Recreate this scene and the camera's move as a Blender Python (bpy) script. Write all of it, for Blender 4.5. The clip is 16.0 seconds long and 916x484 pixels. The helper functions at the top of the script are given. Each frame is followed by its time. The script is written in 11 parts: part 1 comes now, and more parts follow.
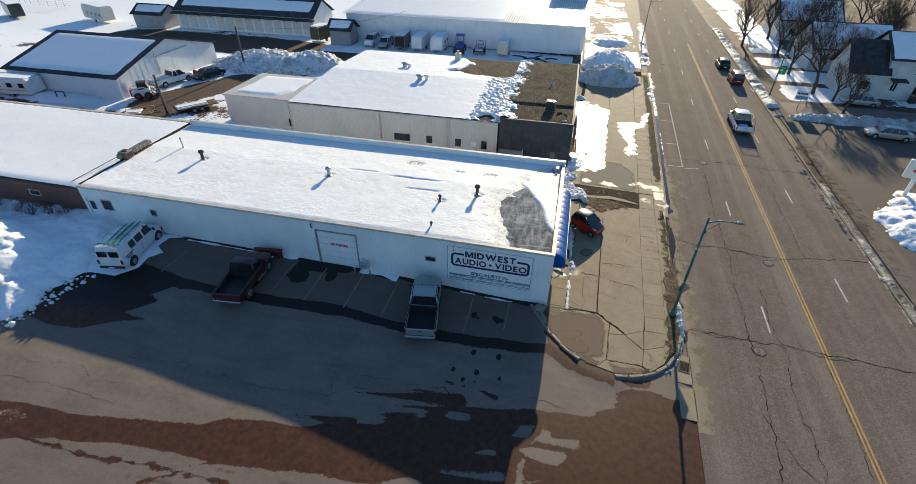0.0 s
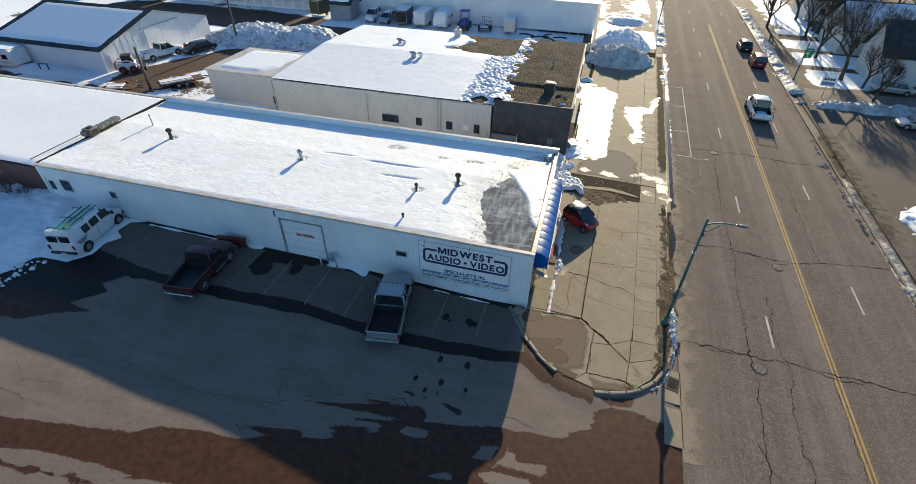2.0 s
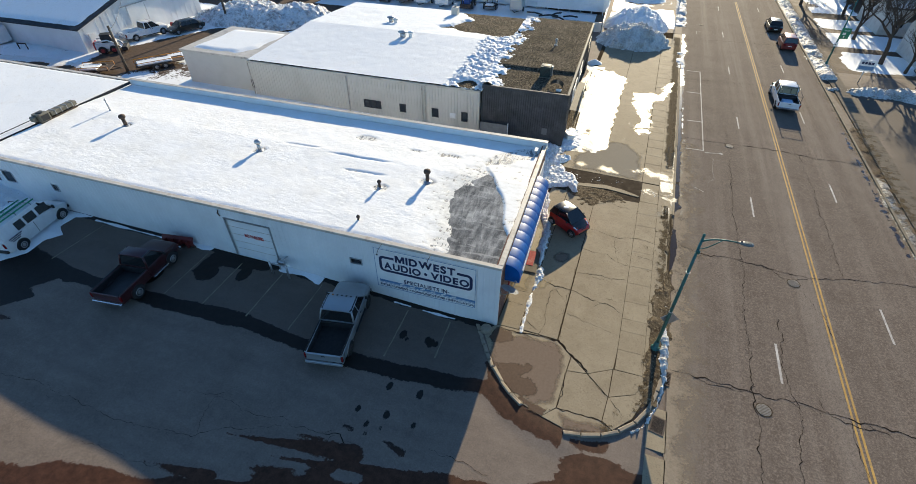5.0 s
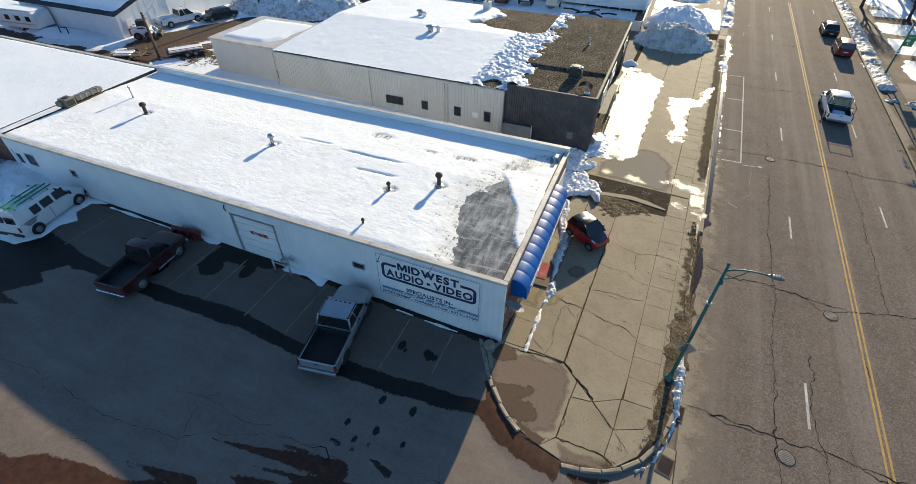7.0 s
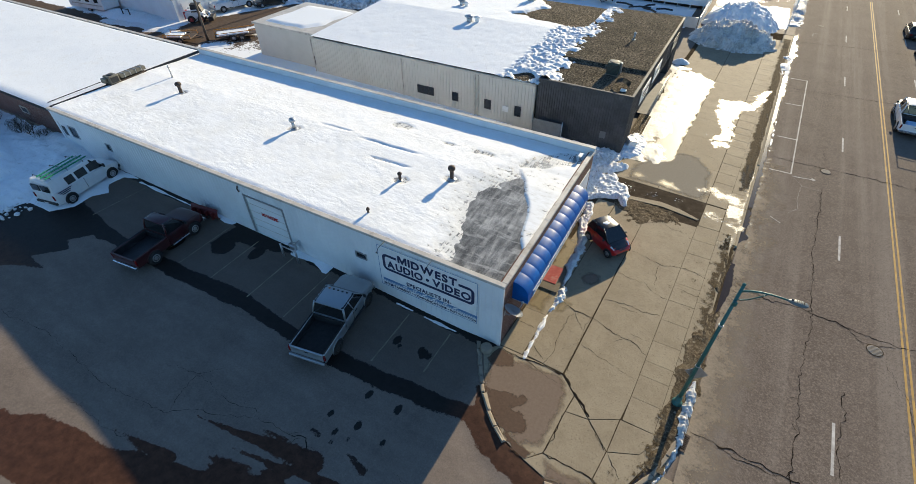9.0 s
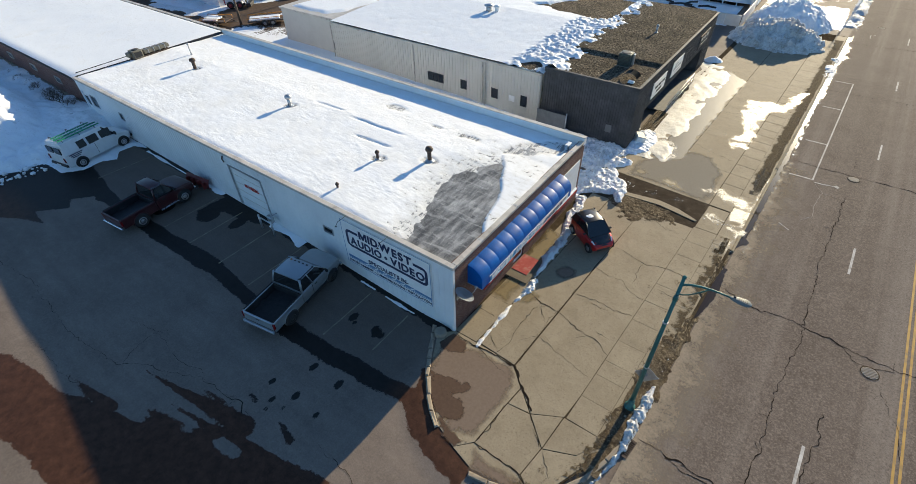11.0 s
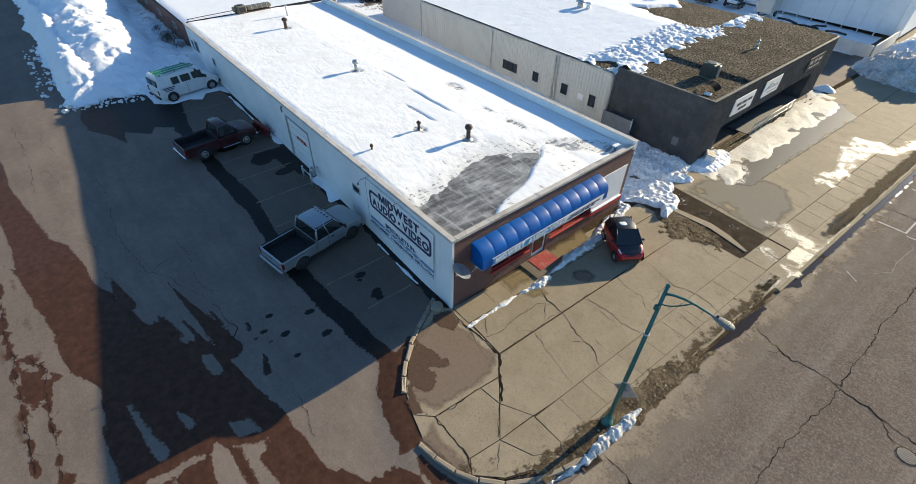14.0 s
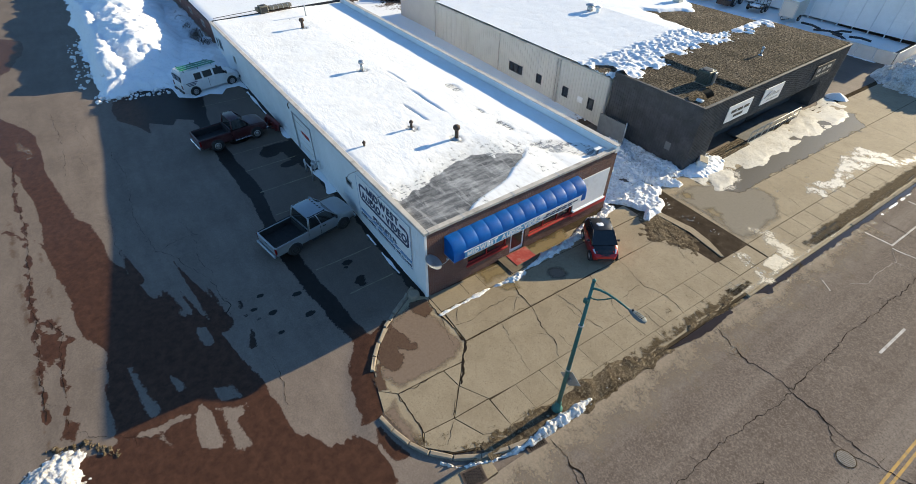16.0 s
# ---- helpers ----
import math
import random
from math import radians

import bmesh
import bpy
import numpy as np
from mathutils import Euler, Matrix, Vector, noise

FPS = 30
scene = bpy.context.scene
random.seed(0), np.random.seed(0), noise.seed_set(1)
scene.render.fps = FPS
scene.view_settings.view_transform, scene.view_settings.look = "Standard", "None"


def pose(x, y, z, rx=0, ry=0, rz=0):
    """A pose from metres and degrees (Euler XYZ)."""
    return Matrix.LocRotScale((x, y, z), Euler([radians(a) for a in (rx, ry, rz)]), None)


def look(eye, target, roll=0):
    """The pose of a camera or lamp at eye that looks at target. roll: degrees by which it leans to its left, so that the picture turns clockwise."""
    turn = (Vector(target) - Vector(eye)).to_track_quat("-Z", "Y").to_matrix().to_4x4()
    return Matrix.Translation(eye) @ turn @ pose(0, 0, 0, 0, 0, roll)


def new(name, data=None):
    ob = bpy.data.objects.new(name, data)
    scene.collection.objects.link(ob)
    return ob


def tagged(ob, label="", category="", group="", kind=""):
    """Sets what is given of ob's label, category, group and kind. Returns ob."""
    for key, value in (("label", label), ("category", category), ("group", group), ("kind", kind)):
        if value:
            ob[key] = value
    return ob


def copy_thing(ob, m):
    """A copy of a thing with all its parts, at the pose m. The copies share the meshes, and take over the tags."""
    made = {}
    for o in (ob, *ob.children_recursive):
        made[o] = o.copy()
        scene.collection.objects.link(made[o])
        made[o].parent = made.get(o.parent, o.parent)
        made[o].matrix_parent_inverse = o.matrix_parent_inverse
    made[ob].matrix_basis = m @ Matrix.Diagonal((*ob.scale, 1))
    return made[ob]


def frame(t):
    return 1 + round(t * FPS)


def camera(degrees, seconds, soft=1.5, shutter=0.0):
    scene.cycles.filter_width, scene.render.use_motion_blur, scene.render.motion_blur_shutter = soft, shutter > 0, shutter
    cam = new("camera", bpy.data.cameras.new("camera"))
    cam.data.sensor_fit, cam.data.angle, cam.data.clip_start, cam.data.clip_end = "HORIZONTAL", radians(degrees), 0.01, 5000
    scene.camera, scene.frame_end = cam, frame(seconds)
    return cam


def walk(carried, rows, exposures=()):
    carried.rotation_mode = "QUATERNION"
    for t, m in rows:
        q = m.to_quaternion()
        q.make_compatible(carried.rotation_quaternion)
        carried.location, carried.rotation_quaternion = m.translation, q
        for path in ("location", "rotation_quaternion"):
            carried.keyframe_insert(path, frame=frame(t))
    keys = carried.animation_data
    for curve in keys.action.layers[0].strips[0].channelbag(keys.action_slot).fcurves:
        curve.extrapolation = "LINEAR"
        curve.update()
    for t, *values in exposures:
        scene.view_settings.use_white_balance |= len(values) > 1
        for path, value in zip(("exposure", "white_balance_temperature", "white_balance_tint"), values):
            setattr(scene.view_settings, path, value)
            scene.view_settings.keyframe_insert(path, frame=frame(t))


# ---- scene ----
cam = camera(88.2, 16.0, 0.45)
PATH = [
    (0, (-0.723, -25.162, 23.123), (-1.081, -23.584, 21.947), 0.7),
    (0.5, (-0.215, -24.312, 22.932), (-0.585, -22.75, 21.738), 0.8),
    (1, (0.241, -23.469, 22.683), (-0.138, -21.921, 21.475), 1.0),
    (1.5, (0.671, -22.56, 22.365), (0.28, -21.028, 21.14), 1.0),
    (2, (1.138, -21.79, 22.091), (0.736, -20.271, 20.855), 1.0),
    (2.5, (1.559, -20.958, 21.767), (1.148, -19.452, 20.517), 0.9),
    (3, (1.902, -20.123, 21.363), (1.481, -18.629, 20.102), 0.8),
    (3.5, (2.266, -19.269, 21.049), (1.839, -17.79, 19.772), 0.5),
    (4, (2.646, -18.451, 20.846), (2.21, -16.979, 19.565), 0.3),
    (6.5, (3.702, -15.842, 20.889), (3.16, -14.428, 19.583), 0.3),
    (7, (3.842, -15.372, 20.669), (3.266, -13.974, 19.359), 0.3),
    (7.5, (4.125, -15.07, 20.642), (3.509, -13.697, 19.325), 0.3),
    (8, (4.282, -14.71, 20.519), (3.625, -13.361, 19.197), 0.4),
    (10.5, (8.225, -12.106, 19.192), (7.365, -10.875, 17.872), -1.6),
    (11, (9.038, -11.646, 18.86), (8.137, -10.442, 17.541), -1.2),
    (11.5, (9.772, -11.247, 18.506), (8.818, -10.082, 17.189), -0.8),
    (12, (10.337, -10.908, 18.249), (9.327, -9.794, 16.93), -0.4),
    (12.5, (10.774, -10.618, 17.966), (9.73, -9.535, 16.648), 0.1),
    (13, (11.049, -10.394, 17.764), (9.968, -9.345, 16.448), 0.8),
    (13.5, (11.392, -10.112, 17.815), (10.283, -9.095, 16.497), 1.2),
    (14, (11.773, -9.842, 17.816), (10.633, -8.858, 16.499), 1.5),
    (14.5, (12.342, -9.54, 17.932), (11.174, -8.59, 16.616), 1.5),
    (15, (12.895, -9.239, 18.298), (11.715, -8.316, 16.973), 1.4),
    (15.5, (13.614, -8.885, 18.578), (12.424, -7.98, 17.249), 1.2),
    (16, (14.349, -8.556, 18.738), (13.143, -7.673, 17.41), 0.8),
]
walk(cam, [(t, look(eye, target, roll)) for t, eye, target, roll in PATH], [(0.0, 0.93, 6050, 5), (3.0, 1.06, 6050, 5), (7.0, 1.1, 6100, 5), (10.5, 1.08, 6100, 5), (12.0, 1.15, 6100, 5), (13.5, 1.22, 6100, 5), (16.0, 1.27, 6100, 5)])

# ---- body ----
# ---- world, sun ----
SUN_AZ, SUN_EL = 4.3, 16.8
sun_dir = Vector((math.sin(radians(SUN_AZ)) * math.cos(radians(SUN_EL)), math.cos(radians(SUN_AZ)) * math.cos(radians(SUN_EL)), math.sin(radians(SUN_EL))))
world = bpy.data.worlds.new("sky")
scene.world = world
world.use_nodes = True
sky = world.node_tree.nodes.new("ShaderNodeTexSky")
sky.sky_type, sky.sun_disc = "NISHITA", False
sky.sun_elevation, sky.sun_rotation = radians(SUN_EL), radians(SUN_AZ)
sky.air_density, sky.dust_density, sky.ozone_density = 1.0, 0.2, 4.0
world.node_tree.nodes["Background"].inputs["Strength"].default_value = 0.09
world.node_tree.links.new(sky.outputs["Color"], world.node_tree.nodes["Background"].inputs["Color"])
sun = new("sun", bpy.data.lights.new("sun", "SUN"))
sun.data.energy, sun.data.angle, sun.data.color = 4.5, radians(0.53), (1.0, 0.8, 0.53)
sun.matrix_world = look(sun_dir * 200, (0, 0, 0))


# ---- numbers: smooth noise and plan shapes ----
def hash01(ix, iy, seed):
    n = (ix.astype(np.int64) * 374761393 + iy.astype(np.int64) * 668265263 + seed * 2147483647) & 0xFFFFFFFF
    n = ((n ^ (n >> 13)) * 1274126177) & 0xFFFFFFFF
    return ((n ^ (n >> 16)) & 0xFFFF) / 65535.0


def vnoise(x, y, seed=0):
    x, y = np.asarray(x, float), np.asarray(y, float)
    ix, iy = np.floor(x), np.floor(y)
    fx, fy = x - ix, y - iy
    fx, fy = fx * fx * (3 - 2 * fx), fy * fy * (3 - 2 * fy)
    a, b = hash01(ix, iy, seed), hash01(ix + 1, iy, seed)
    c, d = hash01(ix, iy + 1, seed), hash01(ix + 1, iy + 1, seed)
    return (a * (1 - fx) + b * fx) * (1 - fy) + (c * (1 - fx) + d * fx) * fy


def fbm(x, y, size, octaves=4, seed=0):
    total, amp, norm = 0.0, 1.0, 0.0
    for o in range(octaves):
        total = total + amp * (vnoise(x / size * 2**o + 7.3 * o, y / size * 2**o - 3.1 * o, seed + o) * 2 - 1)
        norm += amp
        amp *= 0.55
    return total / norm


def smooth(a, b, v):
    t = np.clip((v - a) / (b - a), 0, 1)
    return t * t * (3 - 2 * t)


def line_dist(x, y, pts):
    best = np.full(np.shape(x), 1e9)
    for (ax, ay), (bx, by) in zip(pts[:-1], pts[1:]):
        dx, dy = bx - ax, by - ay
        t = np.clip(((x - ax) * dx + (y - ay) * dy) / (dx * dx + dy * dy + 1e-9), 0, 1)
        best = np.minimum(best, np.hypot(x - ax - t * dx, y - ay - t * dy))
    return best


def inside(x, y, pts):
    """Signed distance to a polygon, positive within."""
    d = line_dist(x, y, list(pts) + [pts[0]])
    odd = np.zeros(np.shape(x), bool)
    for (ax, ay), (bx, by) in zip(pts, list(pts[1:]) + [pts[0]]):
        cross = (ay > y) != (by > y)
        with np.errstate(divide="ignore", invalid="ignore"):
            odd ^= cross & (x < (bx - ax) * (y - ay) / (by - ay + 1e-12) + ax)
    return np.where(odd, d, -d)


def ground_z(x, y):
    """The lot climbs gently away from the street."""
    x = np.asarray(x, float)
    return (0.8 * smooth(0.5, 16.0, -x) + 0.25 * smooth(15.0, 38.0, -x) - 0.13 * smooth(5.0, 13.0, -x) * smooth(24.0, 16.0, -x)) * (1 - 0.6 * smooth(35.0, 60.0, np.asarray(y, float)))


def gz(x, y):
    return float(ground_z(x, y))


STREET = 0.047  # the street runs a little clockwise of the buildings


def st(u, y):
    return (u + STREET * y, y)


# ---- mesh helpers ----
def part(name, bm, material, parent=None, label=""):
    me = bpy.data.meshes.new(name)
    bm.to_mesh(me)
    bm.free()
    for m in material if isinstance(material, (list, tuple)) else [material]:
        me.materials.append(m)
    ob = new(name, me)
    if parent is not None:
        ob.parent = parent
    if label:
        tagged(ob, label)
    return ob


def thing(name, m, label, category, group="", kind=""):
    ob = new(name)
    ob.empty_display_size = 0.2
    ob.matrix_world = m
    return tagged(ob, label, category, group, kind)


def solo(name, bm, material, label, category="", group="", kind=""):
    return tagged(part(name, bm, material), label, category, group, kind)


def add_box(bm, x0, x1, y0, y1, z0, z1, bevel=0.0, mat=0):
    vs = [bm.verts.new((x, y, z)) for z in (z0, z1) for y in (y0, y1) for x in (x0, x1)]
    fs = [bm.faces.new([vs[i] for i in q]) for q in ((0, 2, 3, 1), (4, 5, 7, 6), (0, 1, 5, 4), (2, 6, 7, 3), (0, 4, 6, 2), (1, 3, 7, 5))]
    for f in fs:
        f.material_index = mat
    if bevel > 0:
        es = list({e for f in fs for e in f.edges})
        bmesh.ops.bevel(bm, geom=es, offset=bevel, segments=1, profile=0.5, affect="EDGES")
    return vs


def box(x0, x1, y0, y1, z0, z1, bevel=0.0):
    bm = bmesh.new()
    add_box(bm, x0, x1, y0, y1, z0, z1, bevel)
    return bm


def add_tube(bm, pts, radii, sides=10, caps=True):
    """A tapered tube along points."""
    pts = [Vector(p) for p in pts]
    radii = radii if isinstance(radii, (list, tuple)) else [radii] * len(pts)
    rings = []
    for i, p in enumerate(pts):
        d = (pts[min(i + 1, len(pts) - 1)] - pts[max(i - 1, 0)]).normalized()
        a = d.orthogonal().normalized() if i == 0 else (a - d * a.dot(d)).normalized()
        b = d.cross(a)
        rings.append([bm.verts.new(p + (a * math.cos(2 * math.pi * k / sides) + b * math.sin(2 * math.pi * k / sides)) * radii[i]) for k in range(sides)])
    for r, s in zip(rings[:-1], rings[1:]):
        for k in range(sides):
            f = bm.faces.new((r[k], r[(k + 1) % sides], s[(k + 1) % sides], s[k]))
            f.smooth = True
    if caps:
        bm.faces.new(list(reversed(rings[0])))
        bm.faces.new(rings[-1])


def tube(pts, radii, sides=10):
    bm = bmesh.new()
    add_tube(bm, pts, radii, sides)
    return bm


def add_prism(bm, outline, z0, z1, bevel=0.0):
    lo = [bm.verts.new((x, y, z0)) for x, y in outline]
    hi = [bm.verts.new((x, y, z1)) for x, y in outline]
    n = len(outline)
    faces = [bm.faces.new(hi), bm.faces.new(list(reversed(lo)))]
    for i in range(n):
        faces.append(bm.faces.new((lo[i], lo[(i + 1) % n], hi[(i + 1) % n], hi[i])))
    if bevel:
        bmesh.ops.bevel(bm, geom=list(faces[0].edges), offset=bevel, segments=1, profile=0.5, affect="EDGES")


def grid_mesh(name, xs, ys, zfun, keep=None, attrs=None, smooth_faces=True):
    """A sheet over the plan; keep: which cells to keep; attrs: named point values."""
    X, Y = np.meshgrid(xs, ys)
    Z = zfun(X, Y)
    nx, ny = len(xs), len(ys)
    idx = np.arange(nx * ny).reshape(ny, nx)
    quads = np.stack([idx[:-1, :-1], idx[:-1, 1:], idx[1:, 1:], idx[1:, :-1]], -1).reshape(-1, 4)
    if keep is not None:
        k = keep(X, Y, Z).ravel()
        quads = quads[k[quads].any(axis=1)]
    used = np.unique(quads)
    back = np.full(nx * ny, -1)
    back[used] = np.arange(len(used))
    me = bpy.data.meshes.new(name)
    me.from_pydata(np.stack([X.ravel(), Y.ravel(), Z.ravel()], -1)[used].tolist(), [], back[quads].tolist())
    if smooth_faces:
        me.polygons.foreach_set("use_smooth", np.ones(len(me.polygons), bool))
    for key, fun in (attrs or {}).items():
        a = me.attributes.new(key, "FLOAT", "POINT")
        a.data.foreach_set("value", fun(X, Y).ravel()[used].astype(np.float32))
    me.update()
    return me


def ribbon(pts, width, z, seed=0, step=0.25, jitter=0.08, zfun=None):
    """A thin wandering strip on the ground (a crack, a sealed joint, worn paint)."""
    rnd = random.Random(seed)
    path = []
    for (ax, ay), (bx, by) in zip(pts[:-1], pts[1:]):
        n = max(1, int(math.hypot(bx - ax, by - ay) / step))
        for i in range(n):
            t = i / n
            path.append((ax + (bx - ax) * t + rnd.uniform(-jitter, jitter), ay + (by - ay) * t + rnd.uniform(-jitter, jitter)))
    path.append(pts[-1])
    bm = bmesh.new()
    last = None
    for i, (x, y) in enumerate(path):
        a, b = path[max(i - 1, 0)], path[min(i + 1, len(path) - 1)]
        dx, dy = b[0] - a[0], b[1] - a[1]
        ln = math.hypot(dx, dy) or 1
        w = width * rnd.uniform(0.35, 1.0) / 2
        zz = z + (gz(x, y) if zfun else 0)
        pair = (bm.verts.new((x - dy / ln * w, y + dx / ln * w, zz)), bm.verts.new((x + dy / ln * w, y - dx / ln * w, zz)))
        if last:
            bm.faces.new((last[0], last[1], pair[1], pair[0]))
        last = pair
    bmesh.ops.recalc_face_normals(bm, faces=bm.faces)
    for f in bm.faces:
        if f.normal.z < 0:
            f.normal_flip()
    return bm


def add_crack(bm, pts, width, height, seed, wander=1.0):
    """One open crack: a line that wanders at three scales, now gaping, now hair-thin."""
    rnd = random.Random(seed)
    line, tang, run, total = [], [], [], 0.0
    for (ax, ay), (bx, by) in zip(pts[:-1], pts[1:]):
        ln = math.hypot(bx - ax, by - ay)
        n = max(2, int(ln / 0.09))
        for i in range(n):
            line.append((ax + (bx - ax) * i / n, ay + (by - ay) * i / n))
            tang.append(((bx - ax) / ln, (by - ay) / ln))
            run.append(total + ln * i / n)
        total += ln
    run = np.array(run)
    knots = np.cumsum([rnd.uniform(0.08, 0.3) for _ in range(int(total / 0.1) + 4)]) - 0.3
    zigzag = np.interp(run, knots, [rnd.uniform(-1, 1) for _ in knots])
    side = wander * (0.14 * fbm(run, run * 0 + 3.7, 0.9, 3, seed) + 0.075 * zigzag)
    gape = np.clip(0.62 + 1.4 * fbm(run, run * 0 + 5.3, 0.7, 4, seed + 2), 0.38, 1.25)
    last = None
    for (x, y), (tx, ty), r, d, g in zip(line, tang, run, side, gape):
        d += rnd.uniform(-0.012, 0.012) * wander
        w = width * g * min(1.0, (total - r) / 0.3 + 0.3, r / 0.3 + 0.3) / 2
        cx, cy = x - ty * d, y + tx * d
        wa, wb = w * rnd.uniform(0.7, 1.3), w * rnd.uniform(0.7, 1.3)
        pair = (bm.verts.new((cx - ty * wa, cy + tx * wa, height(cx, cy))), bm.verts.new((cx + ty * wb, cy - tx * wb, height(cx, cy))))
        if last:
            bm.faces.new((last[0], last[1], pair[1], pair[0]))
        last = pair
    return list(zip(line, tang))


def crack(pts, width, height, seed, spurs=0.35, wander=1.0):
    """A crack with a few short side branches; spurs: how many to the metre."""
    bm = bmesh.new()
    rnd = random.Random(seed * 7 + 1)
    line = add_crack(bm, pts, width, height, seed, wander)
    for k in range(int(len(line) * 0.09 * spurs)):
        (x, y), (tx, ty) = rnd.choice(line)
        a = rnd.choice((-1, 1)) * rnd.uniform(0.5, 1.2) + (math.pi if rnd.random() < 0.4 else 0)
        c, s_ = math.cos(a), math.sin(a)
        ln = rnd.uniform(0.2, 0.75)
        add_crack(bm, [(x, y), (x + (tx * c - ty * s_) * ln, y + (tx * s_ + ty * c) * ln)], width * 0.45, height, seed + 50 + k, wander)
    bmesh.ops.recalc_face_normals(bm, faces=bm.faces)
    for f in bm.faces:
        if f.normal.z < 0:
            f.normal_flip()
    return bm


# ---- materials ----
def nodes_of(name):
    m = bpy.data.materials.new(name)
    m.use_nodes = True
    nt = m.node_tree
    return m, nt, nt.nodes["Principled BSDF"]


def node(nt, kind, **values):
    n = nt.nodes.new(kind)
    for k, v in values.items():
        n.inputs[k].default_value = v
    return n


def noise_node(nt, vec, size, detail=6.0, rough=0.6):
    n = node(nt, "ShaderNodeTexNoise", Scale=1.0 / size, Detail=detail, Roughness=rough)
    nt.links.new(vec, n.inputs["Vector"])
    return n.outputs["Fac"]


def ramp(nt, fac, stops):
    n = nt.nodes.new("ShaderNodeValToRGB")
    e = n.color_ramp.elements
    while len(e) < len(stops):
        e.new(0.5)
    for i, (p, c) in enumerate(stops):
        e[i].position = p
        e[i].color = (c, c, c, 1) if isinstance(c, (int, float)) else (*c, 1)
    nt.links.new(fac, n.inputs["Fac"])
    return n.outputs["Color"]


def mix(nt, fac, a, b, how="MIX"):
    n = nt.nodes.new("ShaderNodeMix")
    n.data_type, n.blend_type = "RGBA", how
    for sock, v in ((n.inputs["Factor"], fac), (n.inputs["A"], a), (n.inputs["B"], b)):
        if isinstance(v, bpy.types.NodeSocket):
            nt.links.new(v, sock)
        elif isinstance(v, (int, float)):
            sock.default_value = v if sock.type == "VALUE" else (v, v, v, 1)
        else:
            sock.default_value = (*v, 1)
    return n.outputs["Result"]


def calc(nt, how, a, b=0.0):
    n = nt.nodes.new("ShaderNodeMath")
    n.operation = how
    for sock, v in ((n.inputs[0], a), (n.inputs[1], b)):
        if isinstance(v, bpy.types.NodeSocket):
            nt.links.new(v, sock)
        else:
            sock.default_value = v
    return n.outputs[0]


def bump(nt, bsdf, height, strength, distance):
    n = node(nt, "ShaderNodeBump", Strength=strength, Distance=distance)
    nt.links.new(height, n.inputs["Height"])
    nt.links.new(n.outputs["Normal"], bsdf.inputs["Normal"])


def attr(nt, name):
    n = nt.nodes.new("ShaderNodeAttribute")
    n.attribute_name = name
    return n.outputs["Fac"]


def coords(nt, kind="Object"):
    return nt.nodes.new("ShaderNodeTexCoord").outputs[kind]


def world_pos(nt):
    return nt.nodes.new("ShaderNodeNewGeometry").outputs["Position"]


def surface(name, low, high, size=0.6, rough=0.7, metal=0.0, fine=0.05, relief=0.2, depth=0.01, stain=None, stain_size=1.5, spec=0.5, coat=0.0):
    """A painted, cast or woven surface: two scales of variation, fine relief, optional stains."""
    m, nt, b = nodes_of(name)
    v = world_pos(nt)
    big, small = noise_node(nt, v, size), noise_node(nt, v, fine, 4.0, 0.7)
    col = mix(nt, ramp(nt, big, ((0.3, 0.0), (0.7, 1.0))), low, high)
    col = mix(nt, ramp(nt, small, ((0.35, 0.0), (0.75, 0.35))), col, low)
    if stain:
        col = mix(nt, ramp(nt, noise_node(nt, v, stain_size, 8.0, 0.7), ((0.52, 0.0), (0.68, 0.75))), col, stain)
    nt.links.new(col, b.inputs["Base Color"])
    nt.links.new(ramp(nt, small, ((0.2, max(rough - 0.12, 0.02)), (0.8, min(rough + 0.12, 1.0)))), b.inputs["Roughness"])
    b.inputs["Metallic"].default_value = metal
    b.inputs["Specular IOR Level"].default_value = spec
    b.inputs["Coat Weight"].default_value = coat
    bump(nt, b, small, relief, depth)
    return m


def car_paint(name, colour, dirt=(0.25, 0.22, 0.18), amount=0.35, flake=0.3, coat=0.5):
    m, nt, b = nodes_of(name)
    v = coords(nt)
    n = noise_node(nt, v, 0.5, 8.0, 0.65)
    col = mix(nt, ramp(nt, n, ((0.45, 0.0), (0.8, amount))), colour, dirt)
    nt.links.new(col, b.inputs["Base Color"])
    nt.links.new(ramp(nt, n, ((0.4, 0.28), (0.8, 0.55))), b.inputs["Roughness"])
    b.inputs["Metallic"].default_value = flake
    b.inputs["Coat Weight"].default_value = coat
    b.inputs["Coat Roughness"].default_value = 0.12
    return m


def plain_glass(name, tint=(0.015, 0.018, 0.02)):
    m, nt, b = nodes_of(name)
    b.inputs["Base Color"].default_value = (*tint, 1)
    nt.links.new(ramp(nt, noise_node(nt, coords(nt), 0.4), ((0.3, 0.03), (0.8, 0.12))), b.inputs["Roughness"])
    b.inputs["Specular IOR Level"].default_value = 0.7
    return m


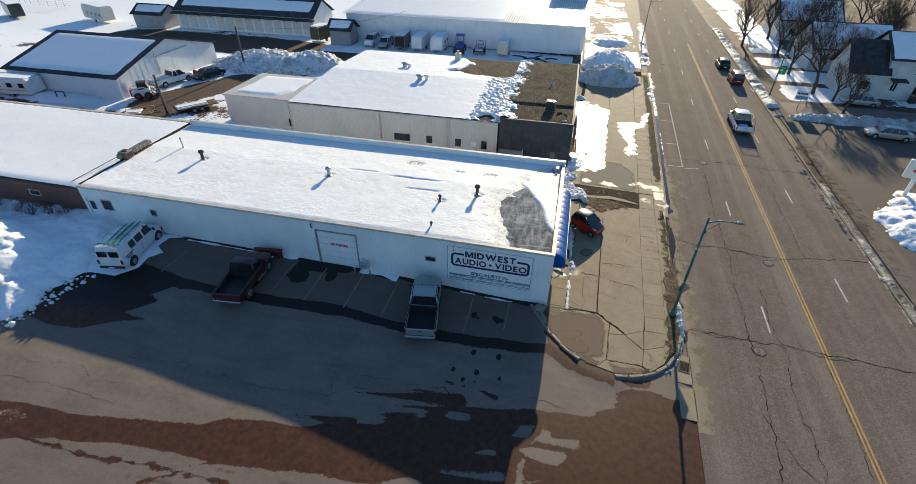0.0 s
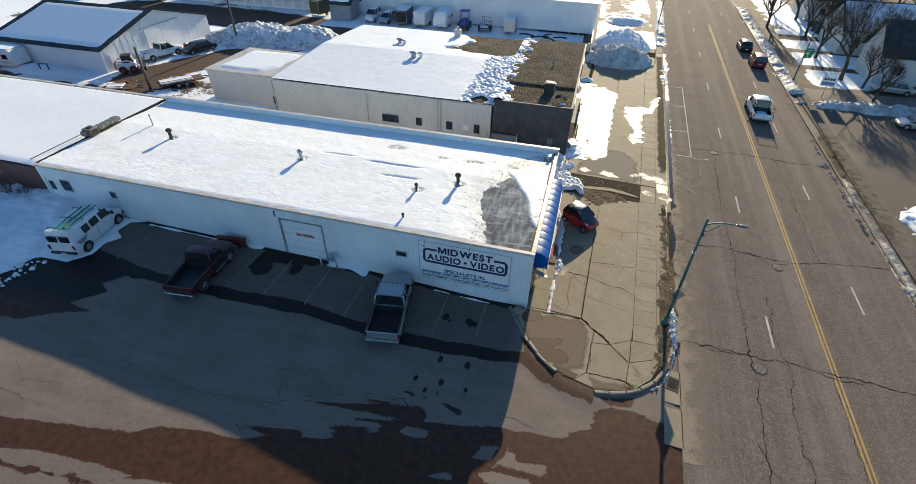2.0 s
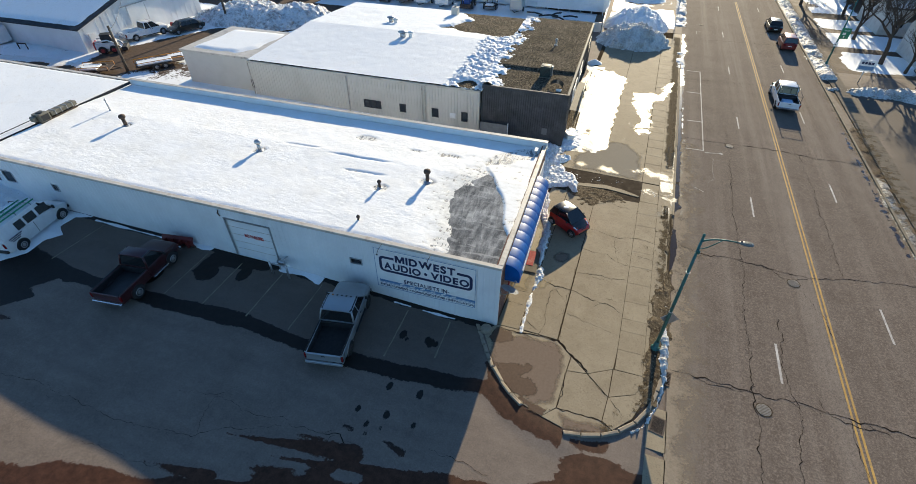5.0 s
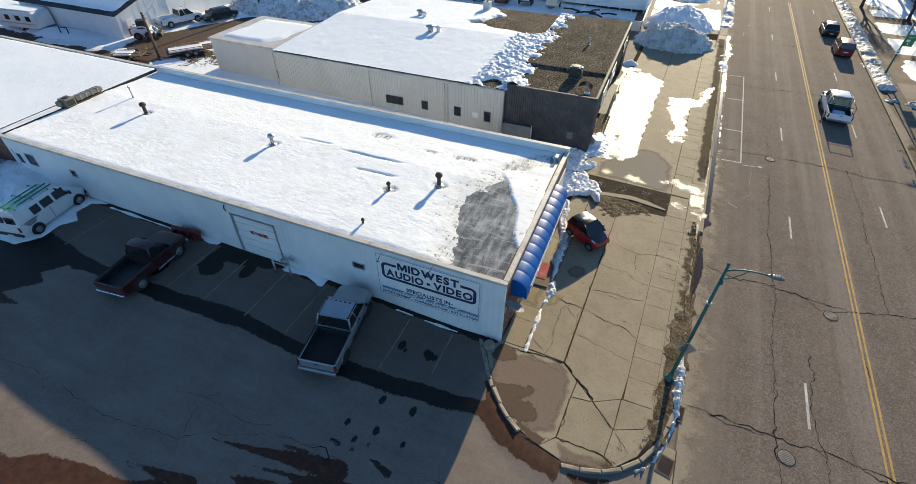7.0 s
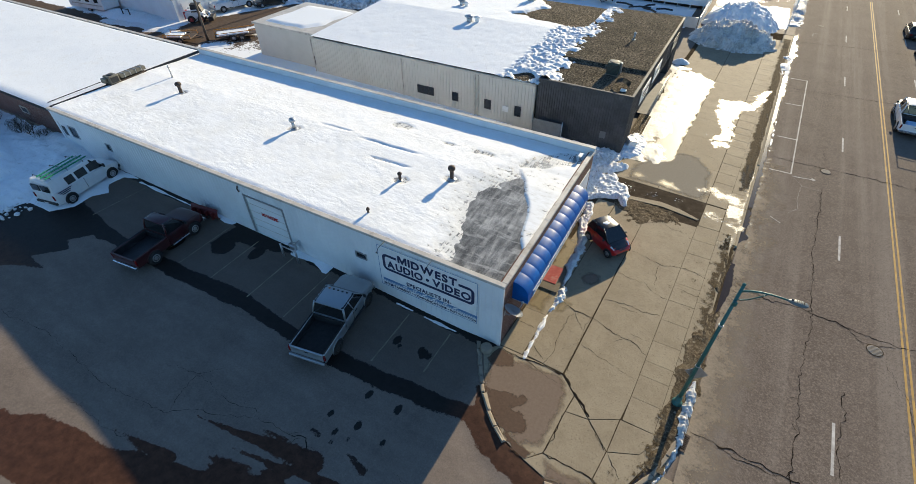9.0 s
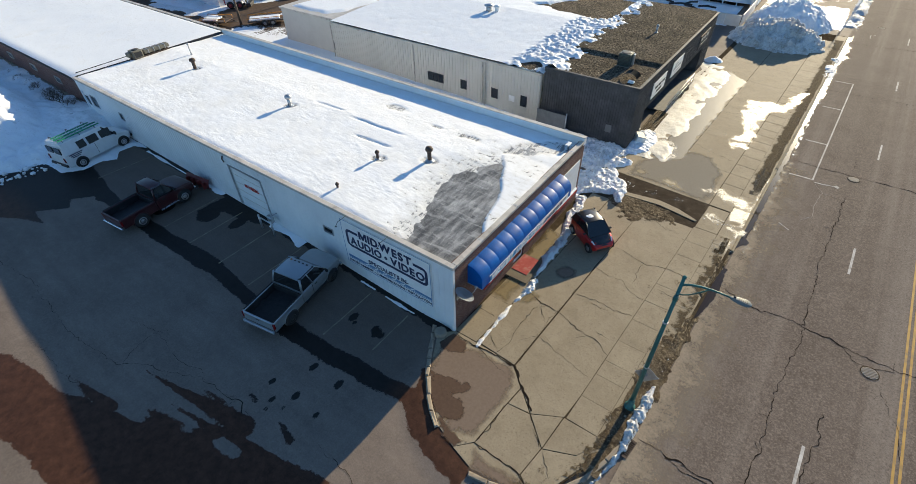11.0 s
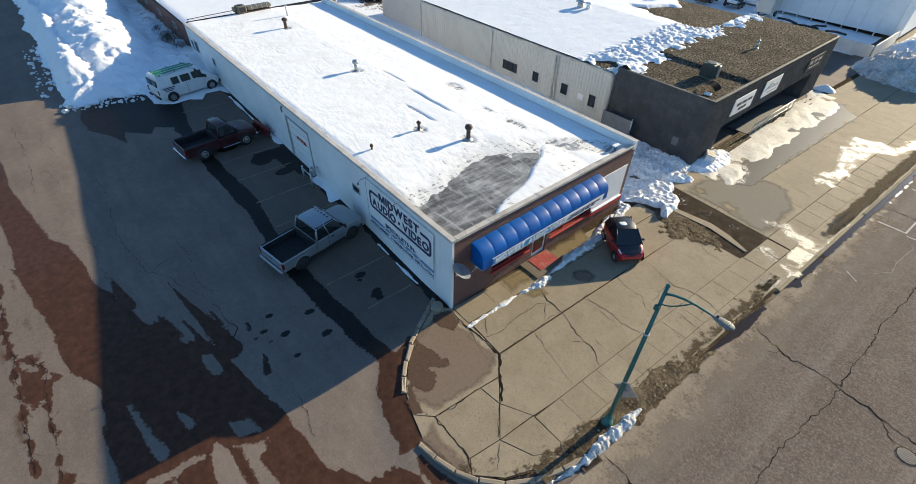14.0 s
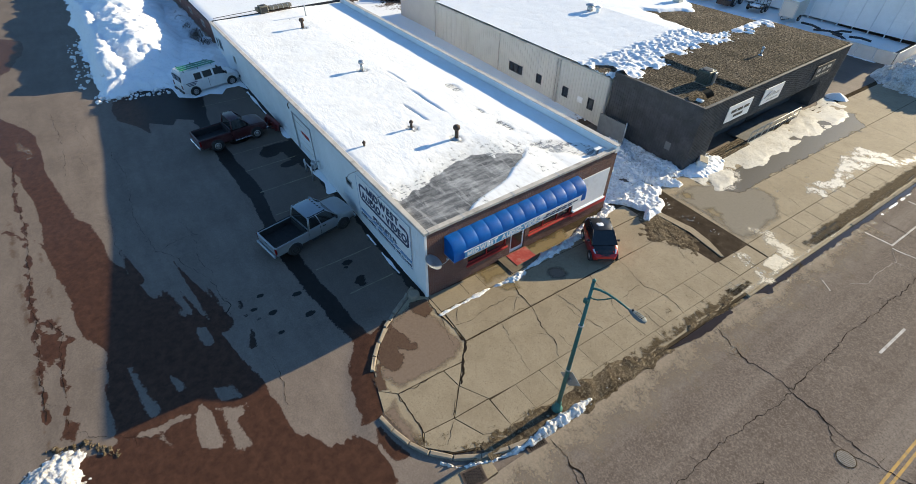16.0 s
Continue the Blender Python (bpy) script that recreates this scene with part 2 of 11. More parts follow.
def snow_material(name, clean=(0.86, 0.88, 0.9), dirty=(0.3, 0.26, 0.2), dirt=0.0, lump=0.25, depth=0.06, rough=0.6, spec=0.12):
    m, nt, b = nodes_of(name)
    v = world_pos(nt)
    big, mid, fine = noise_node(nt, v, 1.6, 8.0, 0.62), noise_node(nt, v, lump, 6.0, 0.6), noise_node(nt, v, 0.05, 3.0, 0.6)
    col = mix(nt, ramp(nt, big, ((0.3, 0.0), (0.7, 1.0))), tuple(c * 0.93 for c in clean), clean)
    col = mix(nt, ramp(nt, fine, ((0.3, 0.35), (0.5, 0.0))), col, tuple(c * 0.72 for c in clean))
    if dirt:
        col = mix(nt, ramp(nt, calc(nt, "ADD", calc(nt, "MULTIPLY", big, 0.6), calc(nt, "MULTIPLY", mid, 0.4)), ((0.62 - 0.3 * dirt, 0.0), (0.72 - 0.15 * dirt, min(1.0, 0.5 + dirt / 2)))), col, dirty)
        col = mix(nt, ramp(nt, noise_node(nt, v, 0.16, 5.0, 0.75), ((0.6 - 0.1 * dirt, 0.0), (0.68, min(1.0, 0.25 + dirt)))), col, tuple(c * 0.55 for c in dirty))
    nt.links.new(col, b.inputs["Base Color"])
    b.inputs["Roughness"].default_value = rough
    b.inputs["Specular IOR Level"].default_value = spec
    bump(nt, b, calc(nt, "ADD", mid, calc(nt, "MULTIPLY", fine, 0.25)), 0.55, depth)
    return m


SNOW = snow_material("snow")
ROOF_SNOW = snow_material("roof snow", dirty=(0.7, 0.69, 0.66), dirt=0.3, lump=0.13, depth=0.028)
PLOWED = snow_material("plowed snow", dirt=0.12, lump=0.35, depth=0.14)
DIRTY_SNOW = snow_material("dirty snow", clean=(0.76, 0.75, 0.72), dirt=0.58, lump=0.18, depth=0.1)
MELTING = snow_material("melting crust", clean=(0.64, 0.61, 0.54), dirty=(0.4, 0.355, 0.27), dirt=0.5, lump=0.15, depth=0.04, rough=0.5, spec=0.2)
SLUSH = snow_material("grey slush", clean=(0.5, 0.47, 0.42), dirty=(0.16, 0.12, 0.08), dirt=0.8, lump=0.12, depth=0.06)


ROAD_SLUSH = snow_material("black-crusted road snow", clean=(0.55, 0.52, 0.47), dirty=(0.07, 0.055, 0.04), dirt=0.85, lump=0.14, depth=0.12)
VERGE_SNOW = snow_material("old roadside snow", clean=(0.66, 0.65, 0.63), dirty=(0.2, 0.165, 0.12), dirt=0.6, lump=0.16, depth=0.14)


def asphalt(name, dry=((0.166, 0.133, 0.108), (0.225, 0.183, 0.15)), wet=(0.043, 0.0205, 0.012), soil=(0.075, 0.05, 0.034), attrs=True):
    """Worn asphalt; the sheet carries how far each place lies within melt water, bare soil and old snow."""
    m, nt, b = nodes_of(name)
    v = world_pos(nt)
    big, mid, grit = noise_node(nt, v, 2.6, 8.0, 0.62), noise_node(nt, v, 0.35, 8.0, 0.7), noise_node(nt, v, 0.03, 3.0, 0.7)
    sep, com = nt.nodes.new("ShaderNodeSeparateXYZ"), nt.nodes.new("ShaderNodeCombineXYZ")
    nt.links.new(v, sep.inputs[0])
    nt.links.new(calc(nt, "SUBTRACT", sep.outputs["X"], calc(nt, "MULTIPLY", sep.outputs["Y"], STREET)), com.inputs["X"])
    nt.links.new(sep.outputs["Y"], com.inputs["Y"])
    stretch = nt.nodes.new("ShaderNodeMapping")
    stretch.inputs["Scale"].default_value = (0.62, 0.012, 1) if not attrs else (0.25, 1.1, 1)
    nt.links.new(com.outputs[0], stretch.inputs["Vector"])
    streak = noise_node(nt, stretch.outputs["Vector"], 1.0, 6.0, 0.6)
    col = mix(nt, ramp(nt, big, ((0.3, 0.0), (0.7, 1.0))), *dry)
    col = mix(nt, ramp(nt, streak, ((0.35, 0.0), (0.72, 0.5))), col, tuple(c * 0.62 for c in dry[0]))
    col = mix(nt, ramp(nt, mid, ((0.45, 0.0), (0.8, 0.4))), col, tuple(c * 1.25 for c in dry[1]))
    col = mix(nt, ramp(nt, grit, ((0.3, 0.22 if attrs else 0.4), (0.62, 0.0))), col, tuple(c * 0.45 for c in dry[0]))
    if not attrs:
        col = mix(nt, ramp(nt, streak, ((0.3, 0.5), (0.5, 0.0))), col, (0.27, 0.236, 0.2))
    chips = noise_node(nt, v, 0.11, 3.0, 0.75)
    col = mix(nt, ramp(nt, chips, ((0.54, 0.0), (0.68, 0.1 if attrs else 0.5))), col, tuple(c * 1.5 for c in dry[1]))
    col = mix(nt, ramp(nt, chips, ((0.3, 0.14 if attrs else 0.55), (0.44, 0.0))), col, tuple(c * 0.5 for c in dry[0]))
    speck = noise_node(nt, v, 0.07, 2.0, 0.6)
    col = mix(nt, ramp(nt, speck, ((0.34, 0.25 if attrs else 0.45), (0.47, 0.0))), col, tuple(c * 0.55 for c in dry[0]))
    col = mix(nt, ramp(nt, speck, ((0.53, 0.0), (0.66, 0.15 if attrs else 0.35))), col, tuple(c * 1.45 for c in dry[1]))
    rough = ramp(nt, grit, ((0.2, 0.78), (0.8, 0.92))) if attrs else ramp(nt, grit, ((0.2, 0.88), (0.8, 1.0)))
    if attrs:
        col = mix(nt, calc(nt, "MULTIPLY", attr(nt, "darker_lot"), 0.5), col, tuple(c * 0.5 for c in dry[0]))
        ragged = calc(nt, "ADD", calc(nt, "MULTIPLY", calc(nt, "SUBTRACT", mid, 0.5), 0.9), calc(nt, "MULTIPLY", calc(nt, "SUBTRACT", big, 0.5), 1.2))
        s = ramp(nt, calc(nt, "ADD", attr(nt, "soil"), ragged), ((0.0, 0.0), (0.25, 1.0)))
        col = mix(nt, s, col, mix(nt, ramp(nt, mid, ((0.35, 0.0), (0.65, 1.0))), tuple(c * 0.7 for c in soil), tuple(c * 1.5 for c in soil)))
        frayed = calc(nt, "MULTIPLY", calc(nt, "SUBTRACT", noise_node(nt, v, 0.13, 5.0, 0.7), 0.5), 0.3)
        # wet asphalt beside the buildings: shade put into the colour as near-black
        shaded_wet = (0.02, 0.0172, 0.015)
        damp = ramp(nt, calc(nt, "ADD", attr(nt, "wet"), calc(nt, "ADD", calc(nt, "MULTIPLY", ragged, 0.3), frayed)), ((0.0, 0.0), (0.05, 1.0)))
        col = mix(nt, damp, col, mix(nt, ramp(nt, calc(nt, "ADD", calc(nt, "MULTIPLY", mid, 0.6), calc(nt, "MULTIPLY", grit, 0.4)), ((0.38, 0.0), (0.64, 1.0))), mix(nt, attr(nt, "loam_vs_shade"), tuple(c * 0.7 for c in shaded_wet), tuple(c * 0.8 for c in wet)), mix(nt, attr(nt, "loam_vs_shade"), tuple(c * 1.2 for c in shaded_wet), tuple(c * 2.1 for c in wet))))
        rough = mix(nt, damp, rough, 0.5)
        sn = ramp(nt, calc(nt, "ADD", attr(nt, "snowy"), ragged), ((0.0, 0.0), (0.1, 1.0)))
        col = mix(nt, sn, col, (0.84, 0.86, 0.88))
        rough = mix(nt, sn, rough, 0.6)
    nt.links.new(col, b.inputs["Base Color"])
    nt.links.new(rough, b.inputs["Roughness"])
    b.inputs["Specular IOR Level"].default_value = 0.09
    if attrs:
        nt.links.new(mix(nt, damp, 0.2, 0.14), b.inputs["Specular IOR Level"])
    bump(nt, b, calc(nt, "ADD", grit, calc(nt, "MULTIPLY", mid, 0.6)), 0.35, 0.012)
    return m


LOT = asphalt("lot asphalt")
ROAD = asphalt("road asphalt", dry=((0.146, 0.116, 0.094), (0.204, 0.167, 0.138)), attrs=False)
CRACK = surface("crack", (0.014, 0.011, 0.009), (0.04, 0.032, 0.025), 0.3, 1.0, fine=0.03, relief=0.1, spec=0.0)
JOINT = surface("joint dirt", (0.04, 0.03, 0.019), (0.095, 0.074, 0.048), 0.3, 1.0, fine=0.03, relief=0.2, spec=0.0)
WHITE_PAINT = surface("worn white road paint", (0.36, 0.33, 0.3), (0.62, 0.6, 0.56), 0.5, 0.85, fine=0.04, spec=0.1, stain=(0.16, 0.14, 0.12), stain_size=0.35)
FADED_SPRAY = surface("faded spray paint", (0.22, 0.19, 0.165), (0.36, 0.32, 0.29), 0.4, 0.9, fine=0.04, spec=0.05)
YELLOW_PAINT = surface("worn yellow road paint", (0.34, 0.2, 0.05), (0.5, 0.31, 0.075), 0.6, 0.85, fine=0.04, stain=(0.2, 0.16, 0.1), stain_size=0.4)


def concrete_material():
    m, nt, b = nodes_of("pavement concrete")
    v = world_pos(nt)
    big, mid, grit = noise_node(nt, v, 1.8, 8.0, 0.65), noise_node(nt, v, 0.25, 8.0, 0.7), noise_node(nt, v, 0.02, 3.0, 0.7)
    info = nt.nodes.new("ShaderNodeObjectInfo").outputs["Random"]
    col = mix(nt, ramp(nt, big, ((0.3, 0.0), (0.7, 1.0))), (0.255, 0.207, 0.137), (0.37, 0.31, 0.213))
    col = mix(nt, ramp(nt, info, ((0.0, 0.0), (1.0, 0.4))), col, (0.235, 0.188, 0.124))
    col = mix(nt, ramp(nt, mid, ((0.5, 0.0), (0.78, 0.55))), col, (0.19, 0.15, 0.105))
    col = mix(nt, ramp(nt, grit, ((0.25, 0.4), (0.55, 0.0))), col, (0.14, 0.11, 0.08))
    nt.links.new(col, b.inputs["Base Color"])
    b.inputs["Roughness"].default_value = 0.82
    b.inputs["Specular IOR Level"].default_value = 0.2
    pits = ramp(nt, noise_node(nt, v, 0.07, 2.0, 0.5), ((0.3, 0.6), (0.37, 0.0)))
    col = mix(nt, pits, col, (0.14, 0.11, 0.075))
    col = mix(nt, ramp(nt, noise_node(nt, v, 0.8, 8.0, 0.7), ((0.54, 0.0), (0.72, 0.4))), col, (0.16, 0.125, 0.08))
    col = mix(nt, ramp(nt, noise_node(nt, v, 0.1, 4.0, 0.8), ((0.56, 0.0), (0.72, 0.5))), col, (0.42, 0.35, 0.24))
    speck = noise_node(nt, v, 0.06, 2.0, 0.6)
    col = mix(nt, ramp(nt, speck, ((0.3, 0.4), (0.4, 0.0))), col, (0.15, 0.118, 0.078))
    col = mix(nt, ramp(nt, speck, ((0.56, 0.0), (0.7, 0.2))), col, (0.43, 0.365, 0.255))
    nt.links.new(col, b.inputs["Base Color"])
    bump(nt, b, calc(nt, "ADD", grit, mid), 0.25, 0.008)
    return m


CONCRETE = concrete_material()
KERB = surface("kerb concrete", (0.2, 0.165, 0.12), (0.32, 0.275, 0.21), 0.5, 0.85, fine=0.03, stain=(0.16, 0.12, 0.085), stain_size=0.5)
FAR_CONCRETE = surface("old grey walk", (0.13, 0.112, 0.09), (0.2, 0.172, 0.136), 1.2, 0.95, fine=0.05, relief=0.3, spec=0.05, stain=(0.09, 0.072, 0.05), stain_size=0.9)
STREET_KERB = surface("dirty street kerb", (0.11, 0.088, 0.06), (0.19, 0.158, 0.11), 0.5, 0.9, fine=0.03, stain=(0.1, 0.078, 0.052), stain_size=0.5)


def mud_nodes(nt, v):
    big, mid, fine = noise_node(nt, v, 0.9, 6.0, 0.65), noise_node(nt, v, 0.14, 5.0, 0.75), noise_node(nt, v, 0.04, 4.0, 0.75)
    col = mix(nt, ramp(nt, big, ((0.35, 0.0), (0.65, 1.0))), (0.048, 0.034, 0.02), (0.16, 0.122, 0.076))
    col = mix(nt, ramp(nt, mid, ((0.5, 0.0), (0.64, 0.85))), col, (0.28, 0.228, 0.152))
    col = mix(nt, ramp(nt, fine, ((0.36, 0.8), (0.5, 0.0))), col, (0.028, 0.018, 0.011))
    return col, calc(nt, "ADD", mid, calc(nt, "MULTIPLY", fine, 0.5))


def mud_material():
    m, nt, b = nodes_of("mud and dead grass")
    col, height = mud_nodes(nt, world_pos(nt))
    nt.links.new(col, b.inputs["Base Color"])
    b.inputs["Roughness"].default_value, b.inputs["Specular IOR Level"].default_value = 0.95, 0.08
    bump(nt, b, height, 1.0, 0.06)
    return m


def film_material(name, low, high, speckle=0.5, size=0.7, rough=0.95, spec=0.05, fade=0.14, relief=0.5):
    """A thin deposit: it thins out into crumbs where the sheet's cover falls towards nought."""
    m, nt, b = nodes_of(name)
    v = world_pos(nt)
    big, mid, fine = noise_node(nt, v, size, 8.0, 0.68), noise_node(nt, v, 0.12, 5.0, 0.75), noise_node(nt, v, 0.035, 3.0, 0.7)
    nt.links.new(mix(nt, ramp(nt, mid, ((0.35, 0.0), (0.65, 1.0))), low, high), b.inputs["Base Color"])
    there = calc(nt, "ADD", attr(nt, "cover"), calc(nt, "ADD", calc(nt, "MULTIPLY", calc(nt, "SUBTRACT", big, 0.5), 2.6), calc(nt, "ADD", calc(nt, "MULTIPLY", calc(nt, "SUBTRACT", mid, 0.5), 2.0 * speckle), calc(nt, "MULTIPLY", calc(nt, "SUBTRACT", fine, 0.5), speckle))))
    nt.links.new(ramp(nt, there, ((0.0, 0.0), (fade, 0.95))), b.inputs["Alpha"])
    b.inputs["Roughness"].default_value, b.inputs["Specular IOR Level"].default_value = rough, spec
    bump(nt, b, calc(nt, "ADD", mid, fine), relief, 0.02)
    return m


MUD = mud_material()
DIRT_FILM = film_material("crumbs of dirt", (0.045, 0.032, 0.019), (0.15, 0.115, 0.07), 0.9)
SALT = film_material("dried salt and ice", (0.36, 0.32, 0.245), (0.56, 0.51, 0.41), 0.6, 0.9, 0.6, 0.25, 0.7, 0.15)
GRIT_FILM = film_material("tan road grit film", (0.25, 0.203, 0.148), (0.34, 0.28, 0.208), 0.35, 1.6, fade=0.9)
DAMP_FILM = film_material("drying damp", (0.175, 0.13, 0.097), (0.22, 0.167, 0.125), 0.25, 2.2, 0.85, 0.06, 0.6, 0.08)
STAIN_FILM = film_material("brown damp film", (0.078, 0.047, 0.031), (0.11, 0.07, 0.047), 0.1, 1.2, 0.6, 0.15, 0.2, 0.08)
OCHRE_FILM = film_material("ochre melt water on concrete", (0.205, 0.157, 0.082), (0.25, 0.196, 0.108), 0.1, 2.0, 0.4, 0.25, 0.7, 0.05)
GREY_FILM = film_material("drying wet concrete", (0.215, 0.188, 0.147), (0.275, 0.245, 0.195), 0.1, 2.4, 0.85, 0.06, 0.9, 0.06)
WET_FILM = film_material("melt water film", (0.085, 0.075, 0.062), (0.12, 0.107, 0.088), 0.15, 1.6, 0.4, 0.2, 0.3, 0.1)
TRODDEN = snow_material("muddy trodden snow", clean=(0.76, 0.75, 0.73), dirty=(0.26, 0.21, 0.15), dirt=0.5, lump=0.13, depth=0.1)
CRUSTY = snow_material("crusted trodden snow", clean=(0.8, 0.8, 0.79), dirty=(0.36, 0.3, 0.22), dirt=0.3, lump=0.13, depth=0.1)
GAP_SNOW = snow_material("trodden snow in shade", clean=(0.84, 0.85, 0.86), dirty=(0.33, 0.27, 0.2), dirt=0.4, lump=0.16, depth=0.12)
PUDDLE = surface("wet gutter", (0.02, 0.017, 0.014), (0.06, 0.048, 0.036), 0.5, 0.9, fine=0.05, relief=0.1, spec=0.03)
SIDING_WHITE = surface("white steel siding", (0.66, 0.68, 0.69), (0.78, 0.795, 0.8), 2.0, 0.5, fine=0.15, relief=0.05, stain=(0.62, 0.635, 0.64), stain_size=2.5)
SIDING_BEIGE = surface("beige steel siding", (0.5, 0.47, 0.41), (0.62, 0.59, 0.53), 2.0, 0.55, fine=0.15, relief=0.05, stain=(0.49, 0.46, 0.4), stain_size=2.0)
SIDING_DARK = surface("dark board siding", (0.035, 0.036, 0.039), (0.072, 0.074, 0.079), 0.8, 0.75, fine=0.06, relief=0.3, stain=(0.095, 0.095, 0.096), stain_size=1.0)
COPING = surface("roof edge metal", (0.42, 0.38, 0.32), (0.62, 0.57, 0.5), 1.2, 0.45, fine=0.1, stain=(0.25, 0.21, 0.17), stain_size=0.8)


def gravel_material():
    m, nt, b = nodes_of("tar and gravel roof")
    v = world_pos(nt)
    big, mid, grit = noise_node(nt, v, 2.6, 6.0, 0.6), noise_node(nt, v, 0.4, 4.0, 0.6), noise_node(nt, v, 0.16, 4.0, 0.75)
    col = mix(nt, ramp(nt, grit, ((0.4, 0.0), (0.6, 1.0))), (0.012, 0.01, 0.008), (0.2, 0.165, 0.12))
    col = mix(nt, ramp(nt, big, ((0.38, 0.55), (0.6, 0.0))), col, (0.03, 0.026, 0.018))
    col = mix(nt, ramp(nt, grit, ((0.6, 0.0), (0.68, 0.85))), col, (0.4, 0.34, 0.25))
    col = mix(nt, ramp(nt, mid, ((0.58, 0.0), (0.75, 0.4))), col, (0.2, 0.15, 0.085))
    nt.links.new(col, b.inputs["Base Color"])
    b.inputs["Roughness"].default_value, b.inputs["Specular IOR Level"].default_value = 1.0, 0.05
    bump(nt, b, calc(nt, "ADD", grit, mid), 1.0, 0.08)
    return m


def membrane_nodes(nt, v):
    """A dull grey rubber sheet: dark damp streaks along the front, pale wrinkles both ways; gives colour and height."""
    def drawn_out(sx, sy, size, detail, turn=0.0):
        mp = nt.nodes.new("ShaderNodeMapping")
        mp.inputs["Rotation"].default_value, mp.inputs["Scale"].default_value = (0, 0, turn), (sx, sy, 1)
        nt.links.new(v, mp.inputs["Vector"])
        return noise_node(nt, mp.outputs["Vector"], size, detail, 0.6)

    big, fine = noise_node(nt, v, 1.9, 5.0, 0.6), noise_node(nt, v, 0.07, 3.0, 0.6)
    streak, cross = drawn_out(2.6, 0.5, 0.8, 5.0, 0.12), drawn_out(0.6, 2.0, 0.7, 4.0, -0.1)
    col = mix(nt, ramp(nt, streak, ((0.36, 0.0), (0.64, 1.0))), (0.115, 0.12, 0.127), (0.36, 0.365, 0.365))
    col = mix(nt, ramp(nt, cross, ((0.38, 0.25), (0.5, 0.0))), col, (0.1, 0.103, 0.11))
    col = mix(nt, ramp(nt, big, ((0.34, 0.75), (0.52, 0.0))), col, (0.06, 0.063, 0.068))
    col = mix(nt, ramp(nt, big, ((0.56, 0.0), (0.72, 0.7))), col, (0.48, 0.485, 0.48))
    height = calc(nt, "MULTIPLY", streak, 0.7)
    # strips laid along the front, lapped and wrinkled, their seams paler
    sep, com = nt.nodes.new("ShaderNodeSeparateXYZ"), nt.nodes.new("ShaderNodeCombineXYZ")
    nt.links.new(v, sep.inputs[0])
    wob = calc(nt, "MULTIPLY", calc(nt, "SUBTRACT", noise_node(nt, v, 0.6, 5.0, 0.65), 0.5), 1.7)
    nt.links.new(calc(nt, "ADD", sep.outputs["Y"], wob), com.inputs["X"])
    nt.links.new(calc(nt, "ADD", calc(nt, "ADD", sep.outputs["X"], calc(nt, "MULTIPLY", sep.outputs["Y"], 0.12)), calc(nt, "MULTIPLY", wob, 0.45)), com.inputs["Y"])
    lap = nt.nodes.new("ShaderNodeTexBrick")
    for k, val in {"Scale": 1.0, "Mortar Size": 0.022, "Mortar Smooth": 0.7, "Brick Width": 1.3, "Row Height": 0.36, "Bias": 0.0}.items():
        lap.inputs[k].default_value = val
    lap.inputs["Color1"].default_value, lap.inputs["Color2"].default_value, lap.inputs["Mortar"].default_value = (0.0, 0.0, 0.0, 1), (1.0, 1.0, 1.0, 1), (0.5, 0.5, 0.5, 1)
    nt.links.new(com.outputs[0], lap.inputs["Vector"])
    col = mix(nt, ramp(nt, lap.outputs["Color"], ((0.0, 0.28), (0.6, 0.0))), col, (0.07, 0.074, 0.08))
    col = mix(nt, calc(nt, "MULTIPLY", lap.outputs["Fac"], ramp(nt, cross, ((0.5, 0.0), (0.66, 0.35)))), col, (0.45, 0.455, 0.45))
    height = calc(nt, "ADD", height, calc(nt, "MULTIPLY", lap.outputs["Fac"], 0.5))
    crease, rumple = drawn_out(0.6, 2.6, 0.9, 3.0, 0.6), drawn_out(2.6, 0.7, 0.8, 3.0, 0.15)
    col = mix(nt, ramp(nt, rumple, ((0.36, 0.35), (0.47, 0.0))), col, (0.085, 0.089, 0.095))
    col = mix(nt, ramp(nt, crease, ((0.55, 0.0), (0.64, 0.5))), col, (0.46, 0.465, 0.46))
    col = mix(nt, ramp(nt, fine, ((0.54, 0.0), (0.7, 0.25))), col, (0.44, 0.44, 0.44))
    col = mix(nt, ramp(nt, fine, ((0.32, 0.3), (0.46, 0.0))), col, (0.08, 0.083, 0.088))
    return col, calc(nt, "ADD", height, calc(nt, "MULTIPLY", calc(nt, "ADD", crease, rumple), 0.8))


def membrane_material():
    m, nt, b = nodes_of("grey roof membrane")
    col, height = membrane_nodes(nt, world_pos(nt))
    nt.links.new(col, b.inputs["Base Color"])
    b.inputs["Roughness"].default_value, b.inputs["Specular IOR Level"].default_value = 0.9, 0.04
    bump(nt, b, height, 0.7, 0.03)
    return m


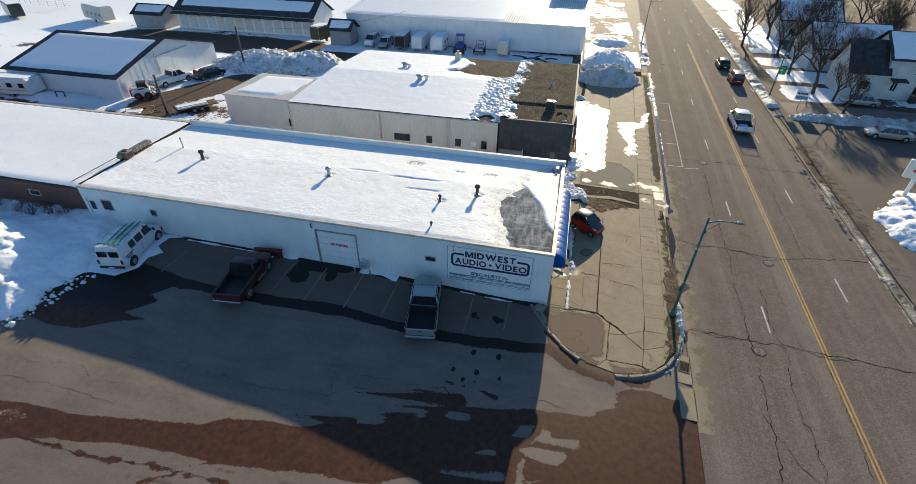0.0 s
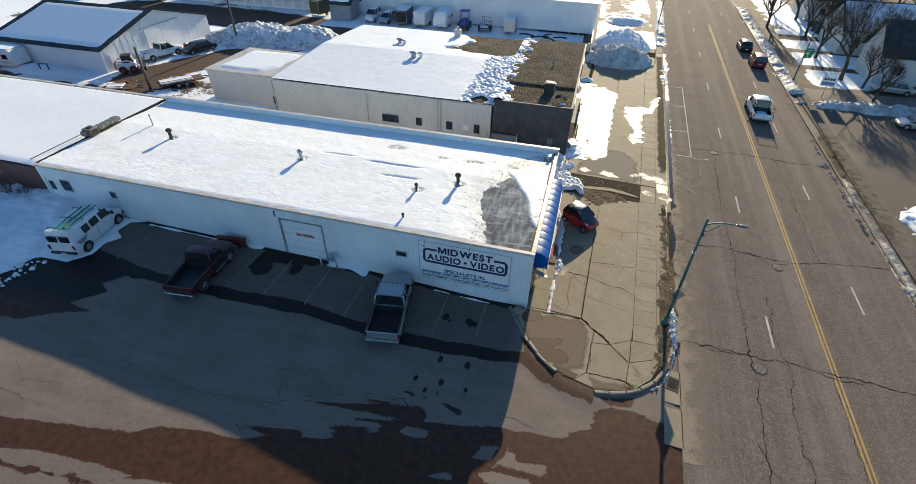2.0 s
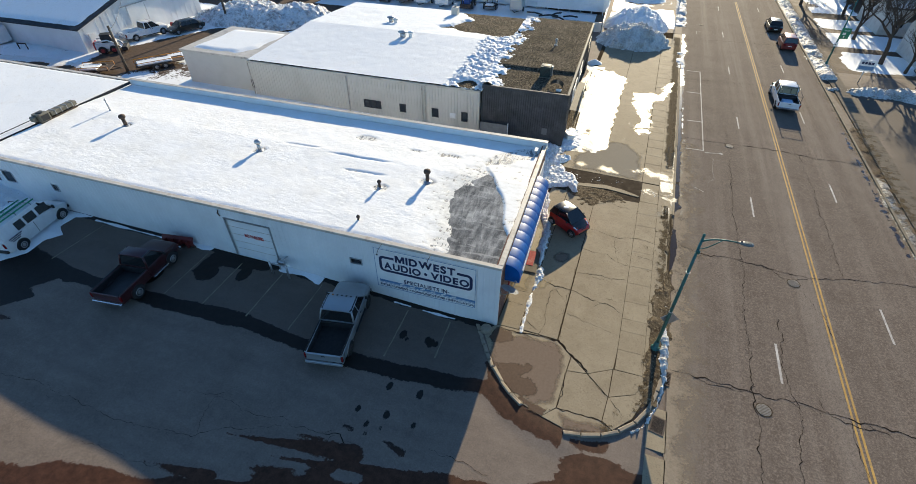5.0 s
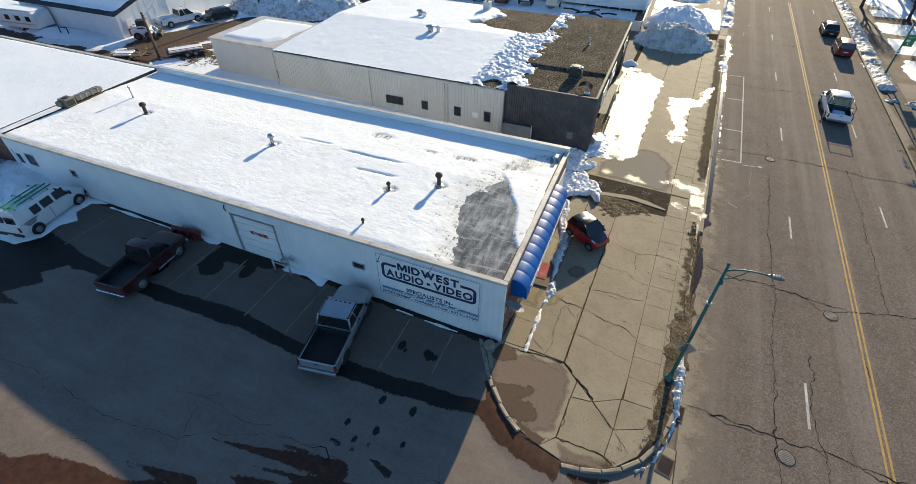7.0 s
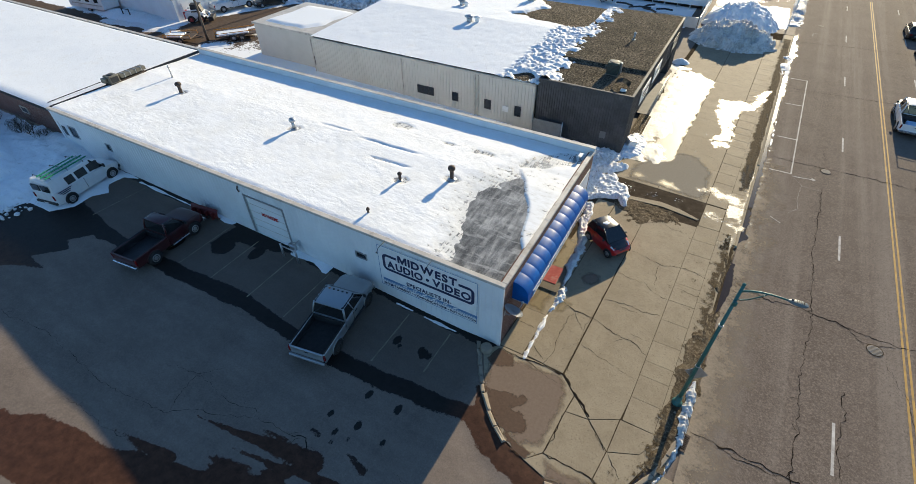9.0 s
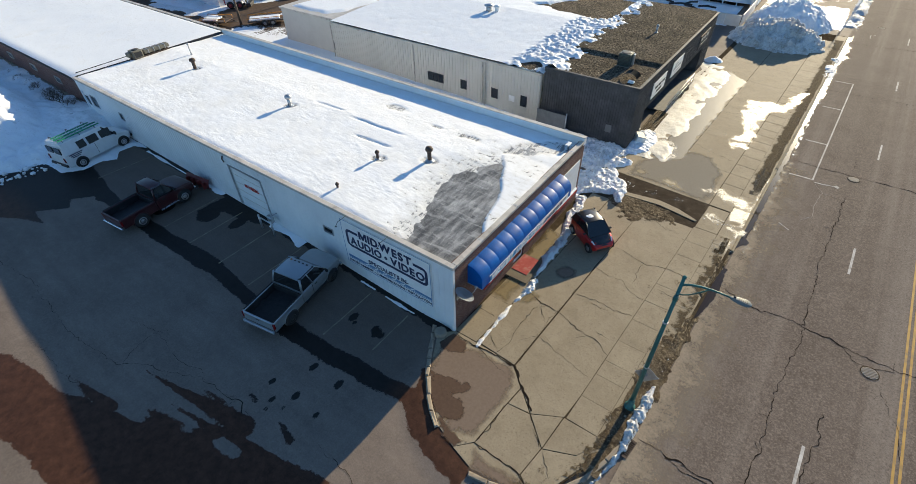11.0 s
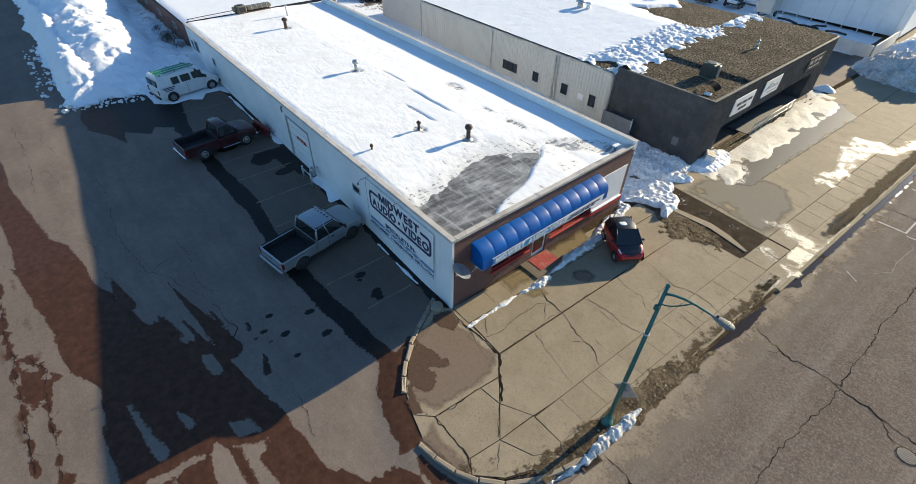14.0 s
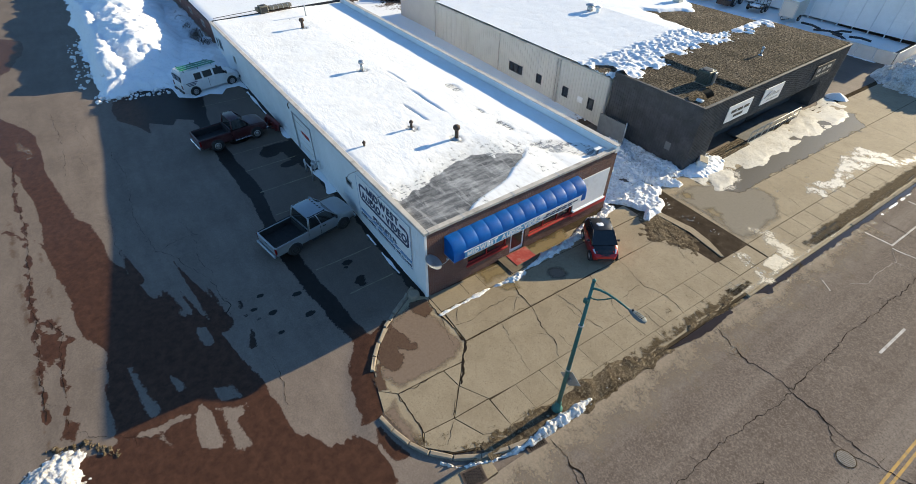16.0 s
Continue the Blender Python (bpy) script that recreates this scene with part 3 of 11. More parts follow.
def thawing_snow_material():
    """Crusted roof snow, pitted by the sun; where it lies thin the grey sheet below shows through in shreds."""
    m, nt, b = nodes_of("thawing roof snow")
    v = world_pos(nt)
    mp = nt.nodes.new("ShaderNodeMapping")
    mp.inputs["Rotation"].default_value, mp.inputs["Scale"].default_value = (0, 0, 0.25), (0.6, 1.35, 1)
    nt.links.new(v, mp.inputs["Vector"])
    big, dent, fine = noise_node(nt, v, 2.2, 8.0, 0.62), noise_node(nt, mp.outputs["Vector"], 0.3, 6.0, 0.62), noise_node(nt, v, 0.06, 3.0, 0.6)
    col = mix(nt, ramp(nt, big, ((0.32, 0.0), (0.6, 1.0))), (0.83, 0.825, 0.8), (0.88, 0.885, 0.885))
    col = mix(nt, ramp(nt, dent, ((0.27, 0.6), (0.4, 0.0))), col, (0.74, 0.73, 0.7))
    thin = ramp(nt, calc(nt, "ADD", attr(nt, "thick"), calc(nt, "MULTIPLY", calc(nt, "SUBTRACT", dent, 0.5), 0.3)), ((0.03, 0.55), (0.12, 0.0)))
    col = mix(nt, thin, col, (0.6, 0.58, 0.53))
    grey, height = membrane_nodes(nt, v)
    shred = calc(nt, "ADD", calc(nt, "MULTIPLY", calc(nt, "SUBTRACT", dent, 0.5), 0.6), calc(nt, "MULTIPLY", calc(nt, "SUBTRACT", big, 0.5), 0.2))
    comb = nt.nodes.new("ShaderNodeMapping")
    comb.inputs["Rotation"].default_value, comb.inputs["Scale"].default_value = (0, 0, 0.1), (3.4, 0.45, 1)
    nt.links.new(v, comb.inputs["Vector"])
    wisp = calc(nt, "SUBTRACT", noise_node(nt, comb.outputs["Vector"], 0.5, 6.0, 0.7), 0.5)
    shred = calc(nt, "ADD", shred, calc(nt, "MULTIPLY", calc(nt, "MAXIMUM", calc(nt, "ADD", wisp, 0.03), 0.0), 1.7))
    bare = ramp(nt, calc(nt, "ADD", attr(nt, "thick"), shred), ((-0.02, 1.0), (0.03, 0.0)))
    nt.links.new(mix(nt, bare, col, grey), b.inputs["Base Color"])
    nt.links.new(mix(nt, bare, 0.6, 0.42), b.inputs["Roughness"])
    nt.links.new(mix(nt, bare, 0.12, 0.5), b.inputs["Specular IOR Level"])
    still = ramp(nt, noise_node(nt, v, 3.6, 3.0, 0.5), ((0.42, 0.5), (0.6, 0.0)))
    dent = mix(nt, calc(nt, "MAXIMUM", still, calc(nt, "MULTIPLY", attr(nt, "calm"), 0.85)), dent, 0.5)
    nt.links.new(mix(nt, bare, calc(nt, "ADD", dent, calc(nt, "MULTIPLY", fine, 0.12)), calc(nt, "MULTIPLY", height, 0.9)), (relief := nt.nodes.new("ShaderNodeBump")).inputs["Height"])
    relief.inputs["Strength"].default_value, relief.inputs["Distance"].default_value = 0.55, 0.06
    nt.links.new(relief.outputs["Normal"], b.inputs["Normal"])
    return m


THAW_SNOW = thawing_snow_material()
ROOF_GRAVEL, MEMBRANE = gravel_material(), membrane_material()
SHINGLE = surface("dark roof sheet", (0.03, 0.032, 0.036), (0.075, 0.078, 0.085), 1.0, 0.9, fine=0.1, spec=0.12)
GALVANISED = surface("galvanised steel", (0.35, 0.36, 0.37), (0.55, 0.56, 0.57), 0.3, 0.42, 0.8, fine=0.03)
RUST = surface("rusty pipe", (0.045, 0.032, 0.026), (0.12, 0.085, 0.065), 0.15, 0.8, 0.2, fine=0.03)
RUBBER = surface("tyre rubber", (0.012, 0.012, 0.012), (0.03, 0.028, 0.026), 0.2, 0.85, fine=0.03)
BLACK = surface("black plastic", (0.012, 0.012, 0.013), (0.028, 0.028, 0.03), 0.3, 0.55, fine=0.03)
CHROME = surface("dull chrome", (0.45, 0.46, 0.48), (0.66, 0.67, 0.69), 0.2, 0.25, 0.95, fine=0.04, relief=0.02)
GLASS = plain_glass("dark glass")
WHITE = surface("white paint", (0.7, 0.7, 0.69), (0.82, 0.82, 0.81), 0.8, 0.5, fine=0.06, relief=0.06, stain=(0.6, 0.58, 0.54))
NAVY = surface("navy sign paint", (0.012, 0.018, 0.06), (0.022, 0.03, 0.09), 0.5, 0.5, fine=0.05, relief=0.03)
STEEL_BLUE = surface("pale blue sign paint", (0.1, 0.2, 0.36), (0.14, 0.26, 0.43), 0.5, 0.5, fine=0.05, relief=0.03)
SIGN_RED = surface("red paint", (0.34, 0.018, 0.016), (0.5, 0.035, 0.03), 0.5, 0.55, fine=0.05)
GREEN_METAL = surface("teal lamp paint", (0.018, 0.095, 0.085), (0.035, 0.15, 0.135), 0.4, 0.5, 0.1, fine=0.05, stain=(0.05, 0.07, 0.06), stain_size=0.3)


def brick_material():
    m, nt, b = nodes_of("red brown brick")
    v = coords(nt, "Object")
    sep = nt.nodes.new("ShaderNodeSeparateXYZ")
    nt.links.new(v, sep.inputs[0])
    com = nt.nodes.new("ShaderNodeCombineXYZ")
    nt.links.new(calc(nt, "ADD", sep.outputs["X"], sep.outputs["Y"]), com.inputs["X"])
    nt.links.new(sep.outputs["Z"], com.inputs["Y"])
    t = nt.nodes.new("ShaderNodeTexBrick")
    for k, val in {"Scale": 1.0, "Mortar Size": 0.006, "Mortar Smooth": 0.2, "Brick Width": 0.21, "Row Height": 0.075, "Bias": -0.1}.items():
        t.inputs[k].default_value = val
    t.inputs["Color1"].default_value = (0.085, 0.032, 0.024, 1)
    t.inputs["Color2"].default_value = (0.15, 0.066, 0.048, 1)
    t.inputs["Mortar"].default_value = (0.26, 0.21, 0.18, 1)
    nt.links.new(com.outputs[0], t.inputs["Vector"])
    n = noise_node(nt, world_pos(nt), 0.9, 8.0, 0.65)
    col = mix(nt, ramp(nt, n, ((0.4, 0.0), (0.75, 0.5))), t.outputs["Color"], (0.07, 0.03, 0.024))
    nt.links.new(col, b.inputs["Base Color"])
    b.inputs["Roughness"].default_value = 0.85
    bump(nt, b, calc(nt, "SUBTRACT", noise_node(nt, world_pos(nt), 0.03), t.outputs["Fac"]), 0.5, 0.01)
    return m


BRICK = brick_material()

# ---- the ground: one sheet to the horizon ----
WET_BAND = [(-25, -4.95), (-22, -4.85), (-17, -4.75), (-13.3, -4.5), (-10.3, -4.75), (-7, -4.8), (-3.3, -4.5), (-1.4, -4.3), (0.4, -4.0), (1.2, -4.3), (2.4, -5.0), (3.6, -5.3)]
WET_RIVER = [(-37.5, -19.6), (-32.5, -17.0), (-31.0, -16.1), (-29.4, -15.5), (-26.2, -15.4), (-22.3, -15.1), (-20, -14.6), (-16.9, -14.2), (-15.7, -13.5), (-12.3, -13.0), (-9.7, -12.2), (-8, -11.6), (-5.8, -10.5), (-4.5, -9.5), (-2.1, -8.9), (-0.3, -8.6), (1.2, -8.4), (2.4, -8.6), (1.4, -9.6), (0.3, -10.6), (-0.2, -12), (-0.6, -14.3), (-3.3, -14.4), (-5.8, -14.2), (-7.1, -14.8), (-9.8, -14.9), (-13.1, -15.6), (-17.4, -15.8), (-20, -16.1), (-22.6, -16.5), (-25, -16.9), (-28, -17.8), (-34, -20.2), (-38, -21.3)]
UPPER_WET = [(-57, -18.5), (-53.4, -15.7), (-49, -15.9), (-45, -17.0), (-43.2, -18.0), (-47, -19.5)]
ISLANDS = (
    [(-4.4, -13.5), (-4.1, -13.2), (-2.3, -12.9), (-1.3, -12.6), (-0.8, -12.7), (-1.0, -13.2), (-1.8, -13.3), (-3.8, -13.5)],
    [(-2.6, -11.95), (-2.2, -11.6), (-1.6, -11.5), (-1.7, -11.85)],
    [(-1.2, -10.7), (-0.7, -10.0), (0.1, -9.8), (0.0, -10.5), (-0.5, -10.6)],
    [(-0.4, -11.2), (0.3, -10.9), (1.8, -10.9), (2.1, -11.2), (1.6, -11.8), (0.8, -11.8), (-0.1, -11.5)],
    [(0.0, -10.6), (0.6, -9.7), (1.3, -9.7), (1.2, -9.9), (2.6, -9.9), (2.8, -10.4), (2.3, -10.65), (0.9, -10.75)],
    [(0.1, -13.15), (-0.3, -12.7), (0.9, -12.55), (0.3, -13.0)],
)
MUD_SEAM = [(-30, -19.2), (-18, -17.3), (-12.6, -17.0), (-8, -16.8), (-3.5, -16.7), (2, -16.2)]
MOUTH = [(-0.5, -14.5), (0.0, -10.8), (1.6, -8.6), (3.2, -8.2), (4.4, -7.4), (4.6, -6.6), (5.6, -6.2), (7.0, -6.2), (9.2, -6.6), (9.2, -10.5), (4, -16), (-1, -17)]


def streaks(x, y, seed):
    """Noise drawn out along the fall of the lot."""
    a, b = x * 0.98 + y * 0.18, y * 0.98 - x * 0.18
    return fbm(a * 0.13, b, 0.5, 5, seed)


def tapered(x, y, ax, ay, bx, by, w):
    """A wedge of water, thin at the first end."""
    dx, dy = bx - ax, by - ay
    t = ((x - ax) * dx + (y - ay) * dy) / (dx * dx + dy * dy)
    tc = np.clip(t, 0, 1)
    return w * tc - np.hypot(x - ax - tc * dx, y - ay - tc * dy)


def wetness(x, y):
    band = 0.5 + 0.22 * fbm(x, y, 2.0, 4, 3) - line_dist(x, y, WET_BAND)
    van = inside(x, y, [(-31.1, -10.4), (-28.7, -10.3), (-26.5, -9.0), (-25.1, -8.5), (-26.9, -8.3), (-25.6, -6.9), (-26.4, -6.4), (-25.7, -5.4), (-23.9, -5.3), (-24.0, -4.4), (-25.9, -4.3), (-29.4, -3.6), (-33.5, -4.6), (-35.5, -9.4)]) + 0.14 * fbm(x, y, 1.6, 4, 4)
    river = inside(x, y, WET_RIVER) + 0.2 * fbm(x, y, 2.5, 4, 5) + 0.45 * smooth(-13, -9, x) * streaks(x, y, 8) + 0.06
    tongues = [tapered(x, y, *q) for q in ((-10.5, -10.3, -4.2, -9.2, 0.55), (-9.6, -11.5, -6.6, -10.9, 0.4), (-7.6, -10.4, -4.5, -9.9, 0.3), (-12.5, -12.4, -9.5, -12.0, 0.35), (-7.0, -9.2, -4.4, -8.9, 0.14), (0.2, -8.6, 3.6, -9.4, 0.3))]
    river = np.maximum.reduce([river] + [q + 0.3 * streaks(x, y, 11) for q in tongues])
    river = np.maximum(river, inside(x, y, UPPER_WET) + 0.5 * fbm(x, y, 1.5, 4, 6))
    # dry islands in the melt water
    for ax, ay, bx, by, w in ((-3.7, -13.65, -2.6, -13.65, 0.02), (-4.4, -10.2, -3.6, -10.1, 0.1), (-8.0, -10.7, -6.0, -10.5, 0.1)):
        river = np.minimum(river, line_dist(x, y, [(ax, ay), (bx, by)]) - w + 0.42 * streaks(x, y, 12))
    mouth = np.clip(inside(x, y, MOUTH), -1, 0.5) + 0.6 * streaks(x, y, 14) - 0.06 + 0.2 * smooth(-8.5, -7.0, y)
    spots = np.full(np.shape(x), -1.0)
    for px, py, r in ((-5.0, -7.1, 0.24), (-3.6, -6.95, 0.28), (-2.2, -7.05, 0.24), (-4.3, -7.7, 0.2), (-3.6, -7.7, 0.15), (-4.15, -8.15, 0.18), (-4.1, -5.5, 0.3), (-2.5, -5.45, 0.3), (-4.7, -2.3, 0.34), (-4.4, -2.55, 0.2), (-3.1, -2.35, 0.36), (-2.8, -2.3, 0.25), (-20.6, -3.3, 0.75), (-17.5, -2.0, 0.6), (-15.6, -1.4, 0.7), (-3.3, -2.2, 0.3)):
        spots = np.maximum(spots, (r - np.hypot((x - px) * 1.7, y - py)) * 1.0)
    spots = np.maximum(spots, tapered(x, y, -3.5, -8.1, -2.2, -8.4, 0.18))
    spots = np.maximum(spots, 0.1 - line_dist(x, y, [(-5.2, -8.1), (-4.8, -8.15)]))
    edge = 0.3 - np.abs(y + 0.1) + 0.25 * fbm(x, y, 1.2, 3, 17)
    edge = np.where(x < 0, edge, -1.0)
    edge = np.maximum(edge, inside(x, y, [(-18.6, 0.2), (-18.8, -2.2), (-17.8, -2.9), (-17.4, -1.2), (-14.6, -0.9), (-13.0, 0.2)]) + 0.2 * fbm(x, y, 0.9, 4, 16))
    apron = inside(x, y, [(0.0, -2.6), (0.9, -4.9), (1.7, -5.5), (2.2, -5.4), (2.7, -5.7), (3.3, -5.5), (4.4, -6.1), (4.6, -5.2), (4.4, -4.2), (2.6, -4.2), (1.3, -3.4), (0.3, -2.3)]) + 0.15 * fbm(x, y, 0.6, 4, 18)
    gutter_foot = inside(x, y, [(4.6, -5.5), (5.4, -5.3), (6.6, -5.0), (6.4, -5.7), (5.4, -5.9)]) + 0.1 * fbm(x, y, 0.5, 3, 19)
    dry = np.maximum.reduce([inside(x, y, q) for q in ISLANDS]) + 0.3 * streaks(x, y, 15) - 0.1
    river, mouth = np.minimum(river, -dry), np.minimum(mouth, -dry)
    joints = ([(-25.5, -17.0), (-21.6, -17.0), (-16.6, -16.6), (-10.5, -16.6), (-5.6, -16.6), (-3.2, -16.5)], [(-9.0, -16.1), (-7.8, -15.6), (-5.5, -15.8), (-3.5, -15.8), (-2.4, -15.9)], [(-17.8, -17.6), (-16.2, -16.5), (-14.8, -15.6)], [(-9.4, -16.5), (-7.2, -15.3)], [(-3.4, -16.5), (-3.0, -15.9)])
    seam = 0.1 - np.minimum.reduce([line_dist(x, y, q) for q in joints]) + 0.34 * fbm(x * 0.8, y, 0.3, 5, 20)
    seam = np.maximum(seam, inside(x, y, [(-9.0, -16.7), (-8.5, -15.9), (-7.4, -15.6), (-6.3, -15.8), (-6.7, -16.6)]) + 0.75 * fbm(x * 0.7, y, 0.45, 4, 23) - 0.13)
    seam = np.maximum(seam, inside(x, y, [(-3.1, -15.9), (-2.4, -15.5), (-1.6, -15.7), (-2.1, -16.2)]) + 0.1 * fbm(x, y, 0.4, 4, 27))
    return np.clip(np.maximum.reduce([band, van, river, mouth, spots, edge, apron, gutter_foot, seam]), -1.0, 1.0)


def darker_lot(x, y):
    """Where the asphalt is darker: the parking bays, the lot across the street, tyre tracks on the open lot."""
    bays = smooth(-4.9, -4.2, y) * smooth(0.5, -1.0, x) * smooth(-34, -31, x)
    across = 1.5 * smooth(26.5, 26.8, x - STREET * y) * smooth(46.5, 45.5, y)
    tracks = 0.55 * smooth(-0.15, 0.35, fbm(x * 0.1 + y * 0.02, y + 0.22 * x, 0.9, 4, 47)) * smooth(-13.5, -15.5, y) * smooth(6, 3, x)
    worn = 0.45 * smooth(-12.0, -15.5, y) * smooth(2.0, -4.0, x)
    return np.maximum.reduce([bays, across, tracks, worn])


def loam_vs_shade(x, y):
    """Melt water red with soil on the open lot and corner kerb; elsewhere painted near-black for shade."""
    return np.maximum(smooth(-7.5, -9.5, y), smooth(-1.0, 0.5, x) * smooth(-1.5, -3.0, y))


def soil_cover(x, y):
    seam = 0.02 + 0.25 * fbm(x, y, 1.5, 3, 21) - line_dist(x, y, MUD_SEAM)
    seam = np.maximum(seam, 0.0 - line_dist(x, y, [(-15, -16.1), (-9, -15.7), (-5.5, -16.9)]) + 0.2 * fbm(x, y, 1.0, 3, 22))
    yard = np.where((x < -8) & (y > 14.5), 1.0 - 0.6 * fbm(x, y, 9, 4, 24), -1.0)
    verge = np.where((x > 24.4 + STREET * y) & ((y > 50) | (x < 26.4 + STREET * y)), 0.3 + 0.4 * fbm(x, y, 5, 3, 26), -1.0)
    return np.clip(np.maximum.reduce([seam, yard, verge]), -1.0, 1.0)


def snow_cover(x, y):
    s = np.full(np.shape(x), -1.0)
    u = x - STREET * y
    yard = 0.2 + 0.9 * fbm(x, y, 12, 4, 31)
    lane = 4.2 - line_dist(x, y, [(-51, 14), (-53, 26), (-48, 36), (-40, 46), (-34, 60)])
    lane = np.maximum(lane, 7.5 - line_dist(x, y, [(-86, 57), (-60, 57), (-40, 54)]))
    lane = np.maximum(lane, 4.5 - line_dist(x, y, [(-34, 56), (-34, 40), (-36, 28)]))
    lane = np.maximum(lane, 4.0 - line_dist(x, y, [(-95, 18.5), (-51, 18.5)]))
    west = np.where((x < -9) & (y > 14.5), np.minimum(yard + 0.35, -0.6 * lane + 0.6), s)
    s = np.maximum(s, west)
    s = np.maximum(s, np.where((x < -0.5) & (x > -46) & (y > 57) & (y < 67), 0.7, s))
    lawn = np.maximum.reduce([np.minimum(y - 51.6, 59.0 - y), np.minimum(y - 61.0, 68.0 - y), np.minimum(y - 70.0, 76.0 - y), np.minimum(y - 79.0, 36.0 - u)])
    s = np.maximum(s, np.where((u > 28.3) & (y > 46.5), np.minimum(lawn, np.minimum(0.42, (u - 28.3) * 0.5)) + 0.8 * fbm(x, y, 4, 4, 33) - 0.5 * smooth(37, 40, u), s))
    s = np.maximum(s, np.where((x < 12) & (x > 1.5) & (y > 60), 0.05 + 0.8 * fbm(x, y, 5, 4, 34), s))
    far = np.maximum(np.maximum(-x - 95, y - 130), np.maximum(x - 75, -y - 60))
    s = np.maximum(s, smooth(0, 30, far) * 1.1 - 0.9 + 0.7 * fbm(x, y, 30, 3, 35))
    return np.clip(s, -1.0, 1.0)


def spaced(*spans):
    out = []
    for a, b, step in spans:
        out += list(np.arange(a, b, step))
    return np.array(out + [spans[-1][1]])


gx = spaced((-700, -100, 60), (-100, -46, 1.0), (-46, -14, 0.25), (-14, 5, 0.11), (5, 11, 0.25), (11, 80, 1.0), (80, 700, 60))
gy = spaced((-700, -60, 60), (-60, -22, 1.0), (-22, -17, 0.25), (-17, 0.5, 0.11), (0.5, 130, 1.0), (130, 900, 60))
ground = new("ground", grid_mesh("ground", gx, gy, lambda x, y: ground_z(x, y) - 0.03 * smooth(8.6, 9.0, x - STREET * y) + 0.005 * fbm(x, y, 3, 3, 40) + np.maximum(0, 0.078 - ground_z(x, y)) * smooth(1.5, 0.15, line_dist(x, y, [(-0.9, -0.5), (-0.3, -1.7), (0.3, -2.6), (1.3, -3.75), (2.4, -4.55), (3.4, -5.0), (4.4, -5.25)])), attrs={"wet": wetness, "soil": soil_cover, "snowy": snow_cover, "darker_lot": darker_lot, "loam_vs_shade": loam_vs_shade}))
ground.data.materials.append(LOT)
tagged(ground, "worn grey asphalt lot and snowy yards, streaked with melt water", "ground", kind="structure")

# ---- the street ----
KERB_L, KERB_R = 9.15, 24.2
road = new("road", grid_mesh("road", spaced((KERB_L, KERB_R, 1.0)), spaced((-120, 420, 4.0)), lambda u, y: 0.0 * u + 0.012 + 0.05 * smooth(7.0, 0.0, np.abs(u - 17))))
for v in road.data.vertices:
    v.co.x += STREET * v.co.y
road.data.materials.append(ROAD)
tagged(road, "four-lane grey-brown asphalt street with long cracks", "road", kind="structure")


def road_z(u):
    return 0.012 + 0.05 * float(smooth(7.0, 0.0, abs(u - 17)))


def strip(bm, u0, u1, y0, y1, z):
    n = max(1, int((y1 - y0) / 4))
    for i in range(n):
        a, b = y0 + (y1 - y0) * i / n, y0 + (y1 - y0) * (i + 1) / n
        bm.faces.new([bm.verts.new((*st(u, y), z + road_z(u))) for u, y in ((u0, a), (u1, a), (u1, b), (u0, b))])


def road_mark(name, u0, u1, y0, y1, material, label):
    bm = bmesh.new()
    strip(bm, u0, u1, y0, y1, 0.006)
    solo(name, bm, material, label, "road marking", "lane lines", kind="structure")


for du in (-0.16, 0.06):
    road_mark("centre_line", 17.59 + du, 17.69 + du, -100, 82, YELLOW_PAINT, "worn double yellow centre line on the street")
for k in range(-5, 9):
    road_mark("lane_dash", 14.57, 14.69, 0.78 + 14.9 * k, 3.44 + 14.9 * k, WHITE_PAINT, "worn white lane dash on the street")
    road_mark("lane_dash", 20.66, 20.78, 5.4 + 14.2 * k, 8.1 + 14.2 * k, WHITE_PAINT, "worn white lane dash on the street")
road_mark("parking_line", 11.32, 11.42, 25.0, 45.3, WHITE_PAINT, "white kerbside parking bay line")
for y in (25.0, 31.0, 38.4, 45.2):
    road_mark("parking_line", 9.9, 11.42, y, y + 0.12, WHITE_PAINT, "white kerbside parking bay line")

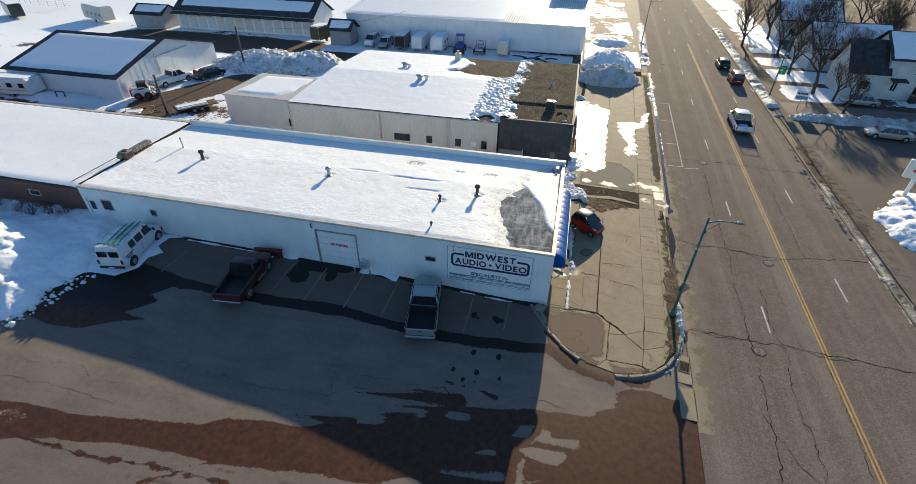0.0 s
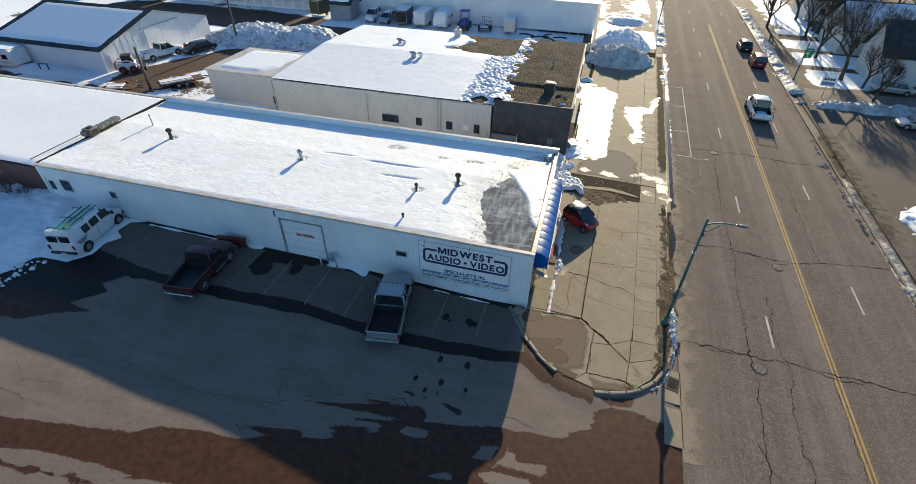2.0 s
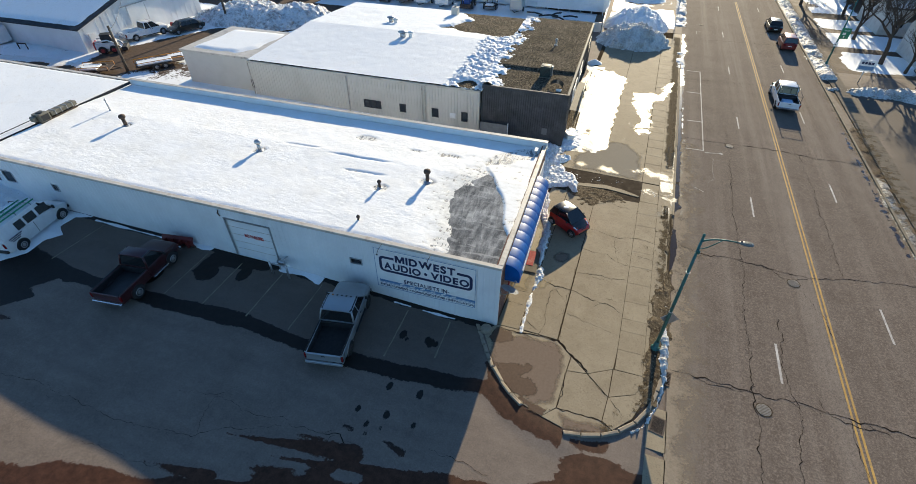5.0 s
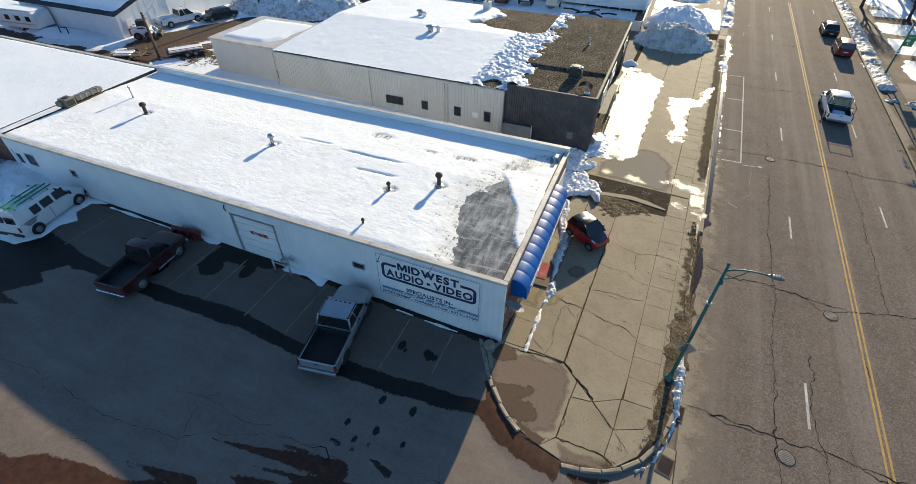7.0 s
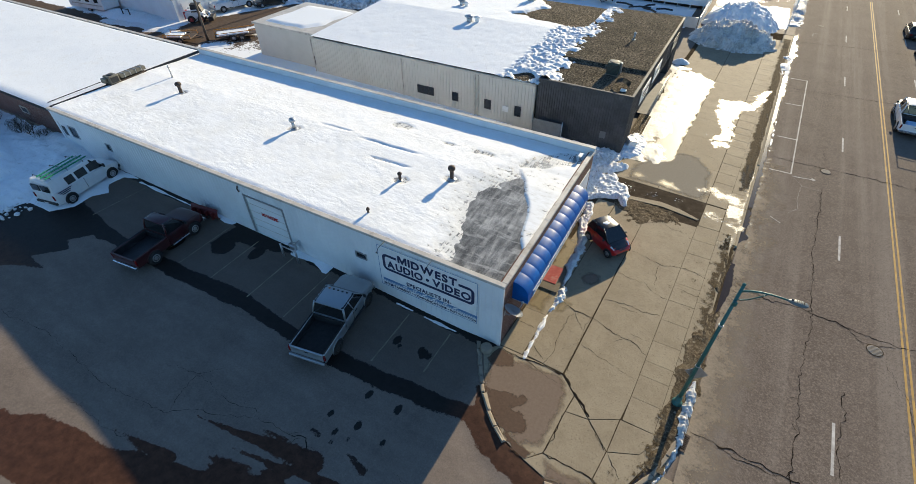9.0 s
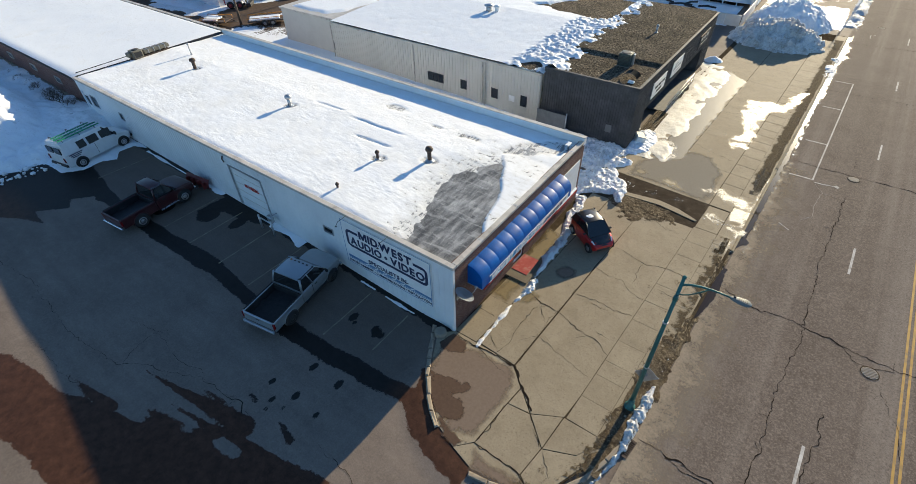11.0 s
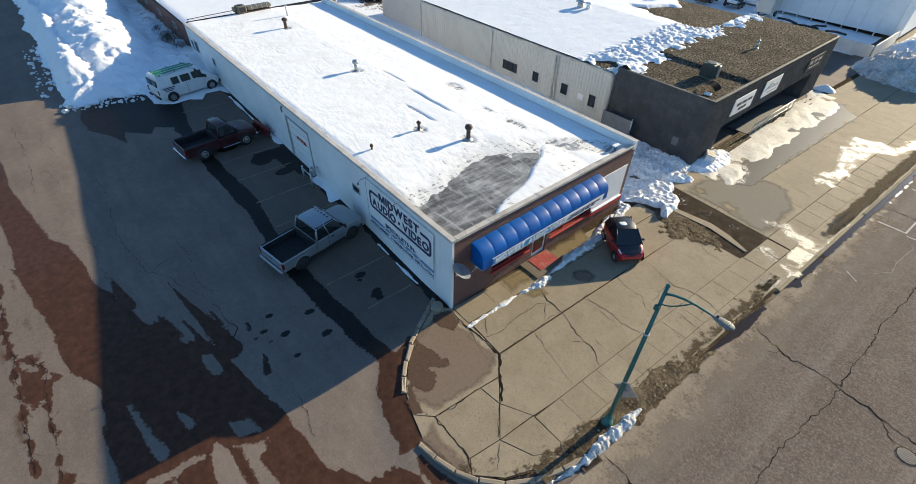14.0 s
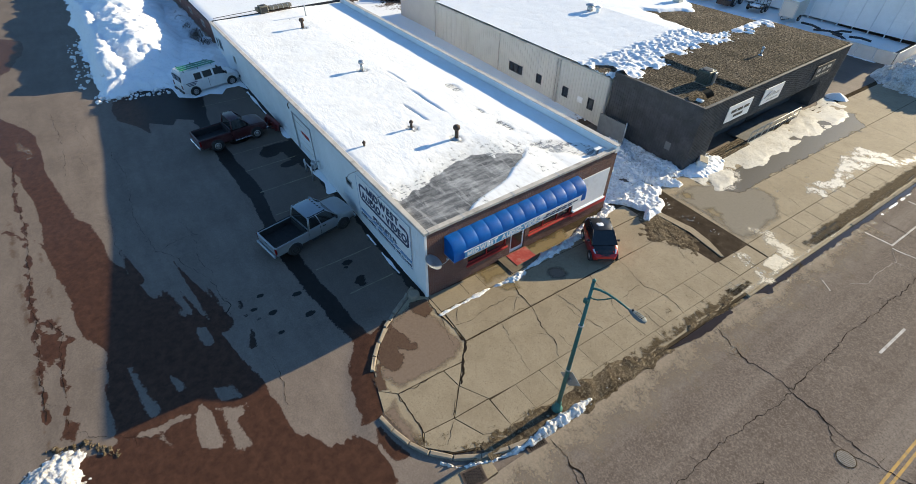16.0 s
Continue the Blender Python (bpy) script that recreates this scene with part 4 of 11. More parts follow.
for i, (w, spurs, pts) in enumerate((
    (0.1, 0.5, [(9.3, -0.02), (10.85, -0.14), (12.28, -0.23), (13.2, -0.2), (14.06, -0.29), (14.81, -0.18), (15.65, -0.24), (16.51, -0.4), (17.65, -0.5), (18.55, -0.38), (19.59, -0.53), (21.1, -0.68), (24.0, -0.8)]),
    (0.05, 0.3, [(10.3, -0.22), (11.5, -0.36), (12.4, -0.4), (13.2, -0.28)]),
    (0.07, 0.8, [(16.2, -0.3), (17.1, -0.75), (18.2, -0.62), (19.0, -0.8)]),
    (0.11, 0.3, [(9.9, 10.75), (10.4, 10.5), (12.1, 10.05), (13.2, 10.3), (13.95, 10.17), (15.12, 10.12), (15.9, 9.85), (16.98, 9.72), (17.67, 9.7), (18.7, 10.0), (19.8, 10.27), (21.1, 10.6), (24.6, 11.0)]),
    (0.06, 0.8, [(15.1, 10.15), (15.62, 9.75), (15.9, 9.35), (16.2, 9.2), (17.0, 9.2), (17.68, 9.66)]),
    (0.07, 1.2, [(14.6, 23.8), (14.35, 20.9), (14.2, 18.3), (13.95, 15.8), (13.95, 14.3), (14.0, 12.4), (13.85, 11.1), (13.97, 10.2)]),
    (0.075, 0.5, [(13.97, 10.2), (13.85, 9.0), (13.7, 7.6), (13.56, 6.6), (13.5, 5.6), (13.46, 4.3), (13.42, 2.7), (13.28, 1.07), (13.24, -0.2), (13.2, -1.7), (13.07, -3.4), (12.9, -4.9), (12.4, -10)]),
    (0.06, 0.6, [(15.29, 5.5), (15.25, 4.33), (15.0, 3.37), (14.91, 1.75), (14.95, 0.85), (15.17, 0.05), (15.25, -0.82), (14.85, -2.4), (14.57, -3.9), (14.5, -5.9), (14.75, -6.6), (14.4, -11)]),
    (0.05, 0.6, [(20.45, 27.2), (20.3, 20.5), (20.05, 17.9), (20.18, 16.1), (20.03, 14.0), (19.75, 12.3), (19.8, 10.3)]),
    (0.045, 0.8, [(17.1, 8.1), (17.56, 7.1), (17.86, 6.05), (17.8, 4.8)]),
    (0.08, 0.4, [(11.0, 27.3), (13.1, 27.0), (15.2, 27.1), (18.8, 27.0), (21.6, 26.5), (23.7, 26.6), (25.2, 26.4)]),
    (0.08, 0.3, [(11.2, 42.4), (17.0, 42.7), (22, 43.0), (26.0, 43.2)]),
    (0.03, 0.2, [(14.75, 27.1), (14.82, 28.6), (14.78, 30.2)]),
    (0.06, 0.3, [(12.4, -6), (13.6, -9.0), (16, -11.5), (20, -12)]),
    (0.08, 0.2, [(12.2, 58), (18, 58.6), (26.6, 59)]),
    (0.08, 0.2, [(13.0, 76), (18, 76.6), (27.6, 77)]),
    (0.05, 0.4, [(17.3, -0.5), (17.2, -4), (16.8, -9)]),
)):
    on_road = lambda x, y: road_z(x - STREET * y) + 0.009
    solo("road_crack", crack(pts, w * 0.62, on_road, 300 + 11 * i, spurs), CRACK, "dark ragged crack across the street asphalt", "crack", "road cracks", kind="structure")
for i, (w, spurs, pts) in enumerate(((0.035, 0.5, [(-24, -11.4), (-20.2, -11.0), (-15.3, -11.3), (-11.4, -10.8), (-7.7, -8.9), (-5.5, -8.7)]), (0.03, 0.6, [(-15.8, -12.6), (-11.7, -12.4)]), (0.035, 0.4, [(-11.2, -10.7), (-11.6, -9.6), (-11.7, -8.8)]), (0.03, 0.4, [(-11.7, -8.8), (-9.6, -9.0), (-7.7, -8.7)]), (0.04, 0.5, [(-1.2, -7.9), (0.4, -8.0), (1.8, -8.3)]), (0.025, 0.5, [(-13.5, -9.2), (-11.7, -8.8), (-10.9, -7.9)]), (0.03, 0.4, [(-30, -13), (-26, -12.6), (-24.4, -13.4), (-22, -12.8)]), (0.08, 2.5, [(-6.2, -8.9), (-5.2, -8.6), (-4.7, -8.9)]), (0.05, 0.4, [(-25.5, -17.0), (-21.6, -17.0), (-16.6, -16.6), (-10.5, -16.6), (-5.6, -16.6), (-3.2, -16.5)]), (0.045, 0.4, [(-9.0, -16.1), (-7.8, -15.6), (-5.5, -15.8), (-3.5, -15.8), (-2.4, -15.9)]), (0.05, 0.5, [(-2.4, -15.9), (-1.2, -14.7), (-0.3, -13.4), (0.6, -12.2)]), (0.04, 0.5, [(-33, -14.5), (-27, -14.0), (-22, -14.2)]))):
    solo("lot_crack", crack(pts, w * 0.5, lambda x, y: gz(x, y) + 0.012, 600 + 11 * i, spurs), CRACK, "thin crack in the lot asphalt", "crack", "lot cracks", kind="structure")

FADED = surface("faded bay paint", (0.17, 0.15, 0.108), (0.31, 0.275, 0.195), 0.4, 0.9, fine=0.05, spec=0.08, stain=(0.16, 0.14, 0.11), stain_size=0.3)
# parking bay lines along the white wall
for x, lean, length in ((-2.55, 0.0, 2.6), (-5.1, 0.0, 3.4), (-8.1, 0, 3.5), (-10.7, 0, 3.6), (-13.4, 0, 3.6), (-16.3, 0.0, 3.6), (-18.9, 0, 3.7), (-22.2, -0.1, 3.5), (-27.6, -0.2, 3.6), (-30.4, -0.1, 3.6)):
    solo("bay_line", ribbon([(x - lean, -0.6), (x, -0.6 - length)], 0.1, 0.012, seed=int(-x * 10), step=0.3, jitter=0.01, zfun=True), FADED, "faded bay line on the wet lot asphalt", "road marking", "bay lines", kind="structure")

# ---- pavement ----
PAVE = 0.1
pavement = thing("pavement", pose(0, 0, 0), "cracked tan concrete pavement slabs between shop front and kerb", "pavement", kind="structure")


def slab(outline, top=PAVE, tilt=0.003):
    bm = bmesh.new()
    cx, cy = sum(p[0] for p in outline) / len(outline), sum(p[1] for p in outline) / len(outline)
    pts = [(x + (cx - x) / (math.hypot(cx - x, cy - y) + 1e-6) * 0.006, y + (cy - y) / (math.hypot(cx - x, cy - y) + 1e-6) * 0.006) for x, y in outline]
    add_prism(bm, pts, -0.1, top + random.uniform(-tilt, tilt), 0.005)
    return part("slab", bm, CONCRETE, pavement)


def slab_row(u0, u1, ys):
    for a, b in zip(ys[:-1], ys[1:]):
        slab([st(u0, a), st(u1, a), st(u1, b), st(u0, b)])


base = bmesh.new()
add_prism(base, [(0.05, -0.1), (0.05, 14.5), (2.0, 60), st(9.0, 60), st(9.0, 0.0), (8.45, -1.7), (7.5, -3.7), (6.0, -4.7), (4.5, -5.1), (2.4, -4.4), (1.2, -3.4), (0.1, -1.9)], -0.12, PAVE - 0.014)
part("joint_bed", base, JOINT, pavement, "dark dirty bed between the slabs")
slab_row(0.02, 1.25, [0.05, 3.0, 6.0, 9.2, 12.4, 14.8])
slab([st(1.29, 0.12), st(3.42, 0.0), st(3.42, 14.6), st(1.29, 14.6)])
slab([(3.5, -0.07), (4.34, -0.86), (5.25, -1.69), (6.47, -1.02), (6.6, 0.2), st(6.6, 14.8), st(3.44, 14.8)])
slab_row(6.61, 7.97, [-1.0, 0.36, 1.74, 2.68, 4.1, 5.75, 7.35, 8.9, 10.3, 11.9, 13.4, 15.0])
slab([(0.06, 0.02), (2.3, 0.02), (3.46, -0.1), (4.28, -0.88), (4.18, -1.85), (4.0, -4.1), (3.4, -4.75), (2.4, -4.4), (1.2, -3.4), (0.1, -1.9), (-0.6, -0.6)], PAVE - 0.004)
slab([(4.33, -0.9), (5.2, -1.7), (4.22, -1.83)])
slab([(4.03, -4.1), (4.21, -1.86), (5.22, -1.73), (6.33, -2.76), (6.15, -4.13)])
slab([(5.26, -1.71), (6.45, -1.05), (6.34, -2.73)])
slab([(6.49, -1.04), (7.92, -1.02), (8.0, -1.5), (7.6, -2.2), (6.37, -2.74)])
slab([(6.35, -2.78), (7.6, -2.23), (8.0, -1.53), (8.45, -1.4), (7.5, -3.6), (6.66, -4.45), (6.18, -4.13)])
slab([(3.4, -4.76), (4.02, -4.13), (6.15, -4.15), (6.63, -4.47), (6.0, -4.7), (4.5, -5.05)])
# in front of the dark building: larger, wetter bays
skew = lambda x, y: y - 0.06 * smooth(18, 26, y) * (x - 4.4) - 0.06 * (x - 4.4)
at_joint = lambda u, y: (u + STREET * y, skew(u + STREET * y, y))
BAYS = (18.08, 22.9, 27.7, 31.4, 36.0, 40.6, 45.2, 50.0, 58.0)
for y0, y1 in zip(BAYS[:-1], BAYS[1:]):
    slab([at_joint(-0.3, y0), at_joint(3.26, y0), at_joint(3.26, y1), at_joint(-0.3, y1)])
    slab([at_joint(3.29, y0), at_joint(6.61, y0), at_joint(6.61, y1), at_joint(3.29, y1)])
    for k in range(3):
        a_, b_ = y0 + (y1 - y0) * k / 3, y0 + (y1 - y0) * (k + 1) / 3 - 0.02
        slab([at_joint(6.64, a_), at_joint(7.95, a_), at_joint(7.95, b_), at_joint(6.64, b_)])
slab([st(6.66, 15.03), st(7.95, 15.03), st(7.95, 16.45), st(6.66, 16.45)])
slab([st(6.68, 16.47), st(7.95, 16.47), st(7.95, 17.7), st(6.68, 17.75)])
for i, (w, spurs, pts) in enumerate((
    (0.1, 0.2, [(0.15, -0.08), (1.5, -0.12), (2.43, -0.06), (3.49, -0.11), (4.4, -0.92), (5.23, -1.71)]),
    (0.045, 0.2, [(5.23, -1.71), (5.8, -2.2), (6.36, -2.75)]),
    (0.03, 0.9, [(0.5, -0.27), (1.5, -0.24), (2.67, -0.5), (3.48, -0.71)]),
    (0.05, 0.5, [(1.9, 4.25), (2.75, 4.1), (3.56, 4.0), (4.5, 3.74), (5.3, 3.55), (5.8, 3.5), (6.25, 3.2), (6.77, 3.0)]),
    (0.035, 0.4, [(2.35, -0.03), (2.55, 0.76), (2.59, 1.48), (2.42, 2.4), (2.46, 3.26), (2.72, 3.85), (3.0, 4.03)]),
    (0.025, 0.4, [(3.62, 2.05), (4.34, 1.87), (5.15, 1.65), (5.97, 1.4), (6.6, 1.25)]),
    (0.025, 0.0, [(2.7, 3.95), (3.26, 3.2), (3.55, 2.88)]),
    (0.02, 0.0, [(1.54, 0.91), (2.31, 0.18)]),
    (0.02, 0.0, [(3.55, 1.99), (2.76, 1.31)]),
    (0.025, 0.3, [(3.8, 5.65), (4.95, 5.85), (5.95, 5.8), (6.9, 5.97)]),
    (0.03, 0.0, [(4.74, 5.55), (5.79, 5.52)]),
    (0.025, 0.0, [(5.74, 3.91), (6.7, 3.85)]),
    (0.035, 0.4, [(3.75, 8.25), (4.7, 8.0), (5.5, 7.95), (6.2, 7.5), (6.98, 7.25)]),
    (0.022, 0.0, [(5.88, 10.0), (5.95, 8.9), (6.05, 8.25), (6.26, 7.55)]),
    (0.035, 0.3, [(3.9, 10.55), (5.2, 10.2), (6.1, 10.05), (7.18, 10.35), (8.5, 10.1), (9.0, 9.98)]),
    (0.03, 0.0, [(7.2, 8.5), (8.2, 8.3), (8.9, 8.3)]),
    (0.03, 0.5, [(3.65, 13.0), (4.7, 13.9), (6.36, 14.9)]),
    (0.025, 0.3, [(4.7, 14.45), (5.89, 13.83), (7.05, 13.73)]),
    (0.03, 0.0, [(0.05, 1.95), (1.2, 1.96)]),
    (0.06, 0.2, [(3.99, -4.1), (5.0, -4.13), (6.1, -4.16), (6.6, -4.47)]),
    (0.035, 0.2, [(4.03, -4.1), (4.1, -3.1), (4.2, -1.85)]),
    (0.03, 0.2, [(3.53, 0.0), (3.5, 3.0), (3.62, 5.6), (3.8, 8.1), (3.95, 11.7)]),
    (0.02, 0.3, [(6.35, -2.8), (6.9, -3.4), (7.2, -3.7)]),
    (0.025, 0.3, [(3.0, 33), (5.2, 32.4), (7.9, 33.4)]),
    (0.025, 0.3, [(3.0, 24.4), (4.6, 25.4), (7.6, 24.2)]),
)):
    solo("pavement_crack", crack(pts, w * 0.8 if i else w * 0.9, lambda x, y: PAVE + 0.0075, 900 + 11 * i, spurs * 0.5, 0.85), CRACK, "dark open crack across the pavement slabs", "crack", "pavement cracks", kind="structure")
# wet trace beside the shop front and melt water on the bays
for name, outline, mat, lab in (
    ("wet_patch", [(0.1, 3.2), (1.2, 2.9), (1.25, 6.0), (1.2, 9.6), (0.1, 9.8)], OCHRE_FILM, "wet brown concrete beside the shop wall"),
    ("wet_patch", [(1.9, 21.9), (3.3, 21.6), (4.35, 22.5), (4.5, 26.5), (4.7, 31.4), (5.0, 36.5), (5.2, 40), (3.6, 42), (2.4, 41), (2.4, 30), (2.4, 24)], WET_FILM, "wet sheet of melt water on the concrete"),
    ("wet_patch", [(1.7, 18.3), (4.0, 18.2), (7.2, 18.0), (7.5, 19.5), (7.3, 22.0), (6.2, 24.0), (4.5, 24.2), (2.6, 21.8), (1.8, 20.6)], GREY_FILM, "grey sheet of concrete still wet from the thaw"),
    ("wet_patch", [(1.9, 19.0), (2.6, 18.7), (3.1, 19.2), (2.6, 19.7), (2.1, 19.6)], OCHRE_FILM, "brown silt stain on the wet concrete"),
    ("wet_patch", [(3.7, 18.7), (4.6, 18.5), (5.5, 18.6), (5.0, 19.4), (4.2, 19.6)], OCHRE_FILM, "brown silt stain on the wet concrete"),
    ("wet_patch", [(1.45, 3.3), (2.2, 3.5), (2.4, 4.4), (1.75, 4.6)], OCHRE_FILM, "damp spot on the concrete"),
    ("wet_patch", [(2.05, 6.55), (2.4, 6.25), (2.85, 6.3), (3.1, 6.8), (3.0, 7.3), (2.55, 7.35), (2.2, 7.05)], DAMP_FILM, "damp spot on the concrete"),
    ("wet_patch", [(0.2, -0.2), (0.9, -0.35), (1.1, -0.8), (0.5, -1.2), (-0.2, -1.0)], STAIN_FILM, "brown damp stain at the wall corner"),
    ("wet_patch", [(0.4, -2.7), (0.0, -0.8), (1.8, -0.3), (3.3, -0.3), (4.1, -1.0), (4.0, -2.0), (3.85, -4.0), (2.9, -4.3), (1.6, -3.9)], DAMP_FILM, "drying damp concrete on the corner slab"),
    ("wet_patch", [(4.1, -4.3), (6.5, -4.5), (6.1, -4.9), (4.4, -5.1)], DAMP_FILM, "drying damp concrete beside the corner kerb"),
    ("wet_patch", [(0.5, -2.5), (0.9, -2.35), (1.6, -2.25), (2.3, -2.05), (2.55, -2.3), (2.25, -2.75), (1.7, -2.95), (1.75, -3.1), (2.35, -2.95), (2.95, -3.45), (2.95, -3.8), (2.45, -4.0), (3.0, -4.25), (3.7, -4.3), (3.4, -4.7), (2.4, -4.35), (1.2, -3.3)], STAIN_FILM, "brown damp stain lobes on the corner slab"),
):
    fine_ = 0.06 if outline[0][1] < 20 else 0.15
    X = spaced((min(p[0] for p in outline) - 0.2, max(p[0] for p in outline) + 0.2, fine_))
    Y = spaced((min(p[1] for p in outline) - 0.2, max(p[1] for p in outline) + 0.2, fine_))
    me = grid_mesh(name, X, Y, lambda x, y: PAVE + (0.0065 if mat in (DAMP_FILM, GREY_FILM) else 0.008) + 0 * x, keep=lambda x, y, z: inside(x, y, outline) > -0.35, attrs={"cover": lambda x, y: inside(x, y, outline) * 1.9 + 0.06})
    ob = new(name, me)
    me.materials.append(mat)
    tagged(ob, lab, "wet patch", kind="structure")

# muddy verge between pavement and kerb, and the dug-up strip
slab_row(7.98, 8.85, list(np.arange(-1.2, 14.1, 3.05)))
slab_row(7.98, 9.03, list(np.arange(14.05, 60, 3.05)))


def verge_height(u, y):
    """Mud heaped beside the lamp, then crumbs of dirt and dead grass towards the gutter."""
    heap_ = 0.06 * smooth(7.0, 4.0, y) * smooth(8.0, 8.35, u + 0.25 * fbm(u, y, 0.7, 6, 62))
    crumbs = 0.08 * (smooth(6, 8, y) * smooth(16, 13, y) * (0.35 - np.abs(u - 8.55 - 0.1 * smooth(7, 12, y)) * 1.1) + 0.18 * smooth(22, 26, y) + 0.1 * smooth(13, 15, y) * smooth(19, 17, y) - 0.12)
    return heap_ + crumbs + 0.06 * fbm(u, y, 0.5, 5, 60) - 0.015 - 0.2 * smooth(6.0, 7.5, y)


verge = new("verge", grid_mesh("verge", spaced((7.6, 9.1, 0.05)), spaced((-2.6, 60, 0.07)), lambda u, y: PAVE + verge_height(u, y) - 0.1 * smooth(0.15, 0.0, u - 7.6) - 0.12 * smooth(-0.6, -2.0, y) * smooth(8.5, 8.9, u), keep=lambda u, y, z: z > PAVE - 0.01))
for v in verge.data.vertices:
    v.co.x += STREET * v.co.y
verge.data.materials.append(MUD)
tagged(verge, "strip of brown mud and dead grass along the kerb", "verge", kind="structure")
GRASS_DIRT = [(2.0, 15.0), (2.9, 13.9), (3.7, 13.3), (4.9, 14.0), (6.1, 14.7), (5.9, 15.4), (4.9, 15.95), (2.1, 15.9)]
grass_patch = new("dirt_patch", grid_mesh("dirt_patch", spaced((1.8, 6.6, 0.05)), spaced((12.7, 16.1, 0.05)), lambda x, y: PAVE + 0.06 * (np.clip(inside(x, y, GRASS_DIRT), -1, 0.4) + 0.85 * fbm(x, y, 0.32, 6, 63)) + 0.0, keep=lambda x, y, z: z > PAVE - 0.02))
grass_patch.data.materials.append(MUD)
tagged(grass_patch, "trampled dirt and dead grass spread over the concrete", "dirt", kind="structure")
SILT = surface("wet silt on sunken concrete", (0.026, 0.018, 0.012), (0.058, 0.043, 0.03), 0.5, 0.9, fine=0.04, relief=0.3, spec=0.04, stain=(0.1, 0.078, 0.055), stain_size=0.7)
TRENCH = [(1.3, 18.05), (4.5, 17.98), (7.5, 17.95), (7.42, 14.8), (2.6, 14.7), (1.6, 15.7)]
trench = new("mud_strip", grid_mesh("mud_strip", spaced((1.2, 7.6, 0.07)), spaced((14.6, 18.2, 0.07)), lambda x, y: PAVE - 0.006 + 0.006 * fbm(x, y, 0.6, 4, 61), keep=lambda x, y, z: inside(x, y, TRENCH) > -0.02))
trench.data.materials.append(SILT)
tagged(trench, "sunken strip of concrete under dark wet silt", "mud", kind="structure")
lip = bmesh.new()
add_prism(lip, [(2.15, 15.72), (4.85, 15.98), (7.22, 15.52), (7.3, 15.7), (6.0, 16.25), (4.7, 16.5), (2.2, 16.12)], 0.0, PAVE + 0.035, 0.02)
solo("concrete_lip", lip, CONCRETE, "low broken lip of pale concrete beside the wet strip", "kerb", kind="structure")


PUDDLE_EDGE = [(9.3, 7.2), (9.48, 8.1), (9.68, 8.9), (9.86, 9.8), (9.9, 10.7), (9.86, 12.3), (9.72, 12.3), (9.55, 10.96), (9.38, 9.2)]


def gutter_mud(u, y):
    """Soil washed over the sunken kerb, down from the slabs into the gutter."""
    x = u + STREET * y
    fall = PAVE + 0.02 - 0.12 * smooth(8.72, 9.12, u + 0.12 * fbm(u, y, 1.0, 3, 66) + 0.1 * fbm(u, y, 0.25, 4, 64))
    ends = 0.12 * (1 - smooth(-1.0, 0.5, y) * smooth(14.2, 12.6, y))
    pool = 0.09 * smooth(-0.1, 0.12, inside(x, y, PUDDLE_EDGE))
    far_side = 0.1 * smooth(9.1, 9.5, u + 0.35 * fbm(u, y, 0.7, 4, 67))
    return fall + 0.05 * fbm(u, y, 0.3, 6, 68) + 0.02 * fbm(u, y, 1.4, 2, 69) + 0.025 - ends - pool - far_side - 0.12 * smooth(8.88, 8.66, u + 0.3 * fbm(u, y, 0.8, 6, 65))


gm = new("gutter_mud", grid_mesh("gutter_mud", spaced((8.35, 10.0, 0.045)), spaced((-1.2, 14.4, 0.06)), gutter_mud))
for v in gm.data.vertices:
    v.co.x += STREET * v.co.y
gm.data.materials.append(MUD)
tagged(gm, "brown mud washed over the kerb into the gutter", "mud", kind="structure")


def kerb_run(pts, name, label, width=0.16, height=0.16, seg=1.1, z0=-0.08, base_z=0.0, material=KERB, worn=0.0):
    run = thing(name, pose(0, 0, 0), label, "kerb", "kerbs", kind="structure")
    dense = []
    for (ax, ay), (bx, by) in zip(pts[:-1], pts[1:]):
        n = max(1, round(math.hypot(bx - ax, by - ay) / seg))
        dense += [(ax + (bx - ax) * i / n, ay + (by - ay) * i / n) for i in range(n)]
    dense.append(pts[-1])
    for (ax, ay), (bx, by) in zip(dense[:-1], dense[1:]):
        dx, dy = bx - ax, by - ay
        ln = math.hypot(dx, dy)
        nx, ny = -dy / ln * width / 2, dx / ln * width / 2
        gx_, gy_ = dx / ln * 0.012, dy / ln * 0.012
        ox, oy = random.uniform(-worn, worn), random.uniform(-worn, worn)
        ax, bx, ay, by = ax + ox, bx + ox, ay + oy, by + oy
        bm = bmesh.new()
        add_prism(bm, [(ax - nx + gx_, ay - ny + gy_), (bx - nx - gx_, by - ny - gy_), (bx + nx - gx_, by + ny - gy_), (ax + nx + gx_, ay + ny + gy_)], z0, base_z + height + random.uniform(-0.015, 0.015) * (1 + 40 * worn), 0.025 + worn)
        for v in bm.verts:
            v.co += Vector((random.uniform(-worn, worn), random.uniform(-worn, worn), random.uniform(-worn, worn)))
        part("kerb_stone", bm, material, run)
    return run


